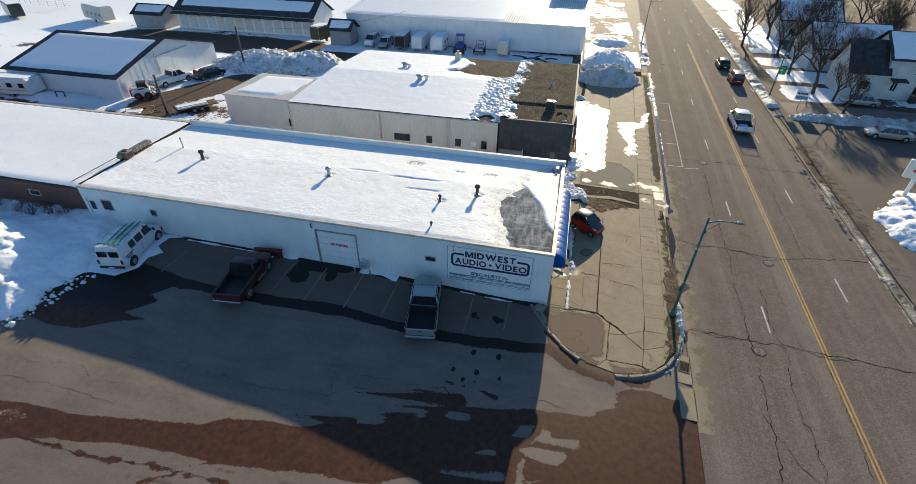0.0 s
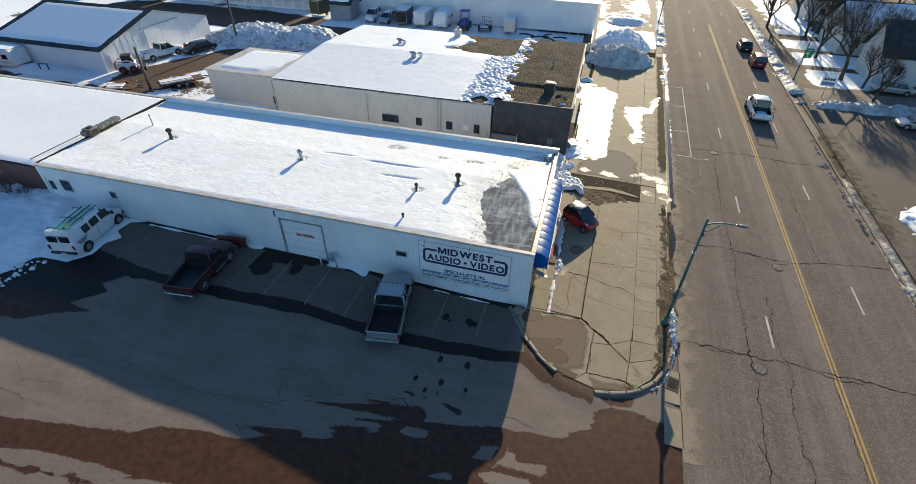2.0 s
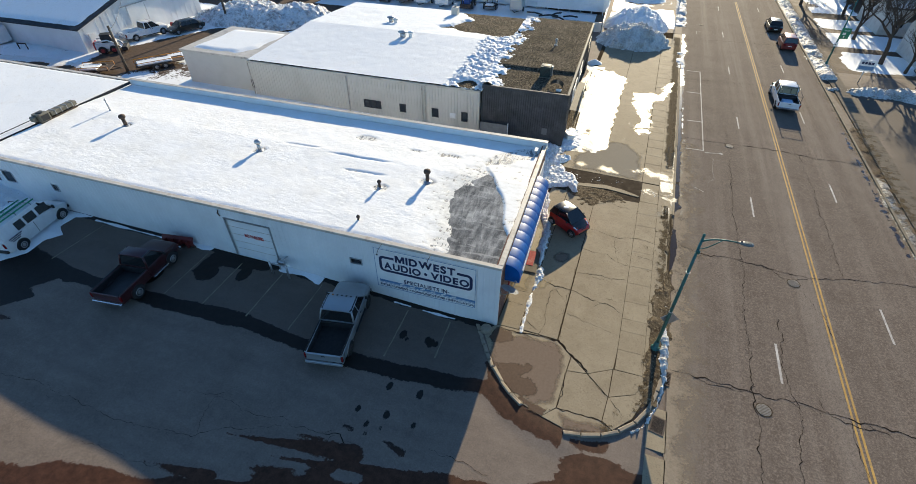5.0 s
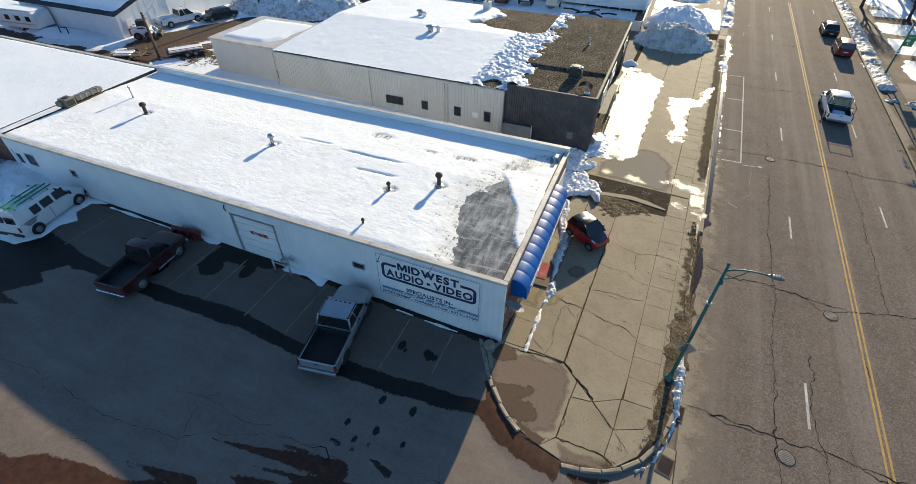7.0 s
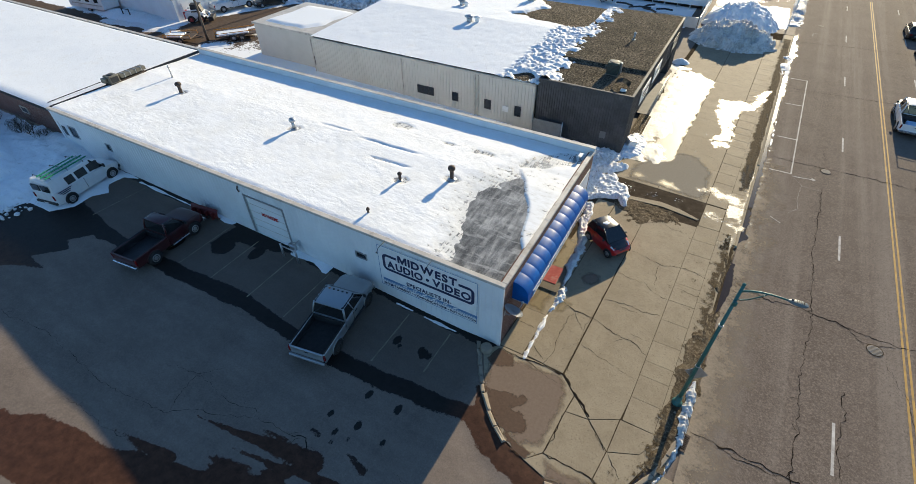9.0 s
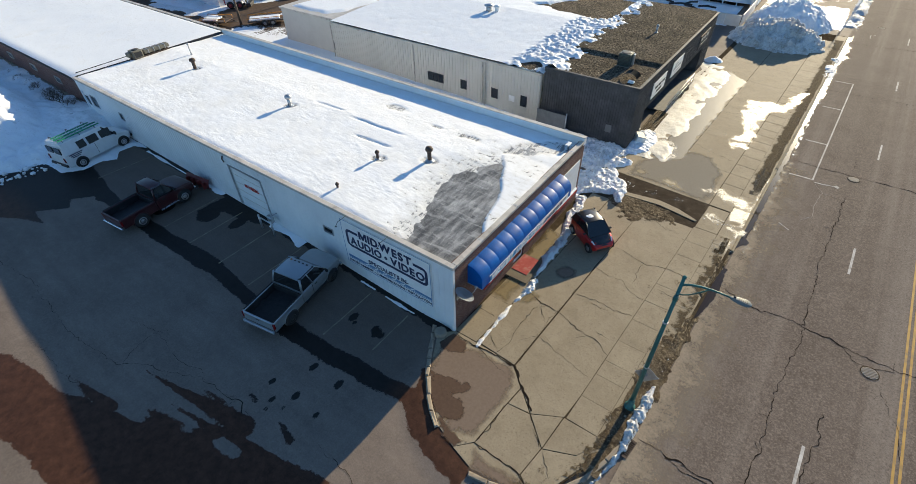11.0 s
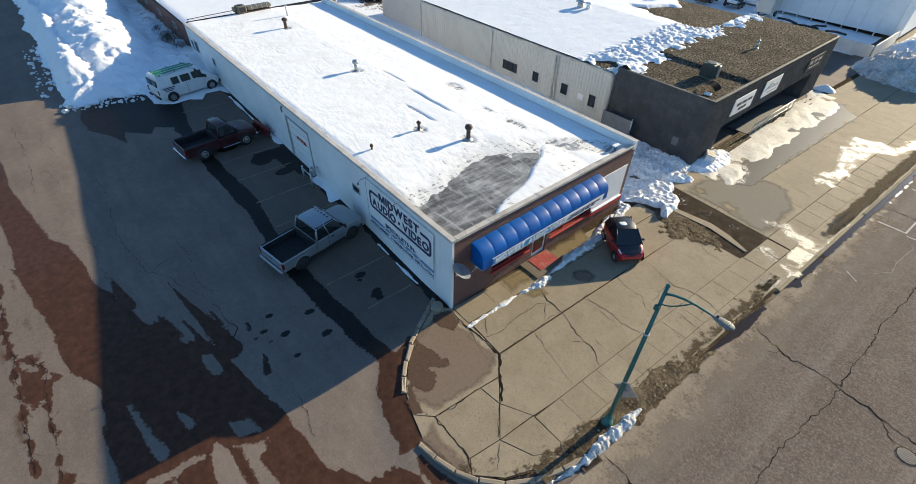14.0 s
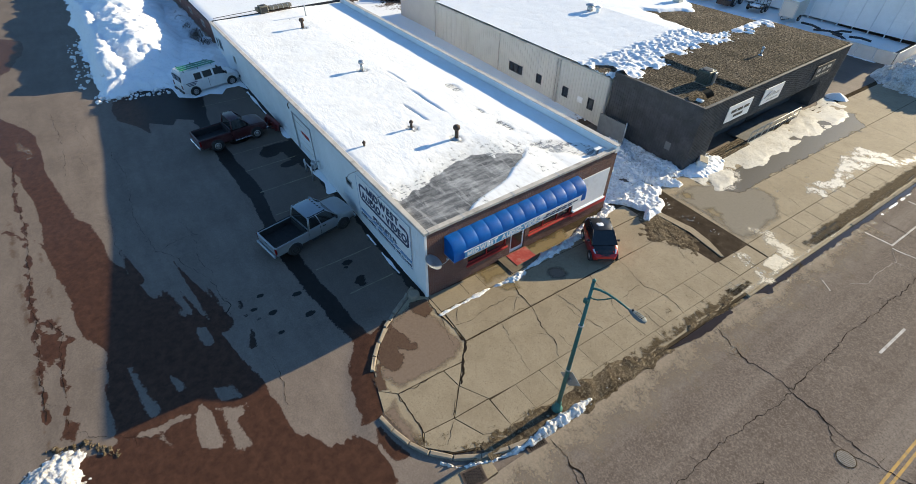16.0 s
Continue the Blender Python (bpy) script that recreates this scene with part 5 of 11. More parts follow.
kerb_run([(-1.05, -0.3), (-0.55, -1.1), (0.0, -2.05), (0.55, -2.8), (1.15, -3.5), (1.75, -4.05), (2.36, -4.52)], "kerb", "light concrete kerb curving from the white wall", 0.2, 0.17, 0.62, worn=0.025)
kerb_run([(4.5, -5.28), (5.3, -5.12), (6.15, -4.85), (6.95, -4.4), (7.65, -3.75), (8.25, -2.8), (8.65, -1.7), (9.0, -0.4)], "kerb", "dirty concrete kerb round the street corner", 0.2, 0.15, 1.3, worn=0.012)
kerb_run([st(9.1, -0.2), st(9.1, 14.0)], "kerb", "sunken concrete kerb along the street", 0.18, -0.02, 3.0, material=STREET_KERB)
kerb_run([st(9.1, 14.0), st(9.1, 25.0)], "kerb", "lowered concrete kerb at the crossing", 0.14, 0.085, 2.2, material=CONCRETE)
kerb_run([st(9.1, 25.0), st(9.1, 60)], "kerb", "straight concrete kerb along the street", 0.18, 0.12, 3.0, material=STREET_KERB)
kerb_run([st(24.3, -40), st(24.3, 100)], "kerb", "straight concrete kerb on the far side of the street", 0.2, 0.14, 4.0, material=STREET_KERB)
for y0 in (-3.3, -5.8):
    slab_ob = part("gutter_slab", box(-0.45, 0.45, -1.1, 1.1, -0.1, 0.012, 0.01), CONCRETE)
    slab_ob.matrix_world = pose(*st(8.8, y0 - 0.4), 0.006, 0, 0, -3)
    tagged(slab_ob, "pale concrete gutter slab at the street edge", "slab", "gutter slabs", kind="structure")
gutter = bmesh.new()
strip(gutter, 9.18, 9.44, 15, 60, 0.008)
solo("gutter", gutter, PUDDLE, "wet concrete gutter along the kerb", "gutter", kind="structure")

# storm drains
def storm_drain(m):
    d = thing("storm_drain", m, "rusty iron storm drain grate in the gutter", "drain", "storm drains")
    part("pit", box(-0.42, 0.42, -0.3, 0.3, -0.05, 0.006), CRACK, d)
    bm = bmesh.new()
    for s in (-1, 1):
        add_box(bm, -0.45, 0.45, s * 0.3 - 0.035, s * 0.3 + 0.035, -0.02, 0.03)
        add_box(bm, s * 0.42 - 0.03, s * 0.42 + 0.03, -0.265, 0.265, -0.02, 0.028)
    part("frame", bm, RUST, d)
    for i in range(9):
        part("bar", box(-0.36 + i * 0.09 - 0.016, -0.36 + i * 0.09 + 0.016, -0.265, 0.265, -0.01, 0.024), RUST, d)
    return d


drain = storm_drain(pose(8.68, -3.5, 0.012, 0, 0, 78))
copy_thing(drain, pose(9.14, -0.7, 0.02, 0, 0, 82) @ Matrix.Diagonal((1, 0.5, 1, 1)))


COVER_GREY = surface("road-worn grey iron", (0.22, 0.195, 0.165), (0.33, 0.3, 0.26), 0.15, 0.75, 0.1, fine=0.03, spec=0.15)


def manhole(m, label):
    d = thing("manhole", m, label, "manhole cover", "manhole covers")
    bm = bmesh.new()
    bmesh.ops.create_cone(bm, cap_ends=True, segments=28, radius1=0.33, radius2=0.32, depth=0.02)
    part("cover", bm, COVER_GREY, d)
    bm = bmesh.new()
    for i in range(28):
        a, b = 2 * math.pi * i / 28, 2 * math.pi * (i + 1) / 28
        bm.faces.new([bm.verts.new((r * math.cos(t), r * math.sin(t), 0.008)) for r, t in ((0.34, a), (0.375, a), (0.375, b), (0.34, b))])
    part("rim", bm, JOINT, d)
    for i in range(-3, 4):
        ln = math.sqrt(0.3**2 - (i * 0.085) ** 2)
        part("ridge", box(-ln, ln, i * 0.085 - 0.015, i * 0.085 + 0.015, 0.008, 0.016), FAR_CONCRETE if "grey" in label else KERB, d)
    return d


manhole(pose(16.69, 8.9, road_z(16.3) + 0.012, 0, 0, 20), "round grey iron manhole cover in the street")
manhole(pose(13.55, -1.1, road_z(13.5) + 0.012, 0, 0, 0), "round grey iron manhole cover in the street")
manhole(pose(14.84, 26.6, road_z(14) + 0.012, 0, 0, 0), "pale manhole cover ring in the street")
manhole(pose(14.9, 66.0, road_z(12) + 0.012, 0, 0, 0), "pale manhole cover ring in the street")


# ---- snow lying about: sheets that dip under the ground where they melt out ----
def snow_patch(name, x0, x1, y0, y1, step, height, material, label, zb=None, category="snow"):
    under = zb or (lambda x, y: ground_z(x, y) + 0.004)
    me = grid_mesh(name, spaced((x0, x1, step)), spaced((y0, y1, step)), lambda x, y: under(x, y) + height(x, y), keep=lambda x, y, z: z > under(x, y) - 0.06)
    ob = new(name, me)
    me.materials.append(material)
    return tagged(ob, label, category, kind="stuff")


paved = lambda x, y: PAVE + 0.0 * x
flat = lambda x, y: 0.0 * x


def lumps(x, y, size, amp, seed):
    ridge = 0.32 - np.abs(fbm(x + 0.4 * y, y - 0.4 * x, size * 0.75, 5, seed + 5))
    return amp * (0.75 * fbm(x, y, size * 1.2, 4, seed) + 1.1 * ridge) + 0.6 * amp * fbm(x - 0.3 * y, y + 0.3 * x, size * 0.3, 5, seed + 9)


def big_pile(x, y):
    core = 2.85 * np.clip(1 - (((x + 45) / 11.5) ** 2 + ((y + 6.4) / 5.0) ** 2), -0.3, 1)
    back = 1.75 * np.exp(-(((y + 9.3 + 0.8 * fbm(x, y, 4.0, 2, 76)) / 1.5) ** 2)) * smooth(-35.0, -38.0, x) + 0.45 * smooth(-12.2, -8.5, y) * smooth(-34.0, -37.5, x)
    tail = 3.1 * np.clip(1 - (((x + 58) / 15) ** 2 + ((y + 6.2) / 5.4) ** 2), -0.2, 1)
    edge = smooth(-11.8, -9.6, y + 0.7 * fbm(x, y, 2.2, 3, 71)) * smooth(-32.4, -34.2, x + 0.9 * fbm(x, y, 1.8, 3, 72) + 0.35 * np.maximum(y + 4, 0))
    h = np.maximum.reduce([core, back, tail, 0.75 + 0 * x]) + lumps(x, y, 2.4, 0.5, 73) * 0.7 + lumps(x, y, 0.8, 0.3, 74) * (0.35 + 0.65 * smooth(-8.5, -10.5, y))
    return (h + 0.2) * edge - 0.25


snow_patch("snow_pile", -78, -32.5, -13.0, 0.2, 0.17, big_pile, PLOWED, "large plowed heap of lumpy white snow beside the lot")
clods = bmesh.new()
rnd = random.Random(77)
for k in range(150):
    a_ = rnd.random()
    if k < 90:
        cx_, cy_ = -34.2 + 1.6 * rnd.random() + 1.2 * a_, -11.2 + 6.0 * a_
    else:
        cx_, cy_ = -36 - 16 * a_, -11.3 + rnd.uniform(-0.9, 0.5)
    r_ = rnd.choice((0.06, 0.08, 0.1, 0.14, 0.2)) * rnd.uniform(0.7, 1.2)
    ball = bmesh.ops.create_icosphere(clods, subdivisions=1, radius=1.0, matrix=Matrix.Translation((cx_, cy_, gz(cx_, cy_) + r_ * 0.35)) @ Matrix.Diagonal((r_ * rnd.uniform(0.8, 1.6), r_ * rnd.uniform(0.7, 1.3), r_ * 0.75, 1)))
    for q in ball["verts"]:
        q.co += Vector((rnd.uniform(-1, 1), rnd.uniform(-1, 1), rnd.uniform(-1, 1))) * r_ * 0.18
solo("snow_clods", clods, CRUSTY, "clods of snow fallen round the plowed heap", "snow", kind="stuff")
snow_patch("snow_strip", -35.2, -28.4, -6.2, 0.05, 0.08, lambda x, y: 0.22 * np.minimum(0.6, inside(x, y, [(-35.5, -6.0), (-33.6, -5.9), (-32.2, -5.5), (-30.4, -5.4), (-29.6, -4.3), (-29.7, -2.9), (-29.1, -2.2), (-30.0, -1.6), (-30.0, -0.5), (-28.6, -0.05), (-36, 0)]) + 0.12 * fbm(x, y, 0.8, 4, 75)), SNOW, "thin white snow left round the parked van")
for a, b, d, sd in ((-26.0, -24.0, 0.3, 1), (-20.9, -18.9, 0.55, 2), (-13.9, -10.8, 0.95, 3), (-6.2, -5.0, 0.4, 4), (-4.4, -2.0, 0.42, 5), (-28.5, -22.3, 0.25, 6)):
    snow_patch("snow_strip", a - 0.3, b + 0.3, -d - 0.4, -0.02, 0.07, lambda x, y: 0.14 * (np.minimum.reduce([(x - a), (b - x), (y + d * (0.25 + 0.75 * vnoise(x * 0.9, y * 0 + sd, sd))) if d > 0.5 else (0.1 if b - a < 4 else 0.16) - np.abs(y + 0.3)]) + (0.1 if b - a < 4 else 0.14) * fbm(x, y, 0.5 if b - a < 4 else 1.4, 5, sd)) - 0.012, SNOW, "strip of white snow along the foot of the white wall")
# lumpy snow in the gap between the two buildings and round its mouth
GAP_RIM = [(0.2, 14.3), (1.1, 15.0), (1.85, 15.35), (2.6, 14.75)]
GAP_EDGE = [(-15, 13.6), (0.15, 13.6), (0.25, 14.35), (1.1, 15.0), (1.9, 15.4), (2.5, 14.6), (2.85, 14.8), (2.6, 16.0), (2.4, 17.1), (1.4, 17.8), (1.0, 18.7), (1.7, 19.6), (1.6, 20.2), (0.5, 20.1), (0.2, 21.7), (-15, 21.7)]


def gap_snow(x, y):
    """Trodden snow thrown up into a broken rim at its mouth, thawed through here and there."""
    edge = inside(x, y, GAP_EDGE) + 0.22 * fbm(x, y, 0.7, 5, 82)
    bare = 0.5 * np.exp(-(((x + 0.1) / 0.7) ** 2 + ((y - 18.2) / 0.28) ** 2)) + 0.45 * np.exp(-(((x + 1.1) / 0.5) ** 2 + ((y - 17.3) / 0.3) ** 2))
    rim = 0.15 * np.exp(-((line_dist(x, y, GAP_RIM) / 0.3) ** 2)) + 0.16 * np.exp(-((line_dist(x, y, [(2.4, 16.9), (1.2, 18.3), (0.6, 19.6), (1.5, 20.0)]) / 0.3) ** 2))
    body = 0.26 + 0.3 * fbm(x, y, 1.3, 3, 83) + lumps(x, y, 0.5, 0.17, 81) + lumps(x, y, 0.2, 0.08, 87) + rim - bare
    return body * smooth(-0.05, 0.3, edge) - 0.1


snow_patch("snow_bank", -14, 3.3, 13.72, 21.6, 0.06, gap_snow, GAP_SNOW, "lumpy trodden snow between the two buildings", paved)
FRONT_LINE = [(1.43, -0.1), (1.44, 2.9), (1.62, 4.3), (1.66, 4.9), (1.42, 5.8), (1.3, 7.4), (1.28, 9.0), (0.95, 10.6), (0.7, 11.5), (0.4, 13.9)]
front_cut = lambda x, y: 0.1 + 0.11 * smooth(3.4, 4.6, y) + 0.09 * smooth(6.4, 7.4, y) - 0.12 * smooth(5.3, 5.9, y) * smooth(6.8, 6.2, y) + 0.2 * fbm(x, y, 0.45, 5, 85) - line_dist(x, y, FRONT_LINE)
snow_patch("snow_strip", 0.06, 2.4, -0.2, 14.2, 0.045, lambda x, y: np.clip((0.1 + 0.06 * smooth(3, 5, y)) * smooth(-0.06, 0.2, front_cut(x, y)) - 0.035 - 0.015 * smooth(3, 5, y) + (0.12 + 0.88 * smooth(3, 5, y)) * lumps(x, y, 0.22, 0.13, 84) * smooth(-0.08, 0.08, front_cut(x, y)), -0.2, 1), CRUSTY, "broken line of old snow along the shop front", paved)
snow_patch("snow_bank", 0.3, 5.0, 21.2, 44.0, 0.09, lambda x, y: 0.09 * (np.minimum(0.35, inside(x, y, [(0.6, 21.4), (2.2, 22.4), (3.3, 22.0), (3.7, 22.6), (2.9, 24.6), (3.4, 26.6), (3.3, 29), (3.6, 33), (3.8, 36), (3.7, 41), (2.4, 43), (1.2, 43), (0.9, 30)])) * (0.35 + 0.65 * smooth(22, 26, y)) + 0.6 * fbm(x + 0.6 * y, y - 0.6 * x, 1.5, 6, 86) * (1 + 0.8 * smooth(26, 22, y))) - 0.004, MELTING, "melting white snow before the dark building", paved)


YARD_SNOW = snow_material("yard snow", dirt=0.5, dirty=(0.16, 0.135, 0.11), lump=0.4, depth=0.3)


def heap(cx, cy, rx, ry, h, seed, label, mat=PLOWED, step=0.22, zb=None, rough=0.0):
    prof = lambda x, y: h * (1 - ((x - cx) / rx) ** 2 - ((y - cy) / ry) ** 2) + lumps(x, y, 1.3, min(0.5, h * 0.45), seed) * (h > 0.3) + lumps(x, y, 0.7, rough, seed + 3) - 0.05
    return snow_patch("snow_heap", cx - rx * 1.3, cx + rx * 1.3, cy - ry * 1.3, cy + ry * 1.3, step, lambda x, y: np.maximum(prof(x, y), -0.2), mat, label, zb)


heap(5.4, 54.2, 4.6, 4.0, 2.1, 91, "high plowed snow heap with dirty face on the pavement", DIRTY_SNOW, 0.13, paved, 0.55)
heap(1.3, 44.1, 1.0, 0.6, 0.42, 102, "small snow lump at the office corner", SNOW, 0.08, paved)
heap(-0.7, 20.9, 1.6, 0.8, 0.34, 103, "lumpy snow heap against the charcoal wall", GAP_SNOW, 0.06, paved, 0.3)
heap(0.9, 23.4, 1.25, 2.5, 0.3, 104, "rounded snow drift at the office recess", SNOW, 0.06, paved, 0.12)
heap(5.6, 62.0, 4.4, 5.0, 2.4, 92, "high plowed snow heap behind another", zb=paved, step=0.18, rough=0.4)
heap(6.4, 80.0, 4.0, 4.0, 0.9, 93, "low snow heap on the pavement", step=0.35)
heap(31.2, 16.6, 3.0, 4.8, 0.8, 94, "snow heap beside the lot across the street")
heap(33.5, 21.0, 3.0, 3.5, 0.8, 95, "snow heap below the roadside sign")
heap(-48.0, 45.0, 10.0, 5.5, 2.2, 96, "long heap of lumpy plowed snow in the yard", YARD_SNOW, 0.16, rough=0.3)
heap(-41.0, 46.5, 5.5, 4.0, 2.2, 97, "heap of lumpy plowed snow in the yard", YARD_SNOW, 0.16, rough=0.3)
heap(-84.0, 46.0, 9.0, 4.0, 1.6, 98, "snow heap behind the shed", PLOWED, 0.5)
heap(-67.0, 23.6, 7.5, 2.0, 0.5, 99, "low snow beside the shed wall", PLOWED, 0.3)
heap(38, 44.3, 10.5, 1.5, 0.7, 100, "dirty snow bank along the lot edge", VERGE_SNOW, 0.12, rough=0.3)
heap(58, 43.5, 10.5, 1.5, 0.8, 101, "dirty snow bank along the lot edge", VERGE_SNOW, 0.2, rough=0.3)


def bank(u, y0, y1, w, h, seed, mat, label, step=0.13):
    height = lambda x, y: h * (1 - ((x - STREET * y - u - 0.15 * fbm(x * 0, y, 3, 3, seed)) / w) ** 2) * (0.1 + 0.9 * vnoise(y * 0 + seed, y * 0.6, seed)) * smooth(y0, y0 + 0.8, y) * smooth(y1, y1 - 0.8, y) - 0.15 * (1 - smooth(y0, y0 + 0.5, y) * smooth(y1, y1 - 0.5, y)) + lumps(x, y, 0.5, h * 0.34, seed + 1) - 0.03
    return snow_patch("snow_bank", u + STREET * y0 - w * 1.4, u + STREET * y1 + w * 1.4, y0, y1, step, lambda x, y: np.clip(height(x, y), -0.2, 5), mat, label, flat)


bank(24.62, -6, 25, 0.5, 0.26, 111, ROAD_SLUSH, "broken ridge of black-crusted snow along the far kerb", 0.09)
bank(25.3, 47, 100, 1.0, 0.62, 112, VERGE_SNOW, "ridge of crusted snow along the far kerb", 0.15)
bank(24.7, -30, -5, 0.6, 0.3, 113, SLUSH, "ridge of grey slush along the far kerb", 0.2)
RIDGE = [(7.55, -4.2), (8.07, -3.75), (8.6, -2.56), (8.93, -1.03), (8.93, 0.25), (9.03, 1.7), (9.12, 3.2), (9.1, 4.4)]
ridge_cut = lambda x, y: 0.08 + 0.2 * smooth(-2.2, 0.2, y) - 0.16 * smooth(1.8, 3.6, y) + 0.16 * fbm(x, y, 0.6, 5, 114) - line_dist(x, y, RIDGE)
snow_patch("snow_bank", 6.9, 9.8, -4.8, 5.0, 0.045, lambda x, y: np.clip(0.42 * smooth(-0.05, 0.3, ridge_cut(x, y)) * (0.75 + 0.25 * smooth(1.8, 0.8, y)) - 0.07 + (lumps(x, y, 0.22, 0.13, 115) + 0.05 * fbm(x, y, 0.08, 2, 117)) * smooth(-0.1, 0.1, ridge_cut(x, y)), -0.2, 2), TRODDEN, "ridge of crusted snow round the lamp foot", flat)
snow_patch("snow_bank", 9.6, 12.6, 14, 60, 0.08, lambda x, y: 0.08 * (0.02 * smooth(15.5, 18, y) + 0.12 * smooth(9.4, 9.5, x - STREET * y) + 0.15 * smooth(38, 46, y) - np.abs(np.abs(x - STREET * y - 9.3 - 0.05 * fbm(x * 0, y, 3, 3, 115)) - 0.29 * smooth(48, 42, y)) + 0.2 * fbm(x, y, 0.5, 6, 116)), SNOW, "thin broken line of old snow in the gutter", flat)
bank(9.0, 45, 52, 0.6, 0.35, 117, CRUSTY, "ridge of snow along the kerb", 0.12)
bank(8.9, 64, 100, 0.8, 0.5, 118, DIRTY_SNOW, "ridge of snow along the kerb", 0.2)
heap_edge = lambda x, y: np.maximum(inside(x, y, [(-1.1, -17.6), (-1.6, -16.8), (-1.5, -16.0), (-1.1, -15.35), (0.4, -15.35), (1.4, -16.2), (1.2, -18), (-0.2, -18.6)]), 0.1 - line_dist(x, y, [(-1.2, -15.4), (-0.6, -15.0), (-0.1, -14.4)]))
snow_patch("snow_patch", -2.4, 2.2, -19.2, -13.8, 0.06, lambda x, y: np.clip(0.24 * smooth(-0.12, 0.9, heap_edge(x, y)) - 0.06 + lumps(x, y, 0.35, 0.13, 119) * smooth(-0.15, 0.1, heap_edge(x, y)), -0.2, 2), TRODDEN, "small crusted heap of snow at the lot edge")
rim_clods = bmesh.new()
rnd = random.Random(78)
for k in range(150):
    a_ = rnd.random()
    ax_, ay_, bx_, by_ = (-1.75, -16.6, -1.25, -15.3) if k < 75 else (-1.25, -15.3, -0.05, -14.35)
    cx_, cy_, r_ = ax_ + (bx_ - ax_) * a_ + rnd.uniform(-0.16, 0.12), ay_ + (by_ - ay_) * a_ + rnd.uniform(-0.12, 0.14), rnd.choice((0.02, 0.03, 0.04, 0.05, 0.09)) * rnd.uniform(0.6, 1.1)
    ball = bmesh.ops.create_icosphere(rim_clods, subdivisions=1, radius=1.0, matrix=Matrix.Translation((cx_, cy_, gz(cx_, cy_) + r_ * 0.4)) @ Matrix.Diagonal((r_ * rnd.uniform(0.8, 1.7), r_ * rnd.uniform(0.7, 1.4), r_ * 0.8, 1)))
    for q in ball["verts"]:
        q.co += Vector((rnd.uniform(-1, 1), rnd.uniform(-1, 1), rnd.uniform(-1, 1))) * r_ * 0.22
solo("mud_clods", rim_clods, MUD, "clods of mud and stones round the snow heap", "clods", kind="stuff")
MELT_WATER = film_material("dark melt water", (0.022, 0.014, 0.009), (0.042, 0.029, 0.019), 0.1, 0.8, 0.12, 0.3, 0.14, 0.01)


def grime(name, u0, u1, y0, y1, edge, seed, mat, label, step=0.12, z=0.006):
    """Grit or water lying on the road in a ragged film."""
    me = grid_mesh(name, spaced((u0, u1, step)), spaced((y0, y1, step * 1.5)), lambda u, y: 0.012 + 0.05 * smooth(7.0, 0.0, np.abs(u - 17)) + z, keep=lambda u, y, z_: edge(u, y) > -0.7, attrs={"cover": lambda u, y: edge(u, y)})
    for v_ in me.vertices:
        v_.co.x += STREET * v_.co.y
    ob_ = new(name, me)
    me.materials.append(mat)
    return tagged(ob_, label, "road grit" if mat is GRIT_FILM else "salt" if mat is SALT else "puddle", kind="structure")


def film(name, x0, x1, y0, y1, edge, seed, mat, label, category, z=PAVE + 0.006):
    """A paper-thin crust lying on the concrete in shreds."""
    me_ = grid_mesh(name, spaced((x0, x1, 0.15)), spaced((y0, y1, 0.15)), lambda x, y: z + 0.0015 * (seed % 10) + 0.0 * x, keep=lambda x, y, z_: edge(x, y) > -0.6, attrs={"cover": lambda x, y: edge(x, y) - 0.05})
    ob_ = new(name, me_)
    me_.materials.append(mat)
    return tagged(ob_, label, category, kind="stuff")


grime("road_grit", 9.2, 13.0, -8, 26, lambda u, y: 1.0 - (u - 9.2) * 0.55 + 0 * y, 131, GRIT_FILM, "tan grit washed along the kerb")
grime("road_grit", 9.2, 11.2, 26, 60, lambda u, y: 0.0 - (u - 9.2) * 0.8 + 0 * y, 132, GRIT_FILM, "tan grit washed along the kerb", 0.2)
grime("road_grit", 22.0, 24.2, -20, 48, lambda u, y: 0.3 - (24.2 - u) * 0.8 + 0 * y, 133, GRIT_FILM, "tan grit along the far kerb", 0.2)
film("puddle", 9.1, 10.3, 6.9, 12.6, lambda x, y: 6.0 * inside(x, y, PUDDLE_EDGE) + 0.35, 400, MELT_WATER, "dark puddle of melt water in the gutter", "puddle", 0.034)
film("puddle", 9.4, 10.6, 14.2, 16.0, lambda x, y: 5.0 * inside(x, y, [(9.82, 14.5), (9.8, 15.7), (10.2, 15.6), (10.36, 15.3), (10.0, 14.75)]) + 0.3, 401, MELT_WATER, "dark puddle of melt water at the gutter's end", "puddle", 0.022)
grime("puddle", 22.8, 24.1, 14.0, 34.0, lambda u, y: 0.15 - np.abs(u - 23.8) * 1.6 + 0 * y, 136, MELT_WATER, "dark melt water along the far kerb", 0.12, 0.011)
SHEEN = film_material("shining melt water", (0.05, 0.044, 0.036), (0.09, 0.078, 0.062), 0.1, 2.2, 0.22, 0.5, 0.5, 0.1)
grime("puddle", 9.2, 11.3, 40, 66, lambda u, y: 0.35 - np.abs(u - 9.5) * 1.1 - 0.05 * np.abs(y - 53), 137, SHEEN, "shining sheet of melt water beside the kerb", 0.12, 0.012)
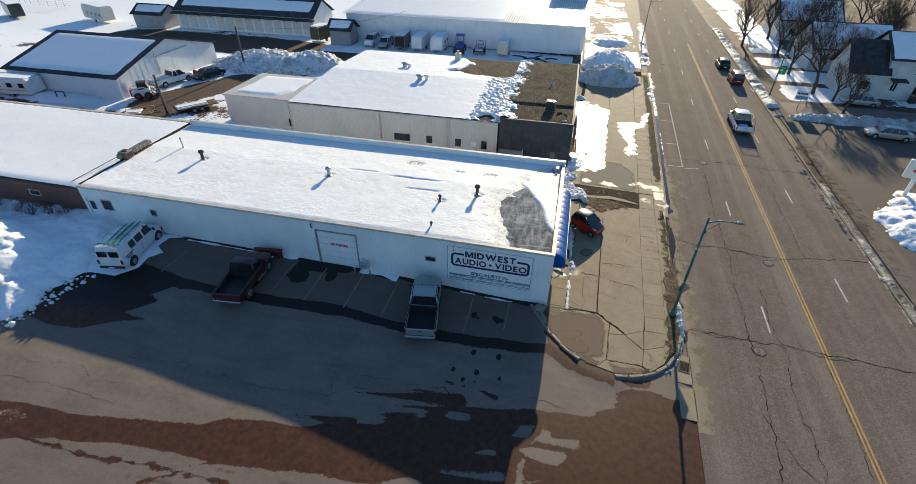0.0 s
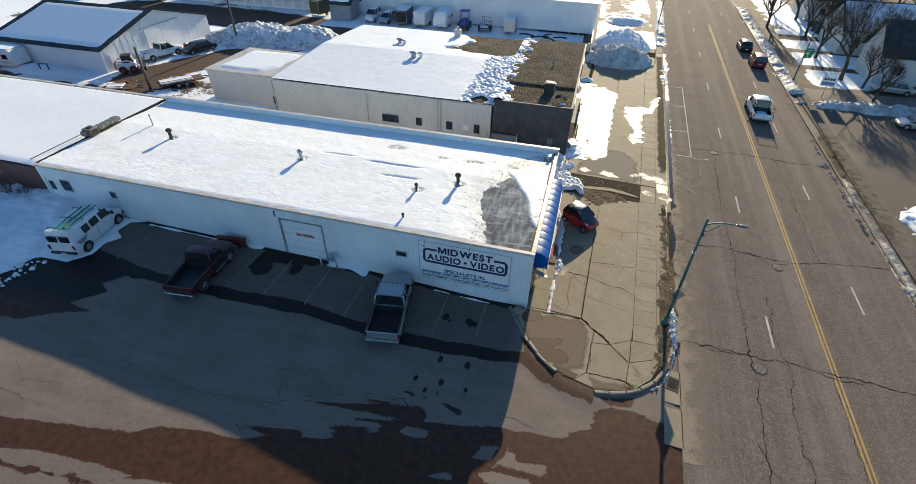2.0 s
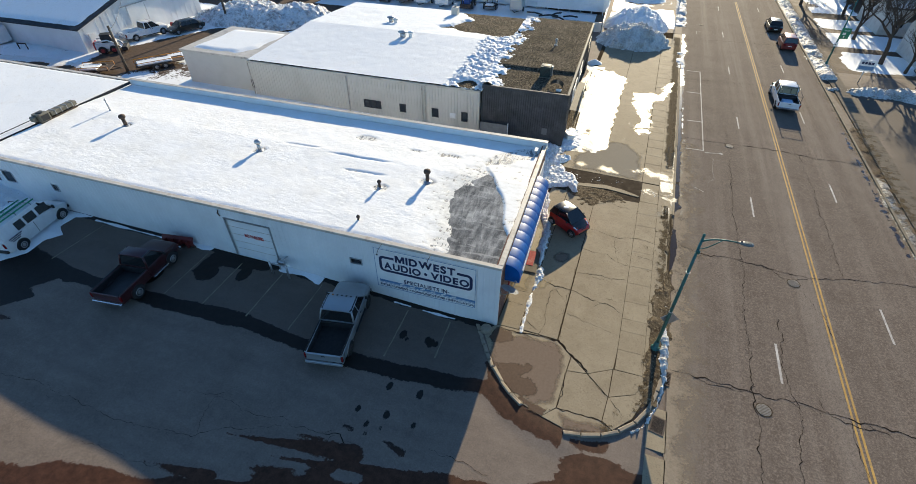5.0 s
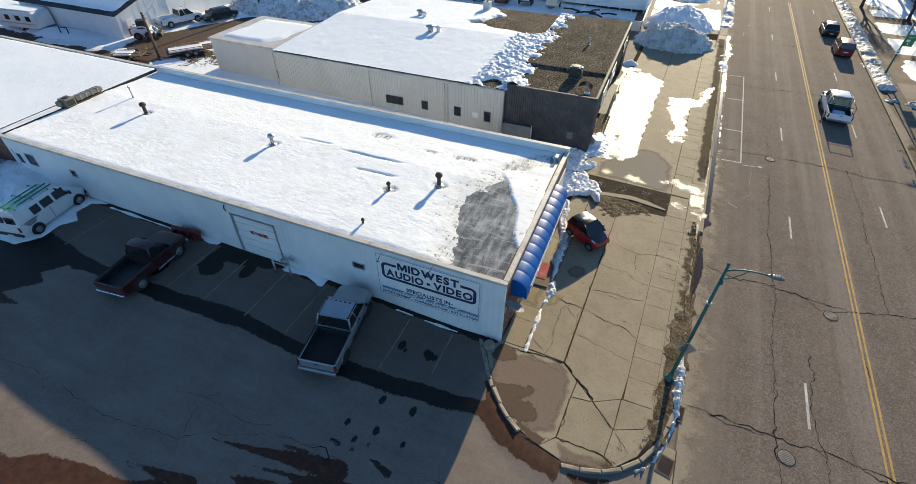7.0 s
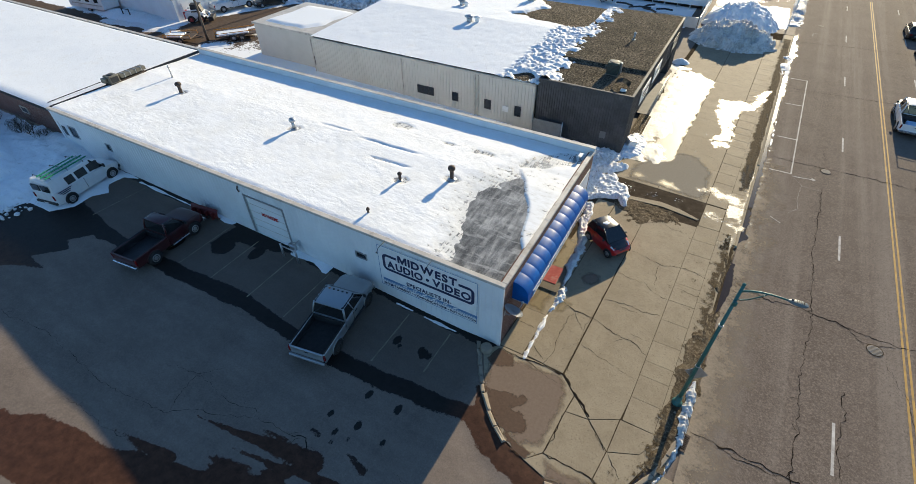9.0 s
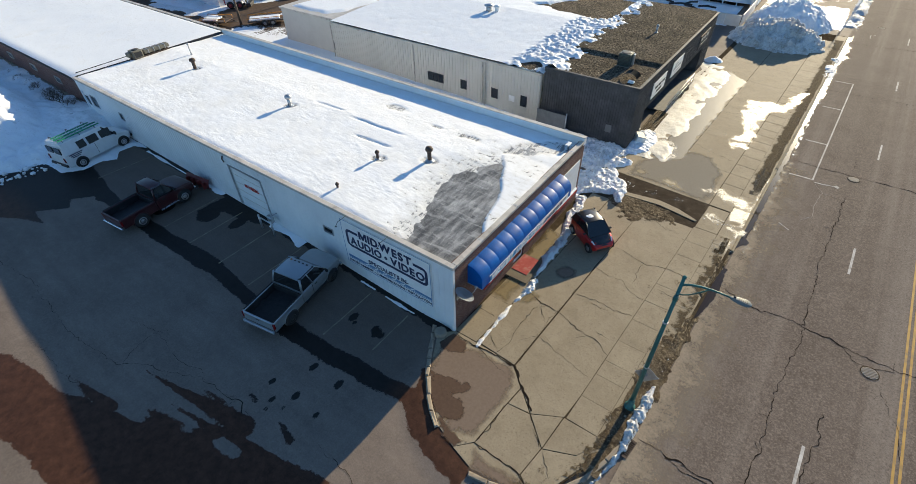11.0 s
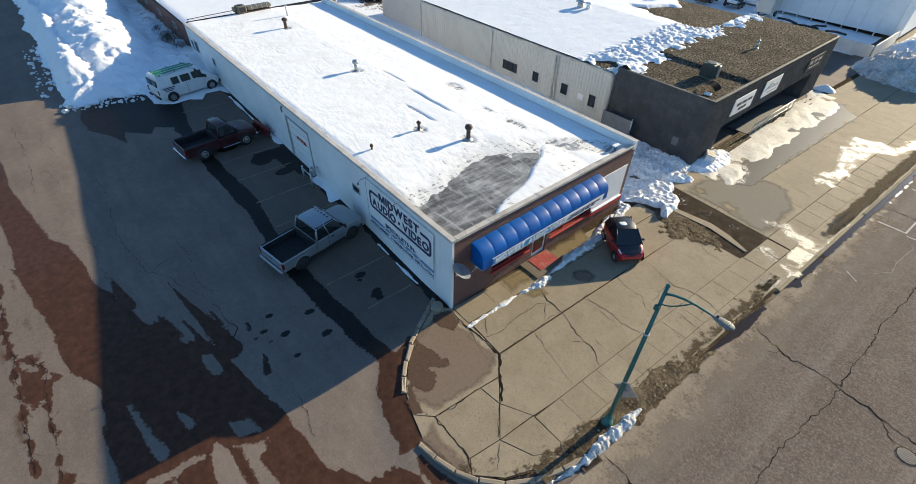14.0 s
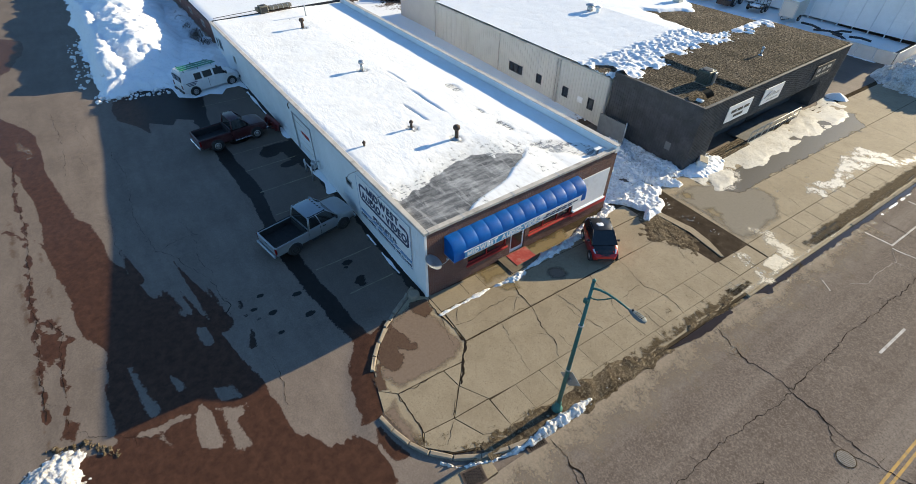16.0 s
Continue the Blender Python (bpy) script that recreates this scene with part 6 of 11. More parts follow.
grime("puddle", 9.17, 9.6, 15, 42, lambda u, y: 0.6 - np.abs(u - 9.31) * 3.4 + 0 * y, 140, MELT_WATER, "narrow dark stream of melt water in the gutter", 0.07, 0.013)
grime("puddle", 9.17, 9.9, 40, 60, lambda u, y: 0.5 - np.abs(u - 9.3) * (3.0 - 1.4 * smooth(24, 40, y)), 138, SHEEN, "narrow stream of melt water in the gutter", 0.07, 0.014)
crumbs_ = bmesh.new()
rnd = random.Random(79)
for k in range(70):
    a_ = rnd.random()
    if k < 45:
        cx_, cy_, cz_ = 1.8 + 4.6 * a_ * a_, 17.2 - 0.08 * a_ + rnd.gauss(0, 0.25), PAVE
    else:
        cx_, cy_, cz_ = 7.4 + 2.3 * a_, 16.75 - 0.75 * a_ + rnd.gauss(0, 0.22), PAVE
    r_ = rnd.choice((0.012, 0.018, 0.025, 0.035)) * rnd.uniform(0.7, 1.2)
    ball = bmesh.ops.create_icosphere(crumbs_, subdivisions=1, radius=1.0, matrix=Matrix.Translation((cx_, cy_, cz_ + r_ * 0.2)) @ Matrix.Diagonal((r_ * rnd.uniform(0.8, 2.2), r_ * rnd.uniform(0.7, 1.3), r_ * 0.5, 1)))
    for q in ball["verts"]:
        q.co += Vector((rnd.uniform(-1, 1), rnd.uniform(-1, 1), rnd.uniform(-1, 1))) * r_ * 0.2
solo("snow_crumbs", crumbs_, CRUSTY, "crumbs of old snow strewn over the crossing", "snow", kind="stuff")
for i, (w_, pts) in enumerate(((0.12, [(12.62, 24.72), (13.3, 24.8), (13.9, 24.85)]), (0.3, [(13.85, 24.95), (14.1, 24.8)]), (0.05, [(12.7, 24.6), (13.27, 23.55), (13.03, 21.84), (13.05, 20.33), (12.51, 19.5)]), (0.035, [(13.27, 23.55), (14.66, 23.44)]), (0.12, [(11.5, 18.5), (12.1, 18.05)]), (0.1, [(10.9, 47), (12.2, 47.4)]), (0.1, [(14.0, 61), (14.0, 62.4), (14.6, 62.4)]))):
    bm = ribbon(pts, w_, w_ * 0.6, seed=150 + i, step=0.3, jitter=0.04)
    for v in bm.verts:
        v.co.z = road_z(v.co.x - STREET * v.co.y) + 0.012
    solo("survey_mark", bm, FADED_SPRAY if w_ < 0.1 else WHITE_PAINT, "white sprayed survey mark on the street", "road marking", "survey marks", kind="structure")


ICE_FILM = film_material("old ice and salt", (0.37, 0.33, 0.255), (0.6, 0.55, 0.45), 0.6, 0.7, 0.5, 0.3, 0.35, 0.2)
CRUST_FILM = film_material("melting snow film", (0.42, 0.38, 0.31), (0.62, 0.58, 0.5), 0.6, 0.8, 0.38, 0.45, 0.3, 0.2)
film("salt_crust", 7.2, 10.2, 15.2, 17.4, lambda x, y: 0.4 - np.abs(inside(x, y, [(7.4, 16.5), (7.65, 16.9), (10.0, 16.3), (9.8, 15.7)]) - 0.1) * 2.2, 401, ICE_FILM, "white salt and ice shreds on the kerb crossing", "salt")
film("salt_crust", 8.5, 10.0, 16.4, 18.9, lambda x, y: np.minimum(0.5, 3.0 * inside(x, y, [(8.9, 16.8), (8.85, 18.5), (9.7, 18.4), (9.8, 17.0)])) + 0.15, 402, ICE_FILM, "pale slab of old ice on the kerb crossing", "salt")
film("salt_crust", 5.8, 10.0, 18.2, 20.8, lambda x, y: np.minimum(0.25, inside(x, y, [(6.2, 19.3), (7.5, 20.2), (9.5, 19.5), (9.6, 18.6), (8.6, 18.7), (7.6, 19.2)])) - 0.02 + 0.25 * smooth(7.5, 9.0, x), 403, ICE_FILM, "streaks of white slush drying on the pavement", "salt")
film("salt_crust", 7.6, 9.9, 12.6, 15.6, lambda x, y: np.minimum(0.2, inside(x, y, [(8.5, 13.8), (8.8, 14.6), (9.6, 15.2), (9.65, 13.8), (9.3, 13.2)])) + 0.06, 404, ICE_FILM, "white salt shreds on the pavement edge", "salt")
film("salt_crust", 8.9, 10.8, 13.5, 38.0, lambda x, y: 0.3 - np.abs(x - STREET * y - 8.95) * 1.6 - 0.5 * smooth(15, 13.5, y) - 0.6 * smooth(23, 28, y) - 2.0 * smooth(9.03, 9.1, x - STREET * y), 405, ICE_FILM, "white salt and ice along the lowered kerb", "salt")
grime("salt_crust", 9.3, 10.6, 12.5, 38, lambda u, y: 0.15 - (u - 9.45) * 0.9 - 2.0 * smooth(9.52, 9.42, u) - 0.5 * smooth(15.0, 12.5, y) - 0.35 * smooth(24, 34, y), 139, SALT, "pale salt and slush dried along the gutter", 0.1, 0.008)
film("dirt_film", 6.6, 9.4, 3.0, 15.0, lambda x, y: -0.36 + 0.66 * smooth(8.0, 8.8, x - STREET * (y - 4)) - 0.03 * np.abs(y - 10) - 2.0 * smooth(8.75, 8.85, x - STREET * y), 404, DIRT_FILM, "crumbs of dirt scattered over the pavement edge", "dirt")
film("dirt_film", 6.6, 11.8, 20.5, 58.0, lambda x, y: -0.5 + 1.15 * smooth(7.9, 8.5, x - STREET * y) - 2.0 * smooth(8.9, 9.05, x - STREET * y) - 0.6 * smooth(22.5, 20.8, y), 405, DIRT_FILM, "crumbs of dirt scattered over the pavement edge", "dirt")
film("snow_crust", 5.6, 10.8, 25.6, 41.0, lambda x, y: np.minimum(0.3, 1.2 * inside(x, y, [(6.1, 33.1), (6.2, 36.0), (7.8, 36.6), (9.0, 36.2), (9.7, 40.3), (10.4, 40.4), (9.5, 35.3), (8.3, 34.4), (7.8, 31.4), (8.1, 29.7), (7.9, 26.5), (7.1, 26.4), (6.4, 27.7), (7.2, 29.2), (6.7, 31.7)])) + 0.03, 409, CRUST_FILM, "thin patch of melting snow on the pavement", "snow")
film("snow_crust", 0.6, 4.4, 21.2, 25.5, lambda x, y: np.minimum(0.15, inside(x, y, [(1.5, 23.5), (2.2, 22.2), (3.4, 21.7), (3.9, 22.4), (3.2, 24.6), (2.4, 25)])) + 0.02, 403, CRUST_FILM, "shreds of melting snow on the wet concrete", "snow")
film("dirt_film", 6.0, 8.4, -4.6, 0.4, lambda x, y: 0.05 - 0.75 * np.abs(line_dist(x, y, [(6.4, -4.4), (7.4, -3.5), (8.0, -2.4), (8.2, -0.8), (8.2, 0.4)])), 406, DIRT_FILM, "dark mud washed over the corner slabs", "dirt")
film("frost_trace", 4.4, 8.6, 22.5, 34.0, lambda x, y: 0.03 - np.minimum.reduce([line_dist(x, y, [(5.6, 23.0), (5.9, 27.5)]), line_dist(x, y, [(6.0, 28), (6.4, 33.5)]), line_dist(x, y, [(4.9, 26.0), (7.6, 27.4)])]) * 3.0, 408, SALT, "thin dried salt traces on the pavement", "salt")
film("dirt_film", 25.0, 29.0, 12.0, 38.0, lambda x, y: 0.12 - 0.3 * np.abs(x - STREET * y - 25.3) - 0.4 * smooth(16, 12, y) - 0.5 * smooth(33, 38, y), 402, DIRT_FILM, "brown mud smeared over the far pavement", "dirt", 0.083)
# far pavement across the street
far_walk = bmesh.new()
for i in range(36):
    y0 = -20 + i * 3.3
    add_prism(far_walk, [st(25.2, y0), st(26.6, y0), st(26.6, y0 + 3.27), st(25.2, y0 + 3.27)], -0.05, 0.07 + random.uniform(0, 0.01))
solo("far_pavement", far_walk, FAR_CONCRETE, "concrete pavement across the street", "pavement", kind="structure")

film("salt_crust", -29.8, -25.0, -17.2, -15.6, lambda x, y: np.minimum(0.1, inside(x, y, [(-29.2, -16.8), (-26.4, -16.6), (-25.6, -16.0), (-27.4, -16.0)])) - 0.1, 410, SALT, "pale salt grit dried in the wet trace", "salt", gz(-27.3, -16.4) + 0.03)
snow_patch("snow_patch", -67.5, -54.5, 19.6, 23.6, 0.14, lambda x, y: 0.3 * (0.35 - np.abs(y - 21.6 - 0.1 * (x + 61)) * 0.4 + 0.55 * fbm(x, y, 1.3, 4, 128)), CRUSTY, "broken strip of old snow before the shed")


# ---- buildings ----
def ribbed(bm, x0, x1, z0, z1, pitch=0.3, depth=0.03, rib=0.09, thick=0.25, holes=(), bottom=None):
    """A ribbed steel wall in the plane y=0, facing -y; holes: x0, x1, z0, z1."""
    xs = {x0, x1}
    n = int((x1 - x0) / pitch)
    ribs = []
    for i in range(n):
        c = x0 + (i + 0.5) * pitch
        ribs.append((c - rib / 2, c + rib / 2))
        xs |= {c - rib / 2 - 0.015, c - rib / 2, c + rib / 2, c + rib / 2 + 0.015}
    for h in holes:
        xs |= {h[0], h[1]}
    xs = sorted(x for x in xs if x0 <= x <= x1)
    out = lambda x: -depth if any(a <= x <= b for a, b in ribs) else 0.0
    for a, b in zip(xs[:-1], xs[1:]):
        mid = (a + b) / 2
        spans = [(bottom(mid) if bottom else z0, z1)]
        for h in holes:
            if h[0] < mid < h[1]:
                spans = [s for lo, hi in spans for s in ((lo, min(hi, h[2])), (max(lo, h[3]), hi)) if s[1] - s[0] > 1e-4]
        for lo, hi in spans:
            bm.faces.new([bm.verts.new(p) for p in ((a, out(a), lo), (b, out(b), lo), (b, out(b), hi), (a, out(a), hi))])
    # inner face and reveals
    for h in holes:
        for q in (((h[0], h[2]), (h[1], h[2])), ((h[1], h[2]), (h[1], h[3])), ((h[1], h[3]), (h[0], h[3])), ((h[0], h[3]), (h[0], h[2]))):
            (xa, za), (xb, zb) = q
            bm.faces.new([bm.verts.new(p) for p in ((xa, -depth, za), (xa, thick, za), (xb, thick, zb), (xb, -depth, zb))])


def placed(bm, m):
    bmesh.ops.transform(bm, matrix=m, verts=bm.verts)
    return bm


def window(parent, m, w, h, name="window", bars=0, frame_mat=None, glass=None):
    """A window in the plane y=0 facing -y, its lower left corner at the pose."""
    fm = frame_mat or COPING
    bm = bmesh.new()
    t = 0.06
    add_box(bm, 0, w, -0.05, 0.06, 0, t)
    add_box(bm, 0, w, -0.05, 0.06, h - t, h)
    add_box(bm, 0, t, -0.047, 0.057, t, h - t)
    add_box(bm, w - t, w, -0.047, 0.057, t, h - t)
    for i in range(bars):
        c = w * (i + 1) / (bars + 1)
        add_box(bm, c - 0.025, c + 0.025, -0.044, 0.05, t, h - t)
    win = part(name, placed(bm, m), fm, parent)
    for i in range(bars + 1):
        a, b = w * i / (bars + 1) + 0.04, w * (i + 1) / (bars + 1) - 0.04
        part("pane", placed(box(a, b, 0.0, 0.02, t - 0.02, h - t + 0.02), m), glass or GLASS, win)
    return win


# the long white shop building
W, D, H = 37.5, 13.62, 4.46
shop = thing("shop_building", pose(0, 0, 0), "long low shop, white steel siding, brick front, snowy flat roof", "building")
S_HOLES = ((-17.05, -13.95, 0.72, 3.6), (-8.78, -8.02, 2.35, 2.78), (-37.2, -36.3, 1.0, 3.45), (-35.75, -34.75, 2.5, 3.45), (-31.25, -30.7, 2.62, 3.2))
bm = bmesh.new()
ribbed(bm, -W, 0.0, -0.2, H - 0.12, 0.32, 0.014, 0.06, holes=S_HOLES)
part("side_wall", bm, SIDING_WHITE, shop, "white ribbed steel siding")
part("corner_trim", box(-0.14, 0.03, -0.045, 0.1, -0.1, H - 0.1, 0.008), SIDING_WHITE, shop)
part("back_wall", box(-W, -0.302, D - 0.25, D, -0.2, H - 0.1), SIDING_WHITE, shop)
part("end_wall", box(-W, -W + 0.2, 0.3, D - 0.3, 0.2, H - 0.35), BRICK, shop)
# brick front with openings for door and windows
FRONT_HOLES = ((2.6, 5.3, 0.95, 2.3), (5.6, 6.7, 0.12, 2.3), (7.0, 10.4, 0.95, 2.3))
ys = sorted({0.02, D} | {v for h in FRONT_HOLES for v in h[:2]})
for a, b in zip(ys[:-1], ys[1:]):
    spans = [(-0.1, H - 0.1)]
    for h in FRONT_HOLES:
        if h[0] <= a and b <= h[1]:
            spans = [(-0.1, h[2]), (h[2 + 1], H - 0.1)]
    for lo, hi in spans:
        part("front_wall", box(-0.3, 0.0, a, b, lo, hi), BRICK, shop, "dark red-brown brick shop front")
# shop front fittings
for h, bars in ((FRONT_HOLES[0], 1), (FRONT_HOLES[2], 2)):
    win = window(shop, Matrix.Translation((-0.1, h[0], h[2])) @ pose(0, 0, 0, 0, 0, 90), h[1] - h[0], h[3] - h[2], "shop_window", bars, SIGN_RED)
    part("sill", box(-0.05, 0.09, h[0] - 0.08, h[1] + 0.08, h[2] - 0.1, h[2] - 0.005, 0.01), SIGN_RED, shop)
door = part("shop_door", box(-0.14, -0.09, 5.62, 6.68, 0.12, 2.28), WHITE, shop, "white framed glass shop door")
part("pane", box(-0.085, -0.07, 5.76, 6.54, 0.4, 2.12), GLASS, door)
part("door_handle", tube([(-0.07, 6.45, 1.0), (0.0, 6.45, 1.02), (0.0, 6.45, 1.35), (-0.07, 6.45, 1.37)], 0.015, 6), CHROME, door)
part("lower_band", box(0.0, 0.1, 10.4, 13.5, 0.72, 1.02, 0.01), SIGN_RED, shop, "red painted sill under the white board")
part("sill_snow", box(0.0, 0.16, 10.45, 13.3, 1.02, 1.16, 0.05), SNOW, shop, "snow lying on the red sill")
part("white_panel", box(0.0, 0.045, 10.45, 13.25, 1.08, 3.25, 0.008), WHITE, shop, "blank white board over a bricked window")
# roof, parapet and edge metal
bm = bmesh.new()
add_box(bm, -W + 0.15, -0.15, 0.15, 8.0, H - 0.75, H - 0.16)
for v in add_box(bm, -W + 0.15, -0.15, 8.0, D - 0.15, H - 0.75, H - 0.16):
    v.co.z -= 0.26 if v.co.y > 9 and v.co.z > H - 0.5 else 0  # falls to the back gutter
part("roof", bm, MEMBRANE, shop, "grey roof membrane under the snow")
part("roof_edge", box(-W - 0.02, 0.06, -0.07, 0.2, H - 0.16, H, 0.012), COPING, shop, "tan metal roof edge")
part("roof_edge", box(-0.2, 0.075, 0.202, D - 0.302, H - 0.14, H + 0.01, 0.012), COPING, shop, "tan metal roof edge")
part("parapet", box(-W, 0.05, D - 0.28, D + 0.01, H - 0.3, H + 0.19), SIDING_WHITE, shop, "raised parapet at the back")
part("roof_edge", box(-W, 0.08, D - 0.31, D + 0.03, H + 0.192, H + 0.225, 0.008), COPING, shop, "tan metal parapet cap")
part("roof_edge", box(-W - 0.02, -W + 0.05, 0.202, D - 0.302, H - 0.2, H + 0.02, 0.01), SHINGLE, shop, "dark joint flashing")
for i in range(4):
    part("coping_joint", box(-0.21, 0.08, 3.2 * i + 2.2, 3.2 * i + 2.24, H - 0.15, H + 0.016), GALVANISED, shop)
# side doors and windows
sd = part("overhead_door", box(-17.0, -14.0, 0.06, 0.12, 0.74, 3.57), SIDING_WHITE, shop, "closed pale overhead door")
for i in range(1, 5):
    part("panel_joint", box(-17.0, -14.0, 0.05, 0.07, 0.74 + i * 0.566 - 0.012, 0.74 + i * 0.566 + 0.012), COPING, sd)
for a, b, c, d in ((-17.12, -17.04, 0.7, 3.68), (-13.96, -13.88, 0.7, 3.68), (-17.04, -13.96, 3.58, 3.68)):
    part("door_frame", box(a, b, -0.05, 0.02, c, d), GALVANISED, sd)
part("gutter_pipe", tube([(-17.25, -0.06, 4.2), (-17.3, -0.12, 4.0), (-17.22, -0.1, 3.8)], 0.04, 6), RUST, shop)
window(shop, Matrix.Translation((-8.78, 0, 2.35)), 0.76, 0.43, bars=0, frame_mat=GALVANISED)
window(shop, Matrix.Translation((-35.75, 0, 2.5)), 1.0, 0.95, bars=0, frame_mat=GALVANISED)
window(shop, Matrix.Translation((-31.25, 0, 2.62)), 0.55, 0.58, bars=0, frame_mat=GALVANISED)
ed = part("side_door", box(-37.18, -36.32, 0.05, 0.1, 1.0, 3.43), SIDING_WHITE, shop, "grey steel side door")
part("pane", box(-37.0, -36.55, 0.03, 0.048, 2.35, 3.1), GLASS, ed)


FRONT_SNOW = [(-0.1, 2.3), (-0.75, 3.4), (-1.1, 4.6), (-1.2, 5.3), (-1.55, 6.3), (-2.2, 7.3), (-2.7, 8.4), (-3.6, 9.6), (-2.4, 10.3), (-1.4, 10.9), (-0.5, 11.6), (-0.1, 11.7)]


def snow_depth(x, y):
    """How thick the snow lies on the shop roof; below nought it has gone."""
    bare = inside(x, y, [(-2.0, 0.0), (-2.5, 1.4), (-2.9, 2.7), (-3.4, 4.2), (-3.7, 5.6), (-3.6, 6.7), (-3.0, 8.3), (-1.5, 8.3), (0.3, 6.0), (0.3, -0.2)])
    t = 0.16 + 0.03 * fbm(x, y, 3, 4, 201) + 0.012 * fbm(x, y, 0.5, 4, 202)
    t = t - 0.17 * smooth(-3.4, 0.5, bare + 0.35 * fbm(x, y, 1.1, 4, 203)) - 0.05 * smooth(0.0, 0.6, bare)
    for px, py, ln in ((-11.8, 7.75, 2.7), (-10.7, 6.15, 1.7), (-16.5, 8.0, 1.6)):
        t = t - 0.06 * smooth(0.15, 0.02, np.abs(y - py - 0.02 * (x - px) + 0.1 * fbm(x, y * 0, 1.2, 3, 206))) * smooth(ln, ln * 0.6, np.abs(x - px))
    # a smooth drift still lies along the front edge
    drift = inside(x, y, FRONT_SNOW) + 0.06 * fbm(x, y, 0.7, 3, 207)
    return np.maximum(t, 0.13 * smooth(-0.06, 0.2, drift) - 0.03)


def melt(x, y):
    """Small places where the crust has thawed away: round the vents, at the gutter, in a broken trail."""
    spot = inside(x, y, [(-3.2, 10.2), (-2.6, 11.7), (-1.3, 12.6), (-0.3, 12.9), (-0.3, 12.1), (-1.4, 11.0), (-2.3, 10.4)]) + 0.2 * fbm(x, y, 0.8, 4, 204)
    p = smooth(-0.6, 0.2, spot)
    trail = line_dist(x, y, [(-8.9, 9.9), (-8.0, 10.1), (-6.6, 9.9), (-5.6, 10.1), (-3.2, 10.5)])
    p = np.maximum(p, 0.95 * smooth(0.45, 0.0, trail) * smooth(-0.1, 0.35, fbm(x, y, 0.5, 4, 208)))
    for px, py, rx, ry in ((-12.7, 10.6, 0.75, 0.4), (-6.4, 6.4, 0.42, 0.36), (-8.95, 4.8, 0.42, 0.34), (-18.95, 6.5, 0.42, 0.36), (-30.9, 6.55, 0.4, 0.36), (-8.6, 9.95, 0.5, 0.16)):
        p = np.maximum(p, smooth(1.35, 0.75, np.hypot((x - px) / rx, (y - py) / ry) + 0.5 * fbm(x, y, 0.4, 4, 205)))
    return p


def snow_thickness(x, y):
    return snow_depth(x, y) - 0.2 * melt(x, y)


def shop_snow(x, y):
    return H - 0.18 + np.maximum(snow_depth(x, y) - 0.045 * melt(x, y), -0.03) - 0.05 * smooth(0.5, 0.15, y) - 0.26 * np.clip((y - 8.0) / (D - 8.15), 0, 1)


me = grid_mesh("roof_snow", np.concatenate([np.arange(-W + 0.16, -9.0, 0.13), np.arange(-9.0, -0.22, 0.08), [-0.22]]), spaced((0.22, D - 0.32, 0.1)), shop_snow, attrs={"thick": snow_thickness, "calm": lambda x, y: smooth(0.0, 0.5, inside(x, y, FRONT_SNOW))})
roof_snow = new("roof_snow", me)
me.materials.append(THAW_SNOW)
tagged(roof_snow, "white wind-smoothed snow on the shop roof, melted near the front", "snow", kind="stuff")

# the brick building joined on behind
brick_b = thing("brick_building", pose(0, 0, 0), "low red brick building with snow-covered roof", "building")
part("wall", box(-80, -W - 0.05, 0.25, 14.2, 0.4, 3.95), BRICK, brick_b)
part("wall_base", box(-80, -W - 0.05, 0.12, 0.248, 0.4, 1.9), KERB, brick_b, "rough concrete base of the wall")
part("roof_edge", box(-80.1, -W - 0.07, 0.1, 14.3, 3.95, 4.12, 0.02), SHINGLE, brick_b)
for x in (-43.2, -48.5, -54.0, -60.0):
    window(brick_b, Matrix.Translation((x, 0.22, 2.7)), 1.1, 0.55, bars=0, frame_mat=COPING)
part("parapet", box(-80.1, -W - 0.07, 14.0, 14.35, 4.12, 4.22, 0.02), COPING, brick_b)
me = grid_mesh("roof_snow", spaced((-80, -W - 1.0, 0.3), (-W - 1.0, -W - 0.12, 0.08)), spaced((0.12, 13.0, 0.3), (13.0, 13.95, 0.1)), lambda x, y: 4.1 + (0.18 + 0.04 * fbm(x, y, 3, 5, 211) + 0.12 * smooth(1, 12, y)) * smooth(-W - 0.12, -W - 0.6, x) * smooth(13.95, 13.3, y) + 0.025 - 0.1 * smooth(0.6, 0.1, y))
ob = new("roof_snow", me)
me.materials.append(ROOF_SNOW)
tagged(ob, "thick white snow on the brick building's roof", "snow", kind="stuff")

# the beige steel building
BY = 21.3
beige = thing("beige_building", pose(0, 0, 0), "beige steel-sided building with snow on a low roof", "building")
bm = bmesh.new()
B_HOLES = ((-18.65, -16.85, 1.35, 2.15), (-14.95, -14.3, 1.38, 2.2), (-11.72, -11.05, 1.36, 2.22), (-8.85, -8.25, 1.32, 2.25))
ribbed(bm, -31.0, -7.2, -0.2, 4.25, 0.3, 0.03, 0.07, holes=B_HOLES)
part("side_wall", placed(bm, Matrix.Translation((0, BY, 0))), SIDING_BEIGE, beige)
part("core", box(-31.0, -7.2, BY + 0.26, 44.5, 0.0, 4.2), SIDING_BEIGE, beige)
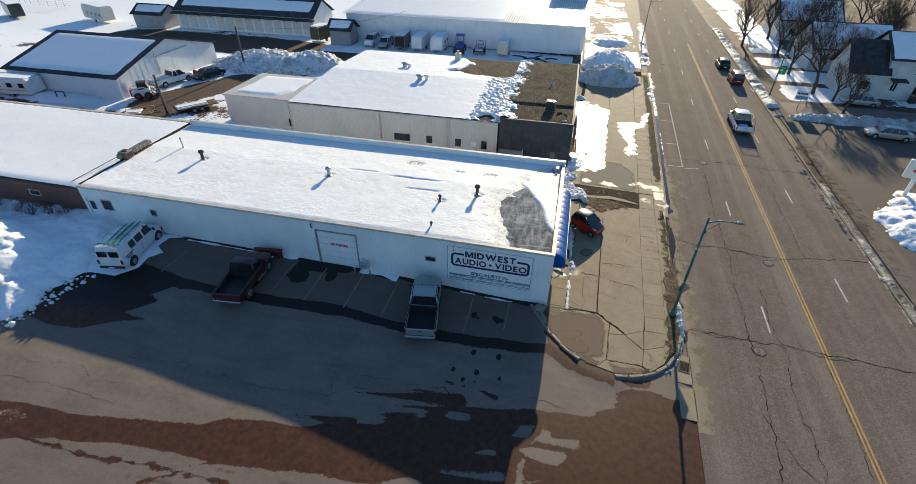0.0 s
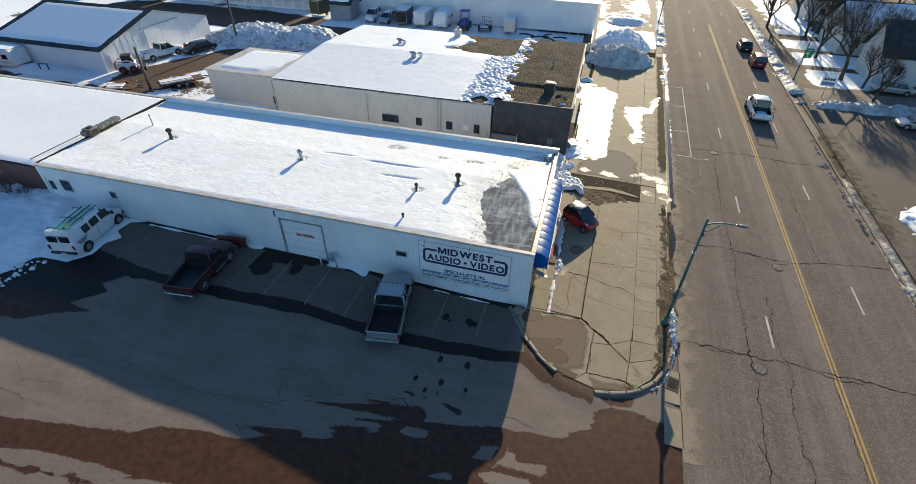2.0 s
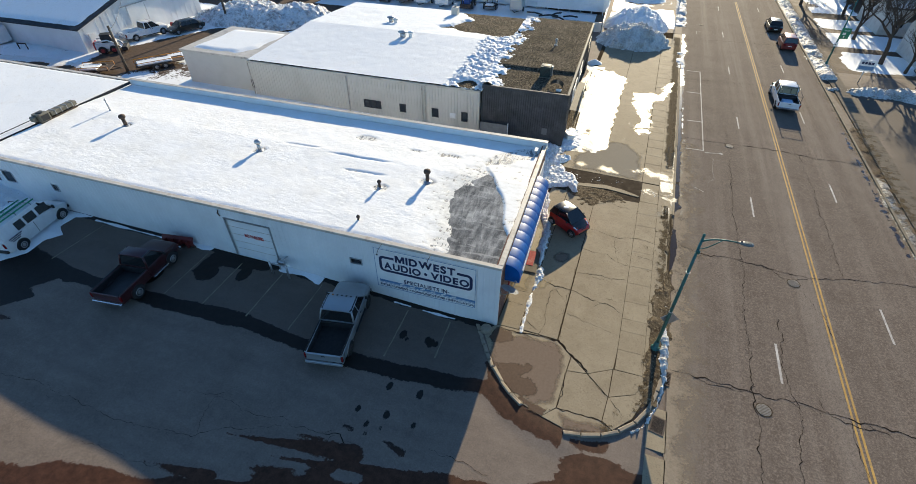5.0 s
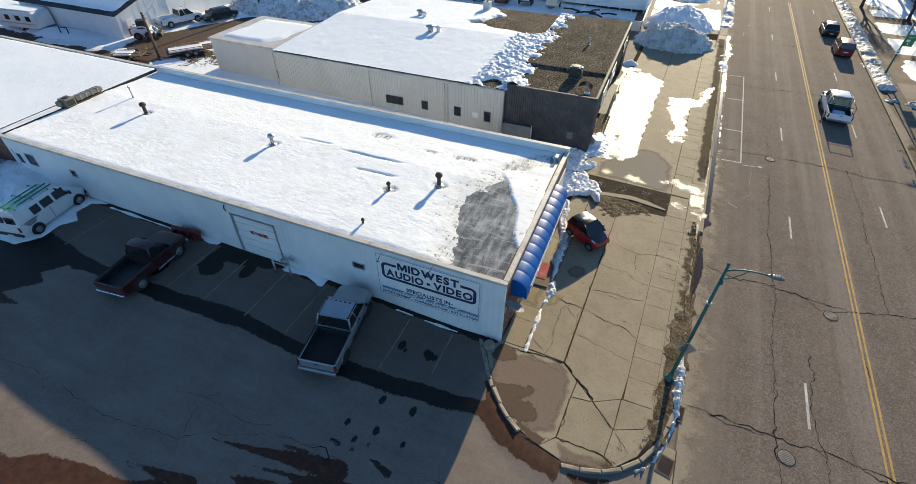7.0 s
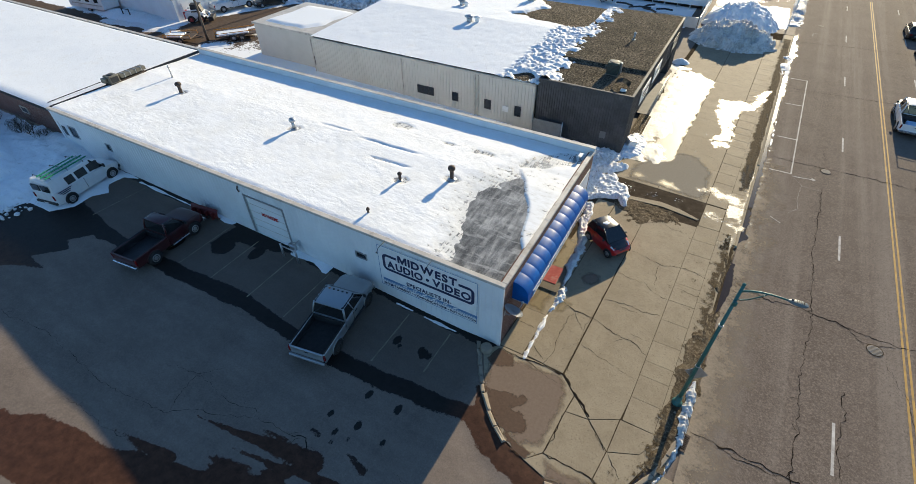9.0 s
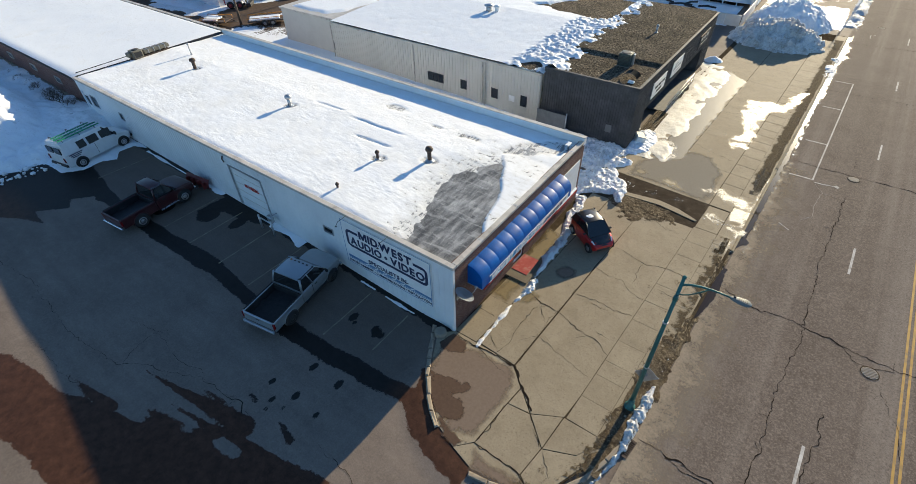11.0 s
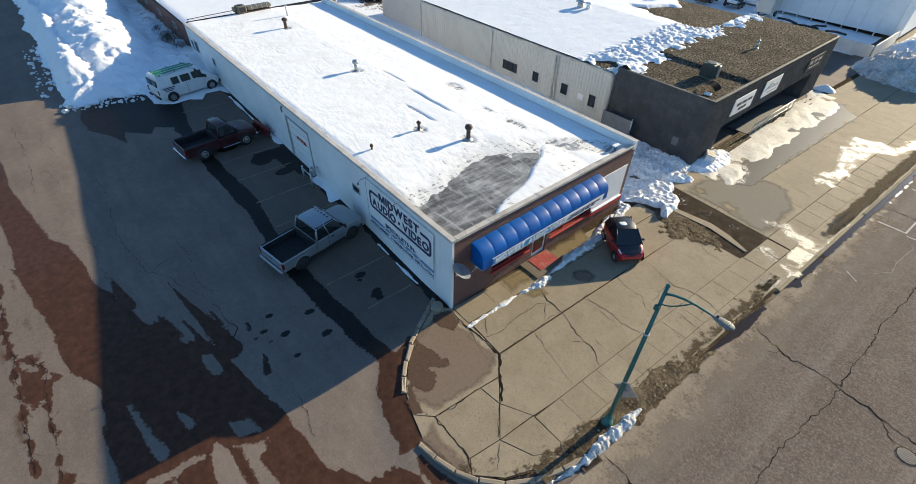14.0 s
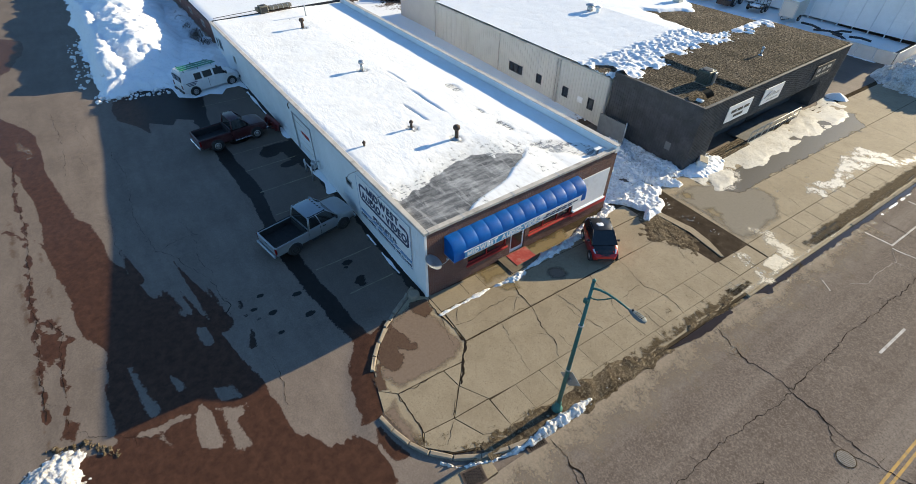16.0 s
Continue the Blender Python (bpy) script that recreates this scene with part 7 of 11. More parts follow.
part("eaves_trim", box(-31.1, -7.1, BY - 0.12, BY + 0.1, 4.25, 4.42, 0.015), COPING, beige)
window(beige, Matrix.Translation((-18.65, BY, 1.35)), 1.8, 0.8, bars=2, frame_mat=BLACK)
for x0, x1, z0, z1 in B_HOLES[1:]:
    window(beige, Matrix.Translation((x0, BY, z0)), x1 - x0, z1 - z0, frame_mat=BLACK)
part("meter_panel", box(-9.95, -9.4, BY - 0.06, BY - 0.005, 1.5, 2.0, 0.01), WHITE, beige)
for x in (-31.05, -20.2, -12.6, -12.3):
    part("downpipe", tube([(x, BY - 0.1, 0.1), (x, BY - 0.1, 4.2)], 0.05, 6), COPING, beige)


def beige_roof(x, y):
    return 4.3 + 0.55 * (1 - np.abs(y - 33) / 12.0)


def beige_snow(x, y):
    t = 0.22 + 0.035 * fbm(x, y, 3, 4, 221) + 0.014 * fbm(x, y, 0.6, 4, 222)
    bare = inside(x, y, [(-15.8, 36.5), (-13.5, 41.5), (-16.5, 45), (-6, 45), (-6, 37.5), (-9, 35)])
    t = t - 0.5 * smooth(-0.5, 0.6, bare + 1.0 * fbm(x, y, 1.6, 5, 223))
    chunks = inside(x, y, [(-10.4, 21), (-10.4, 28), (-10.0, 36), (-8.6, 43), (-6.5, 43), (-6.5, 21)])
    t = t + smooth(-0.4, 0.6, chunks + 0.6 * fbm(x, y, 1.4, 4, 224)) * (0.16 * (0.3 - np.abs(fbm(x, y, 0.34, 4, 225))) + 0.26 * fbm(x + 0.3 * y, y - 0.3 * x, 0.24, 5, 227) - 0.03)
    hole = 1.2 - np.hypot((x + 8.6) / 0.9, (y - 22.3) / 0.8) + 0.4 * fbm(x, y, 0.7, 4, 226)
    return beige_roof(x, y) + t - 0.55 * smooth(-0.1, 0.4, hole)


bm = bmesh.new()
for ya, yb in ((BY - 0.05, 33), (33, 44.6)):
    bm.faces.new([bm.verts.new((x, y, float(beige_roof(x, y)))) for x, y in ((-31.05, ya), (-7.15, ya), (-7.15, yb), (-31.05, yb))])
part("roof", bm, ROOF_GRAVEL, beige, "dark gravel roof where the snow has melted")
for x in (-31.0, -7.2):
    bm = bmesh.new()
    bm.faces.new([bm.verts.new(p) for p in ((x, BY, 4.2), (x, 44.5, 4.2), (x, 33, 4.86))])
    part("gable", bm, SIDING_BEIGE, beige)
me = grid_mesh("roof_snow", np.concatenate([np.arange(-31.0, -12.0, 0.2), np.arange(-12.0, -6.6, 0.1)]), spaced((BY - 0.02, 44.5, 0.13)), beige_snow, keep=lambda x, y, z: (z > beige_roof(x, y) - 0.12) & (x < -7.0))
ob = new("roof_snow", me)
me.materials.append(ROOF_SNOW)
tagged(ob, "white snow with broken chunks on the beige building's roof", "snow", kind="stuff")

# the small beige box behind it
annex = thing("annex", pose(0, 0, 0), "small flat-roofed beige annex with snow on top", "building")
part("wall", box(-39.6, -31.15, 21.9, 30.0, 0.4, 4.3), SIDING_BEIGE, annex)
part("roof_edge", box(-39.75, -31.06, 21.75, 30.15, 4.3, 4.5, 0.02), COPING, annex)
window(annex, Matrix.Translation((-31.85, 21.89, 1.3)), 0.5, 1.0, frame_mat=COPING)
me = grid_mesh("roof_snow", spaced((-39.6, -31.2, 0.2)), spaced((21.9, 30.0, 0.2)), lambda x, y: 4.46 + 0.22 * np.minimum(inside(x, y, [(-38.9, 22.5), (-33.2, 22.3), (-31.9, 24.5), (-31.8, 29.5), (-38.6, 29.4)]) + 0.3 * fbm(x, y, 2, 3, 231), 0.8))
ob = new("roof_snow", me)
me.materials.append(ROOF_SNOW)
tagged(ob, "rounded white snow on the annex roof", "snow", kind="stuff")

# the dark-sided building with the sunken entrance
DX0, DX1, DY0, DY1, DH = -7.05, 0.4, 21.55, 43.3, 4.85
dark = thing("dark_building", pose(0, 0, 0), "flat-roofed office with charcoal board siding and gravel roof", "building")
bm = bmesh.new()
ribbed(bm, DX0, DX1, -0.1, DH, 0.2, 0.03, 0.05, holes=((-1.55, -0.95, 1.0, 1.75),))
part("side_wall", placed(bm, Matrix.Translation((0, DY0, 0))), SIDING_DARK, dark)
window(dark, Matrix.Translation((-1.55, DY0, 1.0)), 0.6, 0.75, frame_mat=SIDING_DARK, glass=plain_glass("dull pane", (0.2, 0.2, 0.2)))
part("west_wall", box(DX0, DX0 + 0.3, DY0 + 0.27, DY1, 4.0, DH), SIDING_DARK, dark)
part("back_wall", box(DX0, DX1, DY1 - 0.3, DY1, 0, DH), SIDING_DARK, dark)
# front: fascia above, recess below between two solid ends
bm = bmesh.new()
ribbed(bm, DY0, DY1, 2.35, DH, 0.2, 0.03, 0.05)
part("fascia", placed(bm, Matrix.Translation((DX1, 0, 0)) @ pose(0, 0, 0, 0, 0, 90)), SIDING_DARK, dark)
part("fascia_soffit", box(DX1 - 1.6, DX1 - 0.01, 24.2, 40.4, 2.3, 2.36), SIDING_DARK, dark)
for a, b in ((DY0, 24.2), (40.4, DY1)):
    bm = bmesh.new()
    ribbed(bm, a, b, -0.1, 2.35, 0.2, 0.03, 0.05, thick=1.5)
    part("front_wall", placed(bm, Matrix.Translation((DX1, 0, 0)) @ pose(0, 0, 0, 0, 0, 90)), SIDING_DARK, dark)
part("recess_wall", box(DX1 - 1.75, DX1 - 1.55, 24.0, 40.6, 0, 2.36), SIDING_DARK, dark)
for y in (24.2, 40.4):
    part("recess_side", box(DX1 - 1.6, DX1 - 0.02, y - 0.08, y + 0.08, 0, 2.3), SIDING_DARK, dark)
for y, w in ((26.0, 2.2), (29.6, 2.4), (34.6, 2.2), (37.6, 1.8)):
    window(dark, Matrix.Translation((DX1 - 1.56, y, 0.7)) @ pose(0, 0, 0, 0, 0, 90), w, 1.4, bars=1, frame_mat=BLACK)
part("office_door", box(DX1 - 1.56, DX1 - 1.5, 32.6, 33.6, 0.1, 2.2), BLACK, dark)
bm = bmesh.new()
add_box(bm, DX0 + 0.1, DX1 - 0.1, DY0 + 0.1, DY1 - 0.1, DH - 0.5, DH - 0.1)
part("roof", bm, ROOF_GRAVEL, dark, "brown gravel roof")
part("sunken_roof", box(DX0 + 0.3, DX1 - 0.2, DY0 + 0.25, 26.6, DH - 0.1, DH - 0.07), ROOF_GRAVEL, dark)
for q in ((DX0, DX1 + 0.05, DY0 - 0.05, DY0 + 0.15), (DX1 - 0.15, DX1 + 0.06, DY0 + 0.152, DY1), (DX0, DX1 - 0.152, DY1 - 0.15, DY1 + 0.05)):
    part("roof_edge", box(*q, DH - 0.04, DH + 0.05, 0.01), SIDING_DARK, dark)
me = grid_mesh("roof_gravel", spaced((DX0 + 0.1, DX1 - 0.16, 0.16)), spaced((DY0 + 0.16, DY1 - 0.16, 0.16)), lambda x, y: DH - 0.08 + 0.2 * smooth(26.55, 26.7, y) + 0.025 * fbm(x, y, 0.35, 4, 241) + 0.03 * fbm(x, y, 2, 3, 242))
ob = new("roof_gravel", me)
me.materials.append(ROOF_GRAVEL)
tagged(ob, "coarse brown gravel spread on the office roof", "gravel", kind="stuff")
me = grid_mesh("roof_snow", spaced((DX0 - 0.4, -2.5, 0.1)), spaced((DY0 + 0.2, DY1, 0.1)), lambda x, y: DH - 0.1 + 0.3 * (smooth(-4.7, -7.2, x + 1.5 * fbm(x, y, 1.6, 5, 243) - 0.08 * np.maximum(y - 34, 0)) - 0.35) * 1.3 + 0.22 * fbm(x + 0.3 * y, y - 0.3 * x, 0.36, 5, 244) - 0.0, keep=lambda x, y, z: z > DH - 0.12 + 0.2 * (y > 26.6))
ob = new("roof_snow", me)
me.materials.append(ROOF_SNOW)
tagged(ob, "broken chunks of snow along the roof joint", "snow", kind="stuff")


# ---- far sheds ----
def gable_shed(name, x0, x1, y0, y1, eave, ridge, label, wall, roof, along="x", snow=True, over=0.4, zb=0.9):
    b = thing(name, pose(0, 0, 0), label, "building")
    part("wall", box(x0, x1, y0, y1, zb - 0.4, eave), wall, b)
    bm = bmesh.new()
    if along == "x":
        m = (y0 + y1) / 2
        lines = [((x0 - over, y0 - over), (x1 + over, y0 - over)), ((x0 - over, m), (x1 + over, m)), ((x0 - over, y1 + over), (x1 + over, y1 + over))]
        tri = [((x, y0, eave), (x, y1, eave), (x, m, ridge)) for x in (x0 + 0.001, x1 - 0.001)]
    else:
        m = (x0 + x1) / 2
        lines = [((x0 - over, y0 - over), (x0 - over, y1 + over)), ((m, y0 - over), (m, y1 + over)), ((x1 + over, y0 - over), (x1 + over, y1 + over))]
        tri = [((x0, y, eave), (x1, y, eave), (m, y, ridge)) for y in (y0 + 0.001, y1 - 0.001)]
    zs = (eave + 0.02, ridge + 0.06, eave + 0.02)
    for (a, b_), (c, d), za, zc in ((lines[0], lines[1], zs[0], zs[1]), (lines[2], lines[1], zs[2], zs[1])):
        quad = [(*a, za), (*b_, za), (*d, zc), (*c, zc)]
        top = [bm.verts.new((x, y, z + 0.1)) for x, y, z in quad]
        low = [bm.verts.new((x, y, z)) for x, y, z in quad]
        bm.faces.new(top)
        bm.faces.new(low)
        for i in range(4):
            bm.faces.new((low[i], low[(i + 1) % 4], top[(i + 1) % 4], top[i]))
    bmesh.ops.recalc_face_normals(bm, faces=bm.faces)
    part("roof", bm, roof, b)
    for t in tri:
        gab = bmesh.new()
        gab.faces.new([gab.verts.new(p) for p in t])
        part("gable", gab, wall, b)
    return b


def roof_plane_snow(x0, x1, y0, y1, za, zb, axis, label, margin=0.7, seed=0, thick=0.25, step=0.35):
    """Snow on one slope; za at the low edge of the axis, zb at its high edge."""
    f = (lambda x, y: za + (zb - za) * (y - y0) / (y1 - y0)) if axis == "y" else (lambda x, y: za + (zb - za) * (x - x0) / (x1 - x0))
    edge = lambda x, y: np.minimum.reduce([x - x0, x1 - x, y - y0, y1 - y])
    me = grid_mesh("roof_snow", spaced((x0, x1, step)), spaced((y0, y1, step)), lambda x, y: f(x, y) + 0.13 + thick * np.clip(edge(x, y) - margin + 0.12 * fbm(x, y, 1.2, 4, seed), -0.4, 0.6), keep=lambda x, y, z: z > f(x, y) + 0.02)
    ob = new("roof_snow", me)
    me.materials.append(ROOF_SNOW)
    tagged(ob, label, "snow", kind="stuff")


gable_shed("storage_shed", -76.0, -58.0, 25.2, 45.0, 3.7, 6.5, "big white steel shed with a dark snowy gable roof", SIDING_WHITE, SHINGLE)
COPING_WHITE = surface("pale painted steel", (0.72, 0.73, 0.73), (0.82, 0.825, 0.82), 1.5, 0.5, fine=0.12, relief=0.05)
big_shed = bpy.data.objects["storage_shed"]
for y0, y1 in ((32.6, 35.4), (35.45, 38.2)):
    part("sliding_door", box(-57.99, -57.93, y0, y1, 0.9, 4.6, 0.01), COPING_WHITE, big_shed, "pale steel sliding door leaf")
part("door_track", box(-57.99, -57.88, 31.8, 39.0, 4.62, 4.74, 0.01), GALVANISED, big_shed)
part("side_door", box(-57.99, -57.94, 26.2, 27.15, 0.9, 3.0, 0.01), COPING_WHITE, big_shed, "pale steel side door")
for k in range(20):
    y0 = 25.8 + k * 0.96
    if not (32.3 < y0 < 38.4 or 26.0 < y0 < 27.3):
        part("rib", box(-58.0, -57.985, y0, y0 + 0.06, 0.9, 3.5 + 2.7 * (1 - abs(y0 + 0.03 - 35.1) / 9.9)), SIDING_WHITE, big_shed)
roof_plane_snow(-76.2, -57.8, 24.9, 35.1, 3.7, 6.5, "y", "smooth white snow on the shed roof", 0.55, 301, 0.14)
shed2 = gable_shed("storage_units", -82.0, -51.0, 66.0, 74.5, 3.9, 6.6, "long row of grey storage units with snowy roof", SIDING_WHITE, SHINGLE)
roof_plane_snow(-82.0, -51.0, 65.8, 70.3, 3.9, 6.6, "y", "white snow on the storage row roof", 0.7, 302)
GREY_DOOR = surface("pale grey door", (0.5, 0.5, 0.49), (0.62, 0.62, 0.6), 1.0, 0.5, fine=0.1)
for i in range(14):
    x = -81.3 + i * 2.15
    part("roller_door", box(x, x + 1.75, 65.93, 66.02, 0.8, 3.1, 0.01), GREY_DOOR, shed2)
part("canopy", box(-82.3, -50.6, 64.6, 65.9, 3.45, 3.75, 0.02), SHINGLE, shed2)
for i in range(12):
    part("bracket", box(-81.6 + i * 2.75, -81.5 + i * 2.75, 64.7, 65.95, 3.2, 3.44), GALVANISED, shed2)
hall = gable_shed("warehouse", -44.0, 1.0, 66.3, 100.0, 5.2, 6.6, "long white warehouse with snow-covered shallow roof", SIDING_WHITE, SIDING_WHITE)
roof_plane_snow(-44.2, -13.0, 66.0, 83.1, 5.2, 6.6, "y", "white snow on the warehouse roof", 0.15, 303, 0.2, 0.6)
for i in range(34):
    part("roof_seam", tube([(-13.6 + i * 0.43, 65.8, 5.4), (-13.6 + i * 0.43, 82.9, 6.78)], 0.045, 5), GALVANISED, hall)
for i in range(26):
    part("wall_rib", box(-43.5 + i * 1.75, -43.4 + i * 1.75, 66.2, 66.32, -0.1, 5.1), SIDING_WHITE, hall)
part("roof_block", box(-6.0, 1.0, 84, 92, 6, 8.6), SIDING_WHITE, hall)
wall_low = thing("yard_wall", pose(0, 0, 0), "low grey panel wall closing the snowy yard", "wall")
for i in range(3):
    part("panel", box(-4.6 + i * 1.8, -2.84 + i * 1.8, 57.4, 57.52, 0.0, 1.3, 0.01), GREY_DOOR, wall_low)
for i in range(4):
    part("panel", box(0.85, 0.97, 57.4 + i * 2.1, 59.46 + i * 2.1, 0.0, 1.4, 0.01), GREY_DOOR, wall_low)
gable_shed("garden_shed", -45.5, -41.5, 61.5, 65.0, 3.0, 4.6, "small grey shed with snow on its roof", surface("grey blue board", (0.2, 0.22, 0.24), (0.28, 0.3, 0.32), 0.8, 0.7, fine=0.1), SHINGLE, "x", over=0.5)
roof_plane_snow(-45.8, -41.2, 61.1, 63.2, 3.0, 4.6, "y", "snow on the small shed roof", 0.25, 304, 0.3, 0.25)
gable_shed("garden_shed", -91.0, -84.0, 64.0, 69.0, 3.0, 4.6, "grey open-fronted shed with snowy roof", surface("weathered grey board", (0.24, 0.25, 0.26), (0.34, 0.35, 0.36), 0.8, 0.7, fine=0.1), SHINGLE, "x")
roof_plane_snow(-91.2, -83.8, 63.8, 66.4, 3.0, 4.6, "y", "snow on the open shed roof", 0.3, 305, 0.25, 0.3)


# ---- vehicles: y is ahead, the origin on the ground under the middle ----
def loft(bm, sections, crown=0.0):
    """sections: (y, half profile from the top centre out and down to the bottom centre as (x, z)); mirrored and skinned."""
    rings = []
    for y, half in sections:
        pts = [(x, z) for x, z in half] + [(-x, z) for x, z in reversed(half) if x > 1e-6]
        rings.append([bm.verts.new((x, y, z)) for x, z in pts])
    n = len(rings[0])
    for a, b in zip(rings[:-1], rings[1:]):
        for k in range(n):
            f = bm.faces.new((a[k], a[(k + 1) % n], b[(k + 1) % n], b[k]))
            f.smooth = True
    bm.faces.new(rings[0])
    bm.faces.new(list(reversed(rings[-1])))
    bmesh.ops.recalc_face_normals(bm, faces=bm.faces)
    for e in bm.edges:
        if len(e.link_faces) == 2 and e.calc_face_angle(0) > 0.6:
            e.smooth = False


def shell(stations):
    """stations: (y, bottom, top, half width); a rounded body shell."""
    bm = bmesh.new()
    secs = []
    for y, zb, zt, hw in stations:
        h = zt - zb
        secs.append((y, [(0, zt + 0.02), (hw * 0.6, zt + 0.012), (hw * 0.9, zt - 0.015), (hw * 0.975, zt - 0.08 * min(1, h)), (hw, zt - 0.3 * h), (hw * 0.995, zb + 0.3 * h), (hw * 0.95, zb), (0, zb)]))
    loft(bm, secs)
    return bm


def frustum(y0, y1, hw, z0, ty0, ty1, thw, z1):
    bm = bmesh.new()
    lo = [bm.verts.new(p) for p in ((-hw, y0, z0), (hw, y0, z0), (hw, y1, z0), (-hw, y1, z0))]
    hi = [bm.verts.new(p) for p in ((-thw, ty0, z1), (thw, ty0, z1), (thw, ty1, z1), (-thw, ty1, z1))]
    bm.faces.new(hi)
    bm.faces.new(list(reversed(lo)))
    for i in range(4):
        bm.faces.new((lo[i], lo[(i + 1) % 4], hi[(i + 1) % 4], hi[i]))
    bmesh.ops.bevel(bm, geom=list(bm.edges), offset=0.04, segments=2, profile=0.6, affect="EDGES")
    return bm


def lathe(profile, sides=20):
    """profile: (radius, x); turned about the x axis."""
    bm = bmesh.new()
    rings = [[bm.verts.new((x, r * math.cos(2 * math.pi * k / sides), r * math.sin(2 * math.pi * k / sides))) for k in range(sides)] for r, x in profile]
    for a, b in zip(rings[:-1], rings[1:]):
        for k in range(sides):
            bm.faces.new((a[k], a[(k + 1) % sides], b[(k + 1) % sides], b[k])).smooth = True
    bm.faces.new(rings[0])
    bm.faces.new(list(reversed(rings[-1])))
    bmesh.ops.recalc_face_normals(bm, faces=bm.faces)
    return bm


RIM = surface("alloy rim", (0.3, 0.3, 0.31), (0.5, 0.5, 0.51), 0.2, 0.35, 0.8, fine=0.04)
LAMP_RED = surface("red lamp glass", (0.13, 0.006, 0.006), (0.2, 0.01, 0.01), 0.2, 0.2, fine=0.05, relief=0.02)
LAMP_WHITE = surface("clear lamp glass", (0.55, 0.56, 0.58), (0.75, 0.76, 0.78), 0.2, 0.15, fine=0.05, relief=0.02)


def wheel(v, x, y, r, w=0.24, rim=None):
    s = 1 if x > 0 else -1
    bm = placed(lathe([(r * 0.62, -w / 2), (r * 0.94, -w / 2), (r, -w / 2 + 0.035), (r, w / 2 - 0.035), (r * 0.94, w / 2), (r * 0.62, w / 2)]), Matrix.Translation((x, y, r)))
    t = part("wheel", bm, RUBBER, v)
    bm = placed(lathe([(r * 0.6, -0.03), (r * 0.6, 0.02), (r * 0.5, 0.03), (r * 0.42, 0.005), (r * 0.2, 0.02), (r * 0.13, 0.045), (r * 0.02, 0.045)], 14), Matrix.Translation((x + s * (w / 2 - 0.01), y, r)) @ Matrix.Diagonal((s, 1, 1, 1)))
    part("rim", bm, rim or RIM, t)
    bm = bmesh.new()
    add_prism(bm, [(r * 1.17 * math.cos(radians(a)), r * 1.17 * math.sin(radians(a))) for a in range(-24, 205, 12)], -0.06, 0.0)
    arch = placed(bm, Matrix.Translation((x + s * (min(w / 2, 0.12) - 0.012), y, r * 1.03)) @ Matrix(((0, 0, s, 0), (1, 0, 0, 0), (0, 1, 0, 0), (0, 0, 0, 1))))
    bmesh.ops.recalc_face_normals(arch, faces=arch.faces)
    part("wheel_arch", arch, BLACK, v)


def four_wheels(v, track, yf, yr, r, w=0.24, rim=None):
    for x in (-track / 2, track / 2):
        for y in (yf, yr):
            wheel(v, x, y, r, w, rim)


def side_pair(v, name, fun, material, label=""):
    for s in (-1, 1):
        part(name, fun(s), material, v, label)


def glasshouse(v, paint, y0, y1, hw, z0, ty0, ty1, thw, z1, posts=()):
    part("window_glass", frustum(y0, y1, hw, z0, ty0, ty1, thw, z1), GLASS, v)
    bm = bmesh.new()
    rings = [(ty0 + 0.04, 0.0), (ty0 - 0.03, 0.03), (ty1 + 0.03, 0.03), (ty1 - 0.04, 0.0)]
    loft(bm, [(ty0 - 0.05, [(0, z1 + 0.01), (thw * 0.8, z1), (thw + 0.01, z1 - 0.05), (0, z1 - 0.05)]), (ty0 + 0.15, [(0, z1 + 0.055), (thw * 0.8, z1 + 0.045), (thw + 0.03, z1 - 0.04), (0, z1 - 0.05)]), (ty1 - 0.15, [(0, z1 + 0.055), (thw * 0.8, z1 + 0.045), (thw + 0.03, z1 - 0.04), (0, z1 - 0.05)]), (ty1 + 0.05, [(0, z1 + 0.01), (thw * 0.8, z1), (thw + 0.01, z1 - 0.05), (0, z1 - 0.05)])])
    part("roof_panel", bm, paint, v)
    for s in (-1, 1):
        for ya, yb, t in ((y0, ty0, 0.055), (y1, ty1, 0.035)):
            part("pillar", tube([(s * hw, ya, z0), (s * (thw + 0.005), yb, z1)], t, 6), paint, v)
        for p in posts:
            ya = y0 + (y1 - y0) * p
            yb = ty0 + (ty1 - ty0) * p
            part("pillar", tube([(s * (hw + 0.005), ya, z0), (s * (thw + 0.012), yb, z1)], 0.035, 6), paint, v)


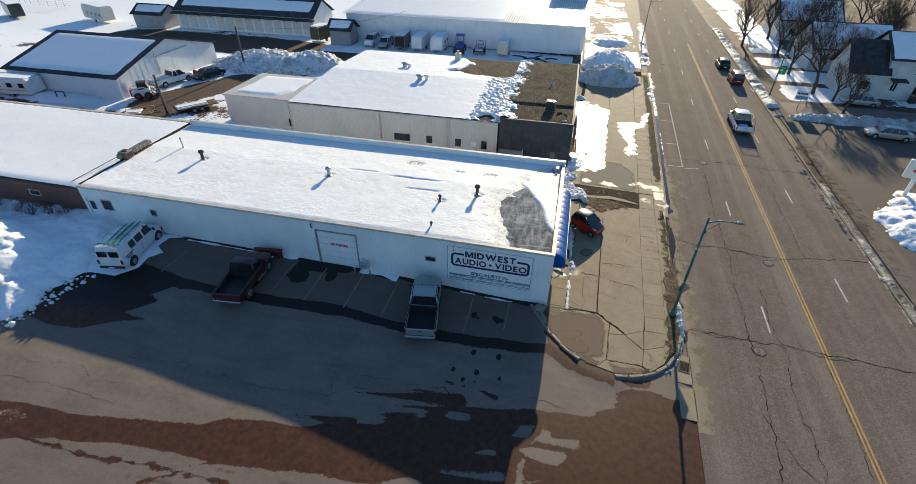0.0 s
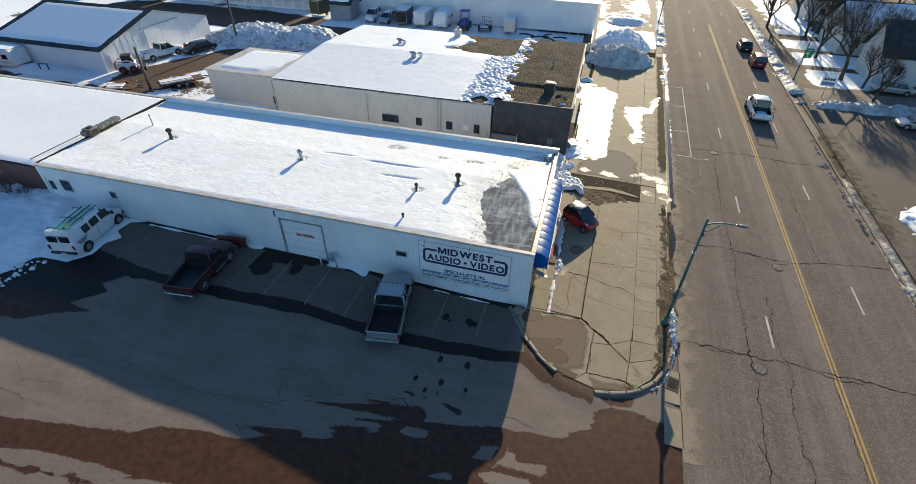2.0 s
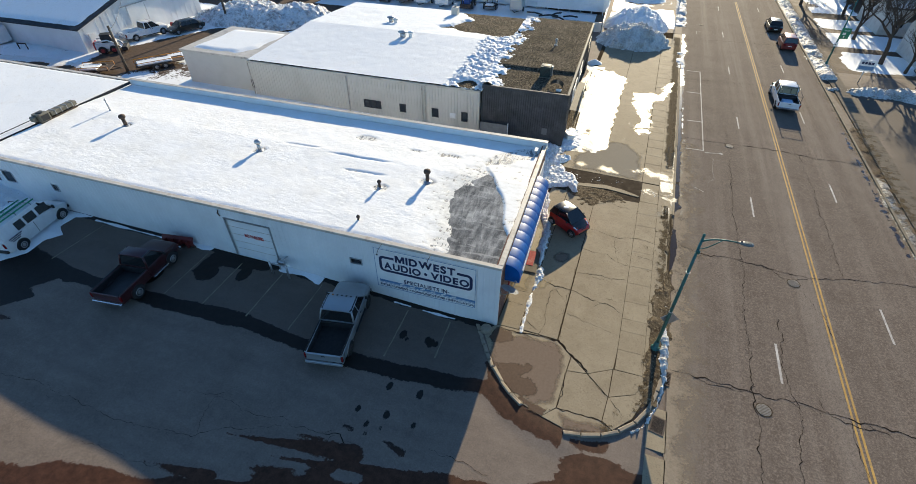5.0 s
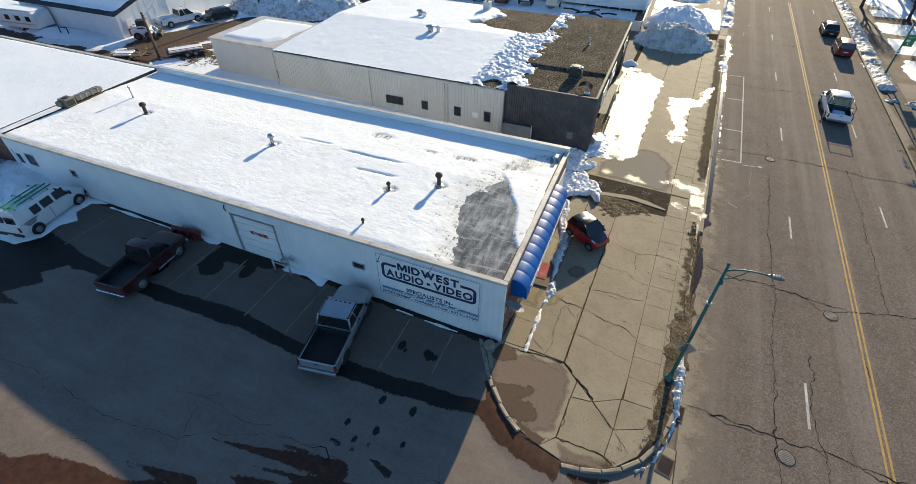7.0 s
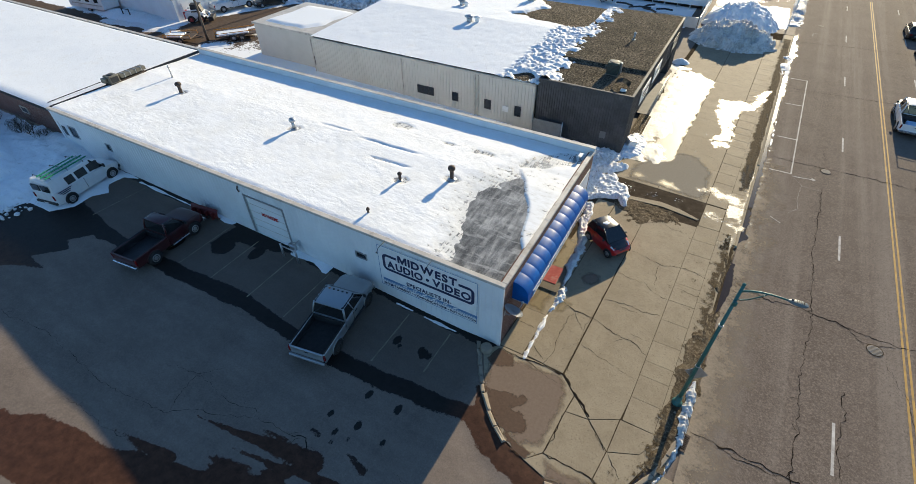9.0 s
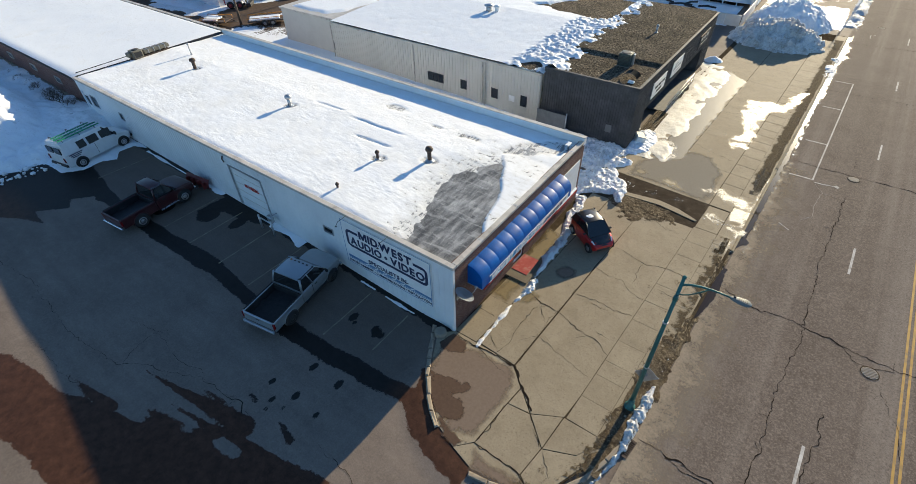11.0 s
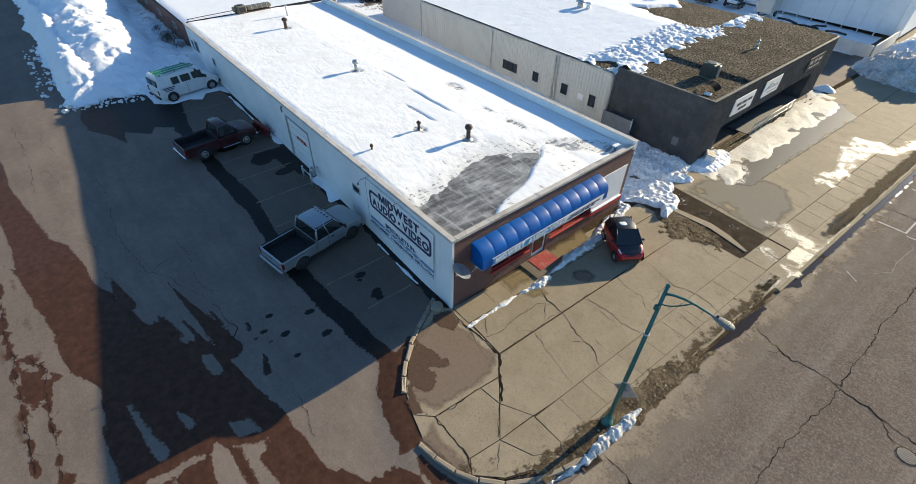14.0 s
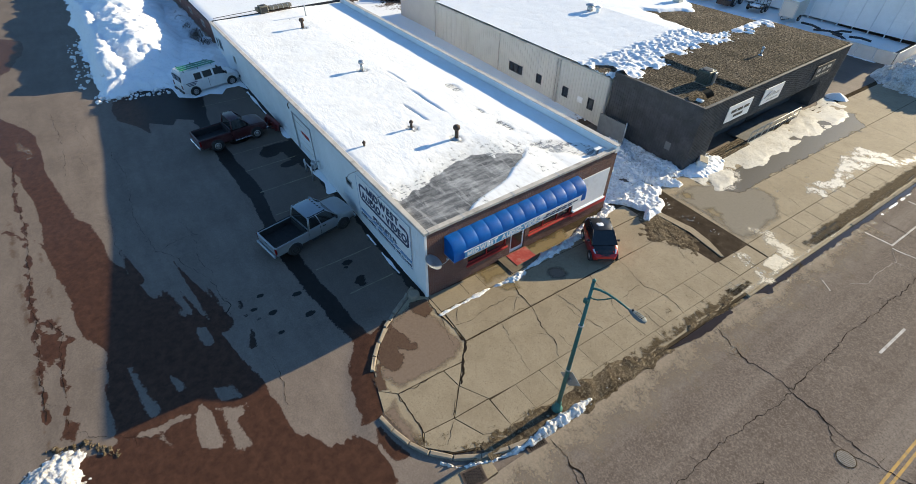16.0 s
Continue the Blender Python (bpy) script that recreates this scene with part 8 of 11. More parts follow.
def pickup(m, label, paint, length=5.6, width=1.95, height=1.85, cab="extended", bed_mat=None, load=None, wheel_r=0.39, rim=None, tail=False):
    v = thing("pickup_truck", m, label, "pickup truck", "vehicles")
    L, hw = length, width / 2
    front, rear = L / 2, -L / 2
    hood = front - 1.3
    cab_len = {"regular": 1.35, "extended": 1.85, "crew": 2.25}[cab]
    cab_back = hood - cab_len + 0.0
    yf, yr = front - 0.92, rear + 1.12
    belt, sill = 1.14, 0.42
    lift = wheel_r - 0.39
    part("body", shell([(cab_back, sill, belt, hw * 0.97), (cab_back + 0.1, sill, belt, hw * 0.985), (hood - 0.1, sill, belt, hw * 0.985), (hood + 0.15, sill, belt - 0.03, hw * 0.975), (front - 0.35, sill + 0.04, belt - 0.1, hw * 0.96), (front - 0.1, sill + 0.05, belt - 0.17, hw * 0.9), (front - 0.04, sill + 0.1, belt - 0.3, hw * 0.84)]), paint, v)
    glasshouse(v, paint, cab_back + 0.03, hood + 0.12, hw * 0.93, belt, cab_back + 0.18, hood - 0.55, hw * 0.81, height, (0.42,) if cab != "regular" else ())
    bm = bmesh.new()
    rise = 0.09 if cab != "regular" else 0.05
    loft(bm, [(y, [(0, z + rise), (w * 0.45, z + rise * 0.93), (w * 0.74, z + rise * 0.62), (w * 0.9, z + 0.1 * rise), (w * 0.97, z - 0.09), (0, z - 0.1)]) for y, w, z in ((hood - 0.02, hw * 0.97, belt - 0.02), (hood + 0.35, hw * 0.97, belt - 0.02), (front - 0.5, hw * 0.96, belt - 0.05), (front - 0.25, hw * 0.93, belt - 0.1), (front - 0.1, hw * 0.86, belt - 0.17), (front - 0.045, hw * 0.78, belt - 0.25))])
    part("bonnet", bm, paint, v)
    for s in (-1, 1):
        for yy in (yf, yr):
            part("arch_flare", tube([(s * (hw - 0.005), yy + wheel_r * 1.19 * math.cos(radians(q)), wheel_r * 1.03 + wheel_r * 1.19 * math.sin(radians(q))) for q in range(0, 181, 20)], 0.02, 6), paint, v)
        part("bed_rail", tube([(s * (hw - 0.075), rear + 0.1, belt - 0.005), (s * (hw - 0.075), cab_back - 0.06, belt - 0.005)], 0.035, 6), bed_mat or BLACK, v)
    # bed: two sides, tailgate, floor
    bf = cab_back - 0.03
    side_pair(v, "bed_side", lambda s: box(min(s * hw * 0.985, s * (hw - 0.13)), max(s * hw * 0.985, s * (hw - 0.13)), rear + 0.06, bf, sill + 0.05, belt - 0.02, 0.03), paint)
    part("bed_floor", box(-hw + 0.14, hw - 0.14, rear + 0.1, bf - 0.02, 0.62, 0.68), bed_mat or BLACK, v)
    part("bed_front", box(-hw + 0.135, hw - 0.135, bf - 0.06, bf, 0.685, belt - 0.03), bed_mat or BLACK, v)
    side_pair(v, "bed_liner", lambda s: box(min(s * (hw - 0.135), s * (hw - 0.16)), max(s * (hw - 0.135), s * (hw - 0.16)), rear + 0.12, bf - 0.07, 0.685, belt - 0.06), bed_mat or BLACK)
    tg = part("tailgate", box(-hw + 0.1, hw - 0.1, rear, rear + 0.09, 0.6, belt - 0.03, 0.02), paint, v)
    part("handle", box(-0.1, 0.1, rear - 0.012, rear, 0.95, 1.0), BLACK, tg)
    part("rear_bumper", box(-hw + 0.03, hw - 0.03, rear - 0.13, rear - 0.01, 0.45, 0.62, 0.03), paint if tail else CHROME, v)
    part("front_bumper", box(-hw + 0.02, hw - 0.02, front - 0.12, front + 0.03, 0.4, 0.62, 0.04), CHROME, v)
    part("grille", box(-hw * 0.62, hw * 0.62, front - 0.07, front - 0.01, 0.63, 0.86, 0.02), BLACK, v)
    side_pair(v, "headlight", lambda s: box(min(s * hw * 0.64, s * hw * 0.84), max(s * hw * 0.64, s * hw * 0.84), front - 0.12, front - 0.02, 0.66, 0.85, 0.02), LAMP_WHITE)
    side_pair(v, "tail_light", lambda s: box(min(s * hw, s * (hw - 0.1)), max(s * hw, s * (hw - 0.1)), rear - 0.005, rear + 0.1, 0.7, 1.05, 0.015), LAMP_RED)
    side_pair(v, "mirror", lambda s: box(min(s * (hw + 0.02), s * (hw + 0.2)), max(s * (hw + 0.02), s * (hw + 0.2)), hood - 0.12, hood - 0.02, belt + 0.02, belt + 0.22, 0.03), BLACK)
    side_pair(v, "door_handle", lambda s: box(min(s * hw * 0.99, s * (hw + 0.012)), max(s * hw * 0.99, s * (hw + 0.012)), hood - 0.95, hood - 0.78, belt - 0.17, belt - 0.12), BLACK)
    side_pair(v, "door_seam", lambda s: box(min(s * hw * 0.95, s * (hw * 0.985 + 0.004)), max(s * hw * 0.95, s * (hw * 0.985 + 0.004)), hood - 1.12, hood - 1.1, sill + 0.1, belt - 0.05), BLACK)
    side_pair(v, "running_board", lambda s: box(min(s * (hw - 0.12), s * (hw + 0.02)), max(s * (hw - 0.12), s * (hw + 0.02)), cab_back + 0.1, hood, 0.33, 0.4, 0.015), CHROME if cab == "regular" else BLACK)
    part("chassis", box(-hw * 0.7, hw * 0.7, rear + 0.2, front - 0.3, 0.32, 0.6), BLACK, v)
    if cab == "extended":
        for x in (-0.5, -0.25, 0, 0.25, 0.5):
            part("marker_light", box(x - 0.05, x + 0.05, hood - 0.72, hood - 0.64, height + 0.04, height + 0.075, 0.01), surface("amber lens", (0.3, 0.1, 0.01), (0.4, 0.14, 0.02), 0.1, 0.3) if x == -0.5 else BLACK, v)
    four_wheels(v, width - 0.2, yf, yr, wheel_r, 0.27, rim)
    return v


def sedan(m, label, paint, length=4.6, width=1.8, height=1.45, name="car", roof_paint=None, hood_paint=None, wagon=False, category="car"):
    v = thing(name, m, label, category, "vehicles")
    hw, f, r = width / 2, length / 2, -length / 2
    belt = 0.62 * height
    deck = belt - (0.0 if wagon else 0.02)
    part("body", shell([(r, 0.38, deck - 0.18, hw * 0.82), (r + 0.12, 0.3, deck - 0.03, hw * 0.93), (r + 0.6, 0.24, deck + 0.02, hw), (0, 0.22, belt, hw), (f - 1.15, 0.22, belt - 0.02, hw), (f - 0.55, 0.24, belt - 0.12, hw * 0.98), (f - 0.14, 0.28, belt - 0.24, hw * 0.9), (f, 0.36, belt - 0.36, hw * 0.74)]), paint, v)
    yb = r + (0.2 if wagon else 0.75)
    glasshouse(v, roof_paint or paint, yb, f - 0.95, hw * 0.93, belt - 0.02, yb + (0.18 if wagon else 0.5), f - 1.75, hw * 0.72, height - 0.04, (0.35, 0.62) if length > 3 else (0.45,))
    if hood_paint:
        part("bonnet", placed(box(-hw * 0.8, hw * 0.8, -0.42, 0.4, -0.06, 0.06, 0.05), Matrix.Translation((0, f - 0.62, belt - 0.12)) @ pose(0, 0, 0, -14, 0, 0)), hood_paint, v)
    side_pair(v, "headlight", lambda s: placed(box(-0.15, 0.15, -0.12, 0.1, -0.06, 0.07, 0.03), Matrix.Translation((s * hw * 0.66, f - 0.17, belt - 0.3))), LAMP_WHITE)
    side_pair(v, "tail_light", lambda s: box(min(s * hw * 0.55, s * hw * 0.86), max(s * hw * 0.55, s * hw * 0.86), r - 0.01, r + 0.08, belt - 0.3, belt - 0.14, 0.015), LAMP_RED)
    side_pair(v, "mirror", lambda s: box(min(s * hw, s * (hw + 0.16)), max(s * hw, s * (hw + 0.16)), f - 1.35, f - 1.22, belt, belt + 0.13, 0.03), BLACK)
    side_pair(v, "door_seam", lambda s: box(min(s * hw * 0.97, s * (hw + 0.003)), max(s * hw * 0.97, s * (hw + 0.003)), -0.2, -0.185, 0.35, belt - 0.06), BLACK)
    part("bumper_trim", box(-hw * 0.7, hw * 0.7, f - 0.03, f + 0.02, 0.3, 0.42, 0.02), BLACK, v)
    part("plate_bar", box(-0.22, 0.22, r - 0.03, r - 0.005, belt - 0.4, belt - 0.3), WHITE, v)
    rr = 0.31 if length > 3 else 0.29
    four_wheels(v, width - 0.2, f - (0.85 if length > 3 else 0.45), r + (0.85 if length > 3 else 0.42), rr, 0.24)
    return v


SILVER = car_paint("silver blue paint", (0.3, 0.33, 0.35), amount=0.2, flake=0.5)
MAROON = car_paint("dark maroon paint", (0.042, 0.008, 0.01), amount=0.08, flake=0.0, coat=0.15)
TRUCK_WHITE = car_paint("white car paint", (0.72, 0.73, 0.74), amount=0.25, flake=0.0)
DARK_CAR = car_paint("dark teal car paint", (0.012, 0.02, 0.022), amount=0.12, flake=0.5)
BRIGHT_RED = car_paint("bright red car paint", (0.42, 0.012, 0.012), amount=0.12)
DEEP_RED = car_paint("deep red car paint", (0.16, 0.01, 0.012), amount=0.2)
BLACK_CAR = car_paint("black car paint", (0.012, 0.012, 0.013), amount=0.2)
PALE_CAR = car_paint("pale gold car paint", (0.42, 0.41, 0.37), amount=0.2, flake=0.5)

pickup(pose(-8.0, -3.08, gz(-8.05, 0), 0, 1.5, 10.3), "silver extended-cab pickup truck with black bed, nosed to wall", SILVER, 5.3, 2.0, bed_mat=RUBBER, rim=BLACK, tail=True)
pickup(pose(-20.95, -3.68, gz(-21, 0), 0, 0, 6), "dark maroon regular-cab pickup truck with a plow", MAROON, 4.95, 1.95, 1.85, "regular", wheel_r=0.41)


def snow_plow(m, label, paint, width=2.3):
    v = thing("snow_plow", m, label, "snow plow", "plows")
    bm = bmesh.new()
    prof = [(0.0, 0.05), (0.1, 0.16), (0.12, 0.34), (0.06, 0.55), (-0.06, 0.72), (-0.1, 0.72), (0.02, 0.54), (0.08, 0.34), (0.06, 0.17), (-0.04, 0.05)]
    lo = [bm.verts.new((-width / 2, -y, z)) for y, z in prof]
    hi = [bm.verts.new((width / 2, -y, z)) for y, z in prof]
    n = len(prof)
    for i in range(n):
        bm.faces.new((lo[i], lo[(i + 1) % n], hi[(i + 1) % n], hi[i]))
    bm.faces.new(lo)
    bm.faces.new(list(reversed(hi)))
    bmesh.ops.recalc_face_normals(bm, faces=bm.faces)
    part("blade", bm, paint, v)
    for x in (-0.8, -0.3, 0.3, 0.8):
        part("rib", box(x - 0.03, x + 0.03, -0.3, -0.1, 0.1, 0.6), paint, v)
    part("cutting_edge", box(-width / 2, width / 2, -0.05, 0.02, 0.0, 0.12), RUST, v)
    for s in (-1, 1):
        part("push_arm", tube([(s * 0.35, -0.75, 0.4), (s * 0.5, -0.2, 0.3)], 0.05, 6), BLACK, v)
    return v


snow_plow(pose(-21.1, -0.5, gz(-21, 0), 0, 0, 7), "dull red steel snow plow blade against the white wall", surface("dull red plow paint", (0.1, 0.012, 0.012), (0.17, 0.022, 0.02), 0.3, 0.6, fine=0.05, stain=(0.06, 0.03, 0.025)), 2.2)

# the white service van with ladders on its roof
van = thing("service_van", pose(-31.15, -2.6, gz(-31, 0), 0, 0, 11), "white service van with green ladders on the roof rack", "van", "vehicles")
part("body", shell([(-2.5, 0.42, 1.2, 0.93), (-2.42, 0.36, 1.24, 0.98), (0.6, 0.34, 1.24, 1.0), (1.05, 0.34, 1.2, 1.0), (1.5, 0.34, 1.12, 0.99), (2.05, 0.38, 1.02, 0.95), (2.32, 0.42, 0.92, 0.86), (2.42, 0.5, 0.78, 0.78)]), TRUCK_WHITE, van)
part("cab_top", frustum(-2.46, 0.72, 0.97, 1.2, -2.3, 0.62, 0.82, 2.04), TRUCK_WHITE, van)
part("roof_panel", shell([(-2.3, 1.94, 2.03, 0.74), (-2.1, 1.94, 2.06, 0.82), (0.4, 1.94, 2.06, 0.82), (0.75, 1.92, 1.99, 0.76)]), TRUCK_WHITE, van)
part("windscreen", frustum(0.3, 1.42, 0.9, 1.14, 0.25, 0.72, 0.76, 1.97), GLASS, van)
for s in (-1, 1):
    part("pillar", tube([(s * 0.93, 1.44, 1.14), (s * 0.79, 0.74, 1.98)], 0.045, 6), TRUCK_WHITE, van)
    part("door_seam", box(min(s * 0.98, s * 1.004), max(s * 0.98, s * 1.004), -0.32, -0.3, 0.45, 1.2), BLACK, van)
for s in (-1, 1):
    for a, b in ((0.3, 1.08), (-0.62, 0.12), (-1.35, -0.78)):
        part("side_window", placed(box(-0.012, 0.012, a, b, 0.0, 0.52, 0.008), Matrix.Translation((s * 0.962, 0, 1.28)) @ pose(0, 0, 0, 0, -s * 10.0, 0)), GLASS, van)
    part("rear_window", box(min(s * 0.1, s * 0.75), max(s * 0.1, s * 0.75), -2.49, -2.4, 1.3, 1.75, 0.01), GLASS, van)
    part("tail_light", box(min(s * 0.78, s * 0.92), max(s * 0.78, s * 0.92), -2.54, -2.44, 0.75, 1.1, 0.01), LAMP_RED, van)
    part("headlight", box(min(s * 0.5, s * 0.8), max(s * 0.5, s * 0.8), 2.3, 2.42, 0.68, 0.86, 0.02), LAMP_WHITE, van)
    part("mirror", box(min(s * 1.02, s * 1.2), max(s * 1.02, s * 1.2), 1.2, 1.3, 1.15, 1.42, 0.03), BLACK, van)
    for k in range(3):
        part("lettering_bar", box(min(s * 1.0, s * 1.012), max(s * 1.0, s * 1.012), -2.2 + 0.08 * k, -1.25 - 0.1 * k, 1.13 - 0.11 * k, 1.185 - 0.11 * k), NAVY, van)
part("rear_bumper", box(-0.9, 0.9, -2.62, -2.48, 0.4, 0.58, 0.03), BLACK, van)
part("front_bumper", box(-0.85, 0.85, 2.32, 2.48, 0.4, 0.6, 0.03), BLACK, van)
part("plate_bar", box(-0.2, 0.2, -2.635, -2.621, 0.45, 0.55), WHITE, van)
for y in (-2.0, -0.8, 0.35):
    part("rack_bar", tube([(-0.8, y, 2.0), (-0.76, y, 2.16), (0.76, y, 2.16), (0.8, y, 2.0)], 0.025, 6), BLACK, van)
four_wheels(van, 1.8, 1.6, -1.62, 0.37, 0.25)
LADDER_GREEN = surface("green fibreglass", (0.02, 0.2, 0.1), (0.04, 0.3, 0.16), 0.4, 0.45, fine=0.05)


def ladder(m, label, length=4.4, width=0.42):
    v = thing("ladder", m, label, "ladder", "roof ladders")
    for s in (-1, 1):
        part("rail", box(s * width / 2 - 0.02, s * width / 2 + 0.02, -length / 2, length / 2, 0, 0.08, 0.005), LADDER_GREEN, v)
    for i in range(12):
        y = -length / 2 + 0.25 + i * (length - 0.5) / 11
        part("rung", tube([(-width / 2, y, 0.04), (width / 2, y, 0.04)], 0.016, 6), GALVANISED, v)
    return v


vm = pose(-31.15, -2.6, gz(-31, 0), 0, 0, 11)
ladder(vm @ pose(0.5, -0.75, 2.185), "green fibreglass ladder lying on the van's rack", 3.0, 0.4)
ladder(vm @ pose(0.06, -0.85, 2.185), "second green fibreglass ladder on the van's rack", 2.7, 0.36)


def city_car(m, label):
    """A tall two-seater: red lower panels, black cell, roof and bonnet."""
    v = thing("city_car", m, label, "car", "vehicles")
    part("body", shell([(-1.33, 0.4, 0.86, 0.62), (-1.22, 0.3, 0.98, 0.72), (-0.8, 0.24, 1.02, 0.77), (0.3, 0.22, 0.98, 0.78), (0.8, 0.22, 0.88, 0.77), (1.1, 0.26, 0.76, 0.72), (1.26, 0.32, 0.66, 0.64), (1.34, 0.4, 0.56, 0.52)]), BRIGHT_RED, v)
    part("bonnet", shell([(0.3, 0.85, 1.0, 0.7), (0.7, 0.8, 0.935, 0.66), (1.02, 0.7, 0.815, 0.58), (1.2, 0.62, 0.725, 0.5), (1.315, 0.5, 0.6, 0.36)]), BLACK_CAR, v, "black bonnet")
    glasshouse(v, BLACK_CAR, -1.24, 0.78, 0.72, 0.95, -0.98, 0.02, 0.57, 1.5, (0.3,))
    side_pair(v, "rear_quarter", lambda s: placed(box(-0.02, 0.02, -1.1, -0.55, 0.0, 0.5, 0.015), Matrix.Translation((s * 0.735, 0.0, 0.97)) @ pose(0, 0, 0, 0, -s * 15, 0)), BLACK_CAR)
    # three flattened white blobs make one patch on the black roof
    ice = bmesh.new()
    for q in ((0.08, -0.32, 0.2, 0.13), (0.2, -0.42, 0.13, 0.1), (0.02, -0.42, 0.1, 0.12)):
        bmesh.ops.create_icosphere(ice, subdivisions=2, radius=1.0, matrix=Matrix.Translation((q[0], q[1], 1.545)) @ Matrix.Diagonal((q[2], q[3], 0.025, 1)))
    part("roof_patch", ice, SNOW, v, "white patch on the roof")
    side_pair(v, "headlight", lambda s: placed(box(-0.055, 0.055, -0.17, 0.13, -0.03, 0.035, 0.02), Matrix.Translation((s * 0.585, 1.06, 0.74)) @ pose(0, 0, 0, -26, 0, s * 22)), LAMP_WHITE)
    side_pair(v, "tail_light", lambda s: box(min(s * 0.5, s * 0.64), max(s * 0.5, s * 0.64), -1.33, -1.2, 0.7, 0.86, 0.02), LAMP_RED)
    side_pair(v, "mirror", lambda s: box(min(s * 0.78, s * 0.93), max(s * 0.78, s * 0.93), 0.38, 0.5, 0.98, 1.1, 0.03), BLACK)
    side_pair(v, "door_seam", lambda s: box(min(s * 0.75, s * 0.786), max(s * 0.75, s * 0.786), -0.52, -0.505, 0.35, 0.93), BLACK)
    part("grille", box(-0.42, 0.42, 1.27, 1.36, 0.3, 0.44, 0.02), BLACK, v)
    four_wheels(v, 1.38, 0.9, -0.92, 0.29, 0.2)
    return v


city_car(pose(2.62, 10.22, PAVE + 0.005, 0, 0, -125), "small red two-seat city car with black roof and bonnet")

# on the street
work = pickup(pose(21.1, 38.6, road_z(20.0) + 0.004, 0, 0, -2.7), "white crew-cab work pickup with black pipe rack, driving", TRUCK_WHITE, 5.9, 2.0, 1.9, "crew")
for s in (-1, 1):
    part("rack_rail", tube([(s * 0.86, -2.85, 1.1), (s * 0.86, -2.85, 1.8), (s * 0.86, 0.0, 1.95)], 0.022, 6), BLACK, work)
    part("rack_post", tube([(s * 0.86, -0.8, 1.1), (s * 0.86, -0.8, 1.9)], 0.022, 6), BLACK, work)
for y, z in ((-2.85, 1.8), (-0.8, 1.9)):
    part("rack_bar", tube([(-0.86, y, z), (0.86, y, z)], 0.022, 6), BLACK, work)
part("tool_box", box(-0.8, 0.8, -1.3, -0.8, 0.7, 1.05, 0.02), BLACK, work)
part("tarpaulin", placed(box(-0.55, 0.5, -0.55, 0.55, 0, 0.28, 0.1), Matrix.Translation((0, -2.0, 0.68))), surface("pale blue tarp", (0.25, 0.4, 0.6), (0.5, 0.62, 0.75), 0.3, 0.7, fine=0.08), work)
sedan(pose(24.95, 58.5, road_z(22.2), 0, 0, -2.7), "dark red boxy four-wheel-drive estate, driving", DEEP_RED, 4.3, 1.78, 1.75, "suv", wagon=True)
sedan(pose(24.75, 66.9, road_z(21.6), 0, 0, -2.7), "black saloon car driving along the street", DARK_CAR, 4.7, 1.82, 1.45)
# across the street
sedan(pose(38.1, 39.6, 0.0, 0, 0, 82), "silver saloon parked in the lot across the street", PALE_CAR, 4.8, 1.82, 1.45)
sedan(pose(44.6, 40.8, 0.0, 0, 0, 80), "dark saloon parked in the lot across the street", DARK_CAR, 4.7, 1.82, 1.45)
sedan(pose(39.8, 51.9, 0.0, 0, 0, 82), "pale saloon parked beside the white house", PALE_CAR, 4.6, 1.8, 1.45)
# in the yard behind
pickup(pose(-56.4, 32.6, gz(-56, 32), 0, 0, -16), "white pickup truck with snow in its bed, parked", TRUCK_WHITE, 5.7, 1.95, 1.85, "extended", SNOW)
snow_plow(pose(-55.1, 36.6, gz(-56, 36), 0, 0, -16), "red snow plow blade on the yard snow", SIGN_RED, 2.4)
sedan(pose(-53.2, 36.4, gz(-53, 36), 0, 0, 160), "dark green saloon car parked in the yard", DARK_CAR, 4.8, 1.8, 1.42)


def skid_loader(m):
    v = thing("skid_loader", m, "small white and red skid-steer loader in the snow", "loader", "vehicles")
    part("body", box(-0.75, 0.75, -1.3, 0.9, 0.45, 1.2, 0.08), TRUCK_WHITE, v)
    part("rear_grille", box(-0.7, 0.7, -1.45, -1.28, 0.45, 1.3, 0.05), SIGN_RED, v)
    part("cab", frustum(-0.5, 0.85, 0.6, 1.2, -0.45, 0.6, 0.52, 2.0), BLACK, v)
    part("cab_roof", box(-0.58, 0.58, -0.5, 0.7, 2.0, 2.08, 0.03), BLACK, v)
    for s in (-1, 1):
        part("lift_arm", tube([(s * 0.72, -1.2, 1.4), (s * 0.78, 0.2, 1.5), (s * 0.78, 1.2, 0.9), (s * 0.75, 1.5, 0.4)], 0.08, 6), TRUCK_WHITE, v)
    part("bucket", box(-0.9, 0.9, 1.4, 2.0, 0.15, 0.6, 0.05), BLACK, v)
    rr = surface("red wheel paint", (0.3, 0.02, 0.02), (0.4, 0.03, 0.03), 0.2, 0.5)
    four_wheels(v, 1.5, 0.55, -0.65, 0.4, 0.3, rr)
    return v


skid_loader(pose(-55.9, 26.6, gz(-56, 26), 0, 0, -50))


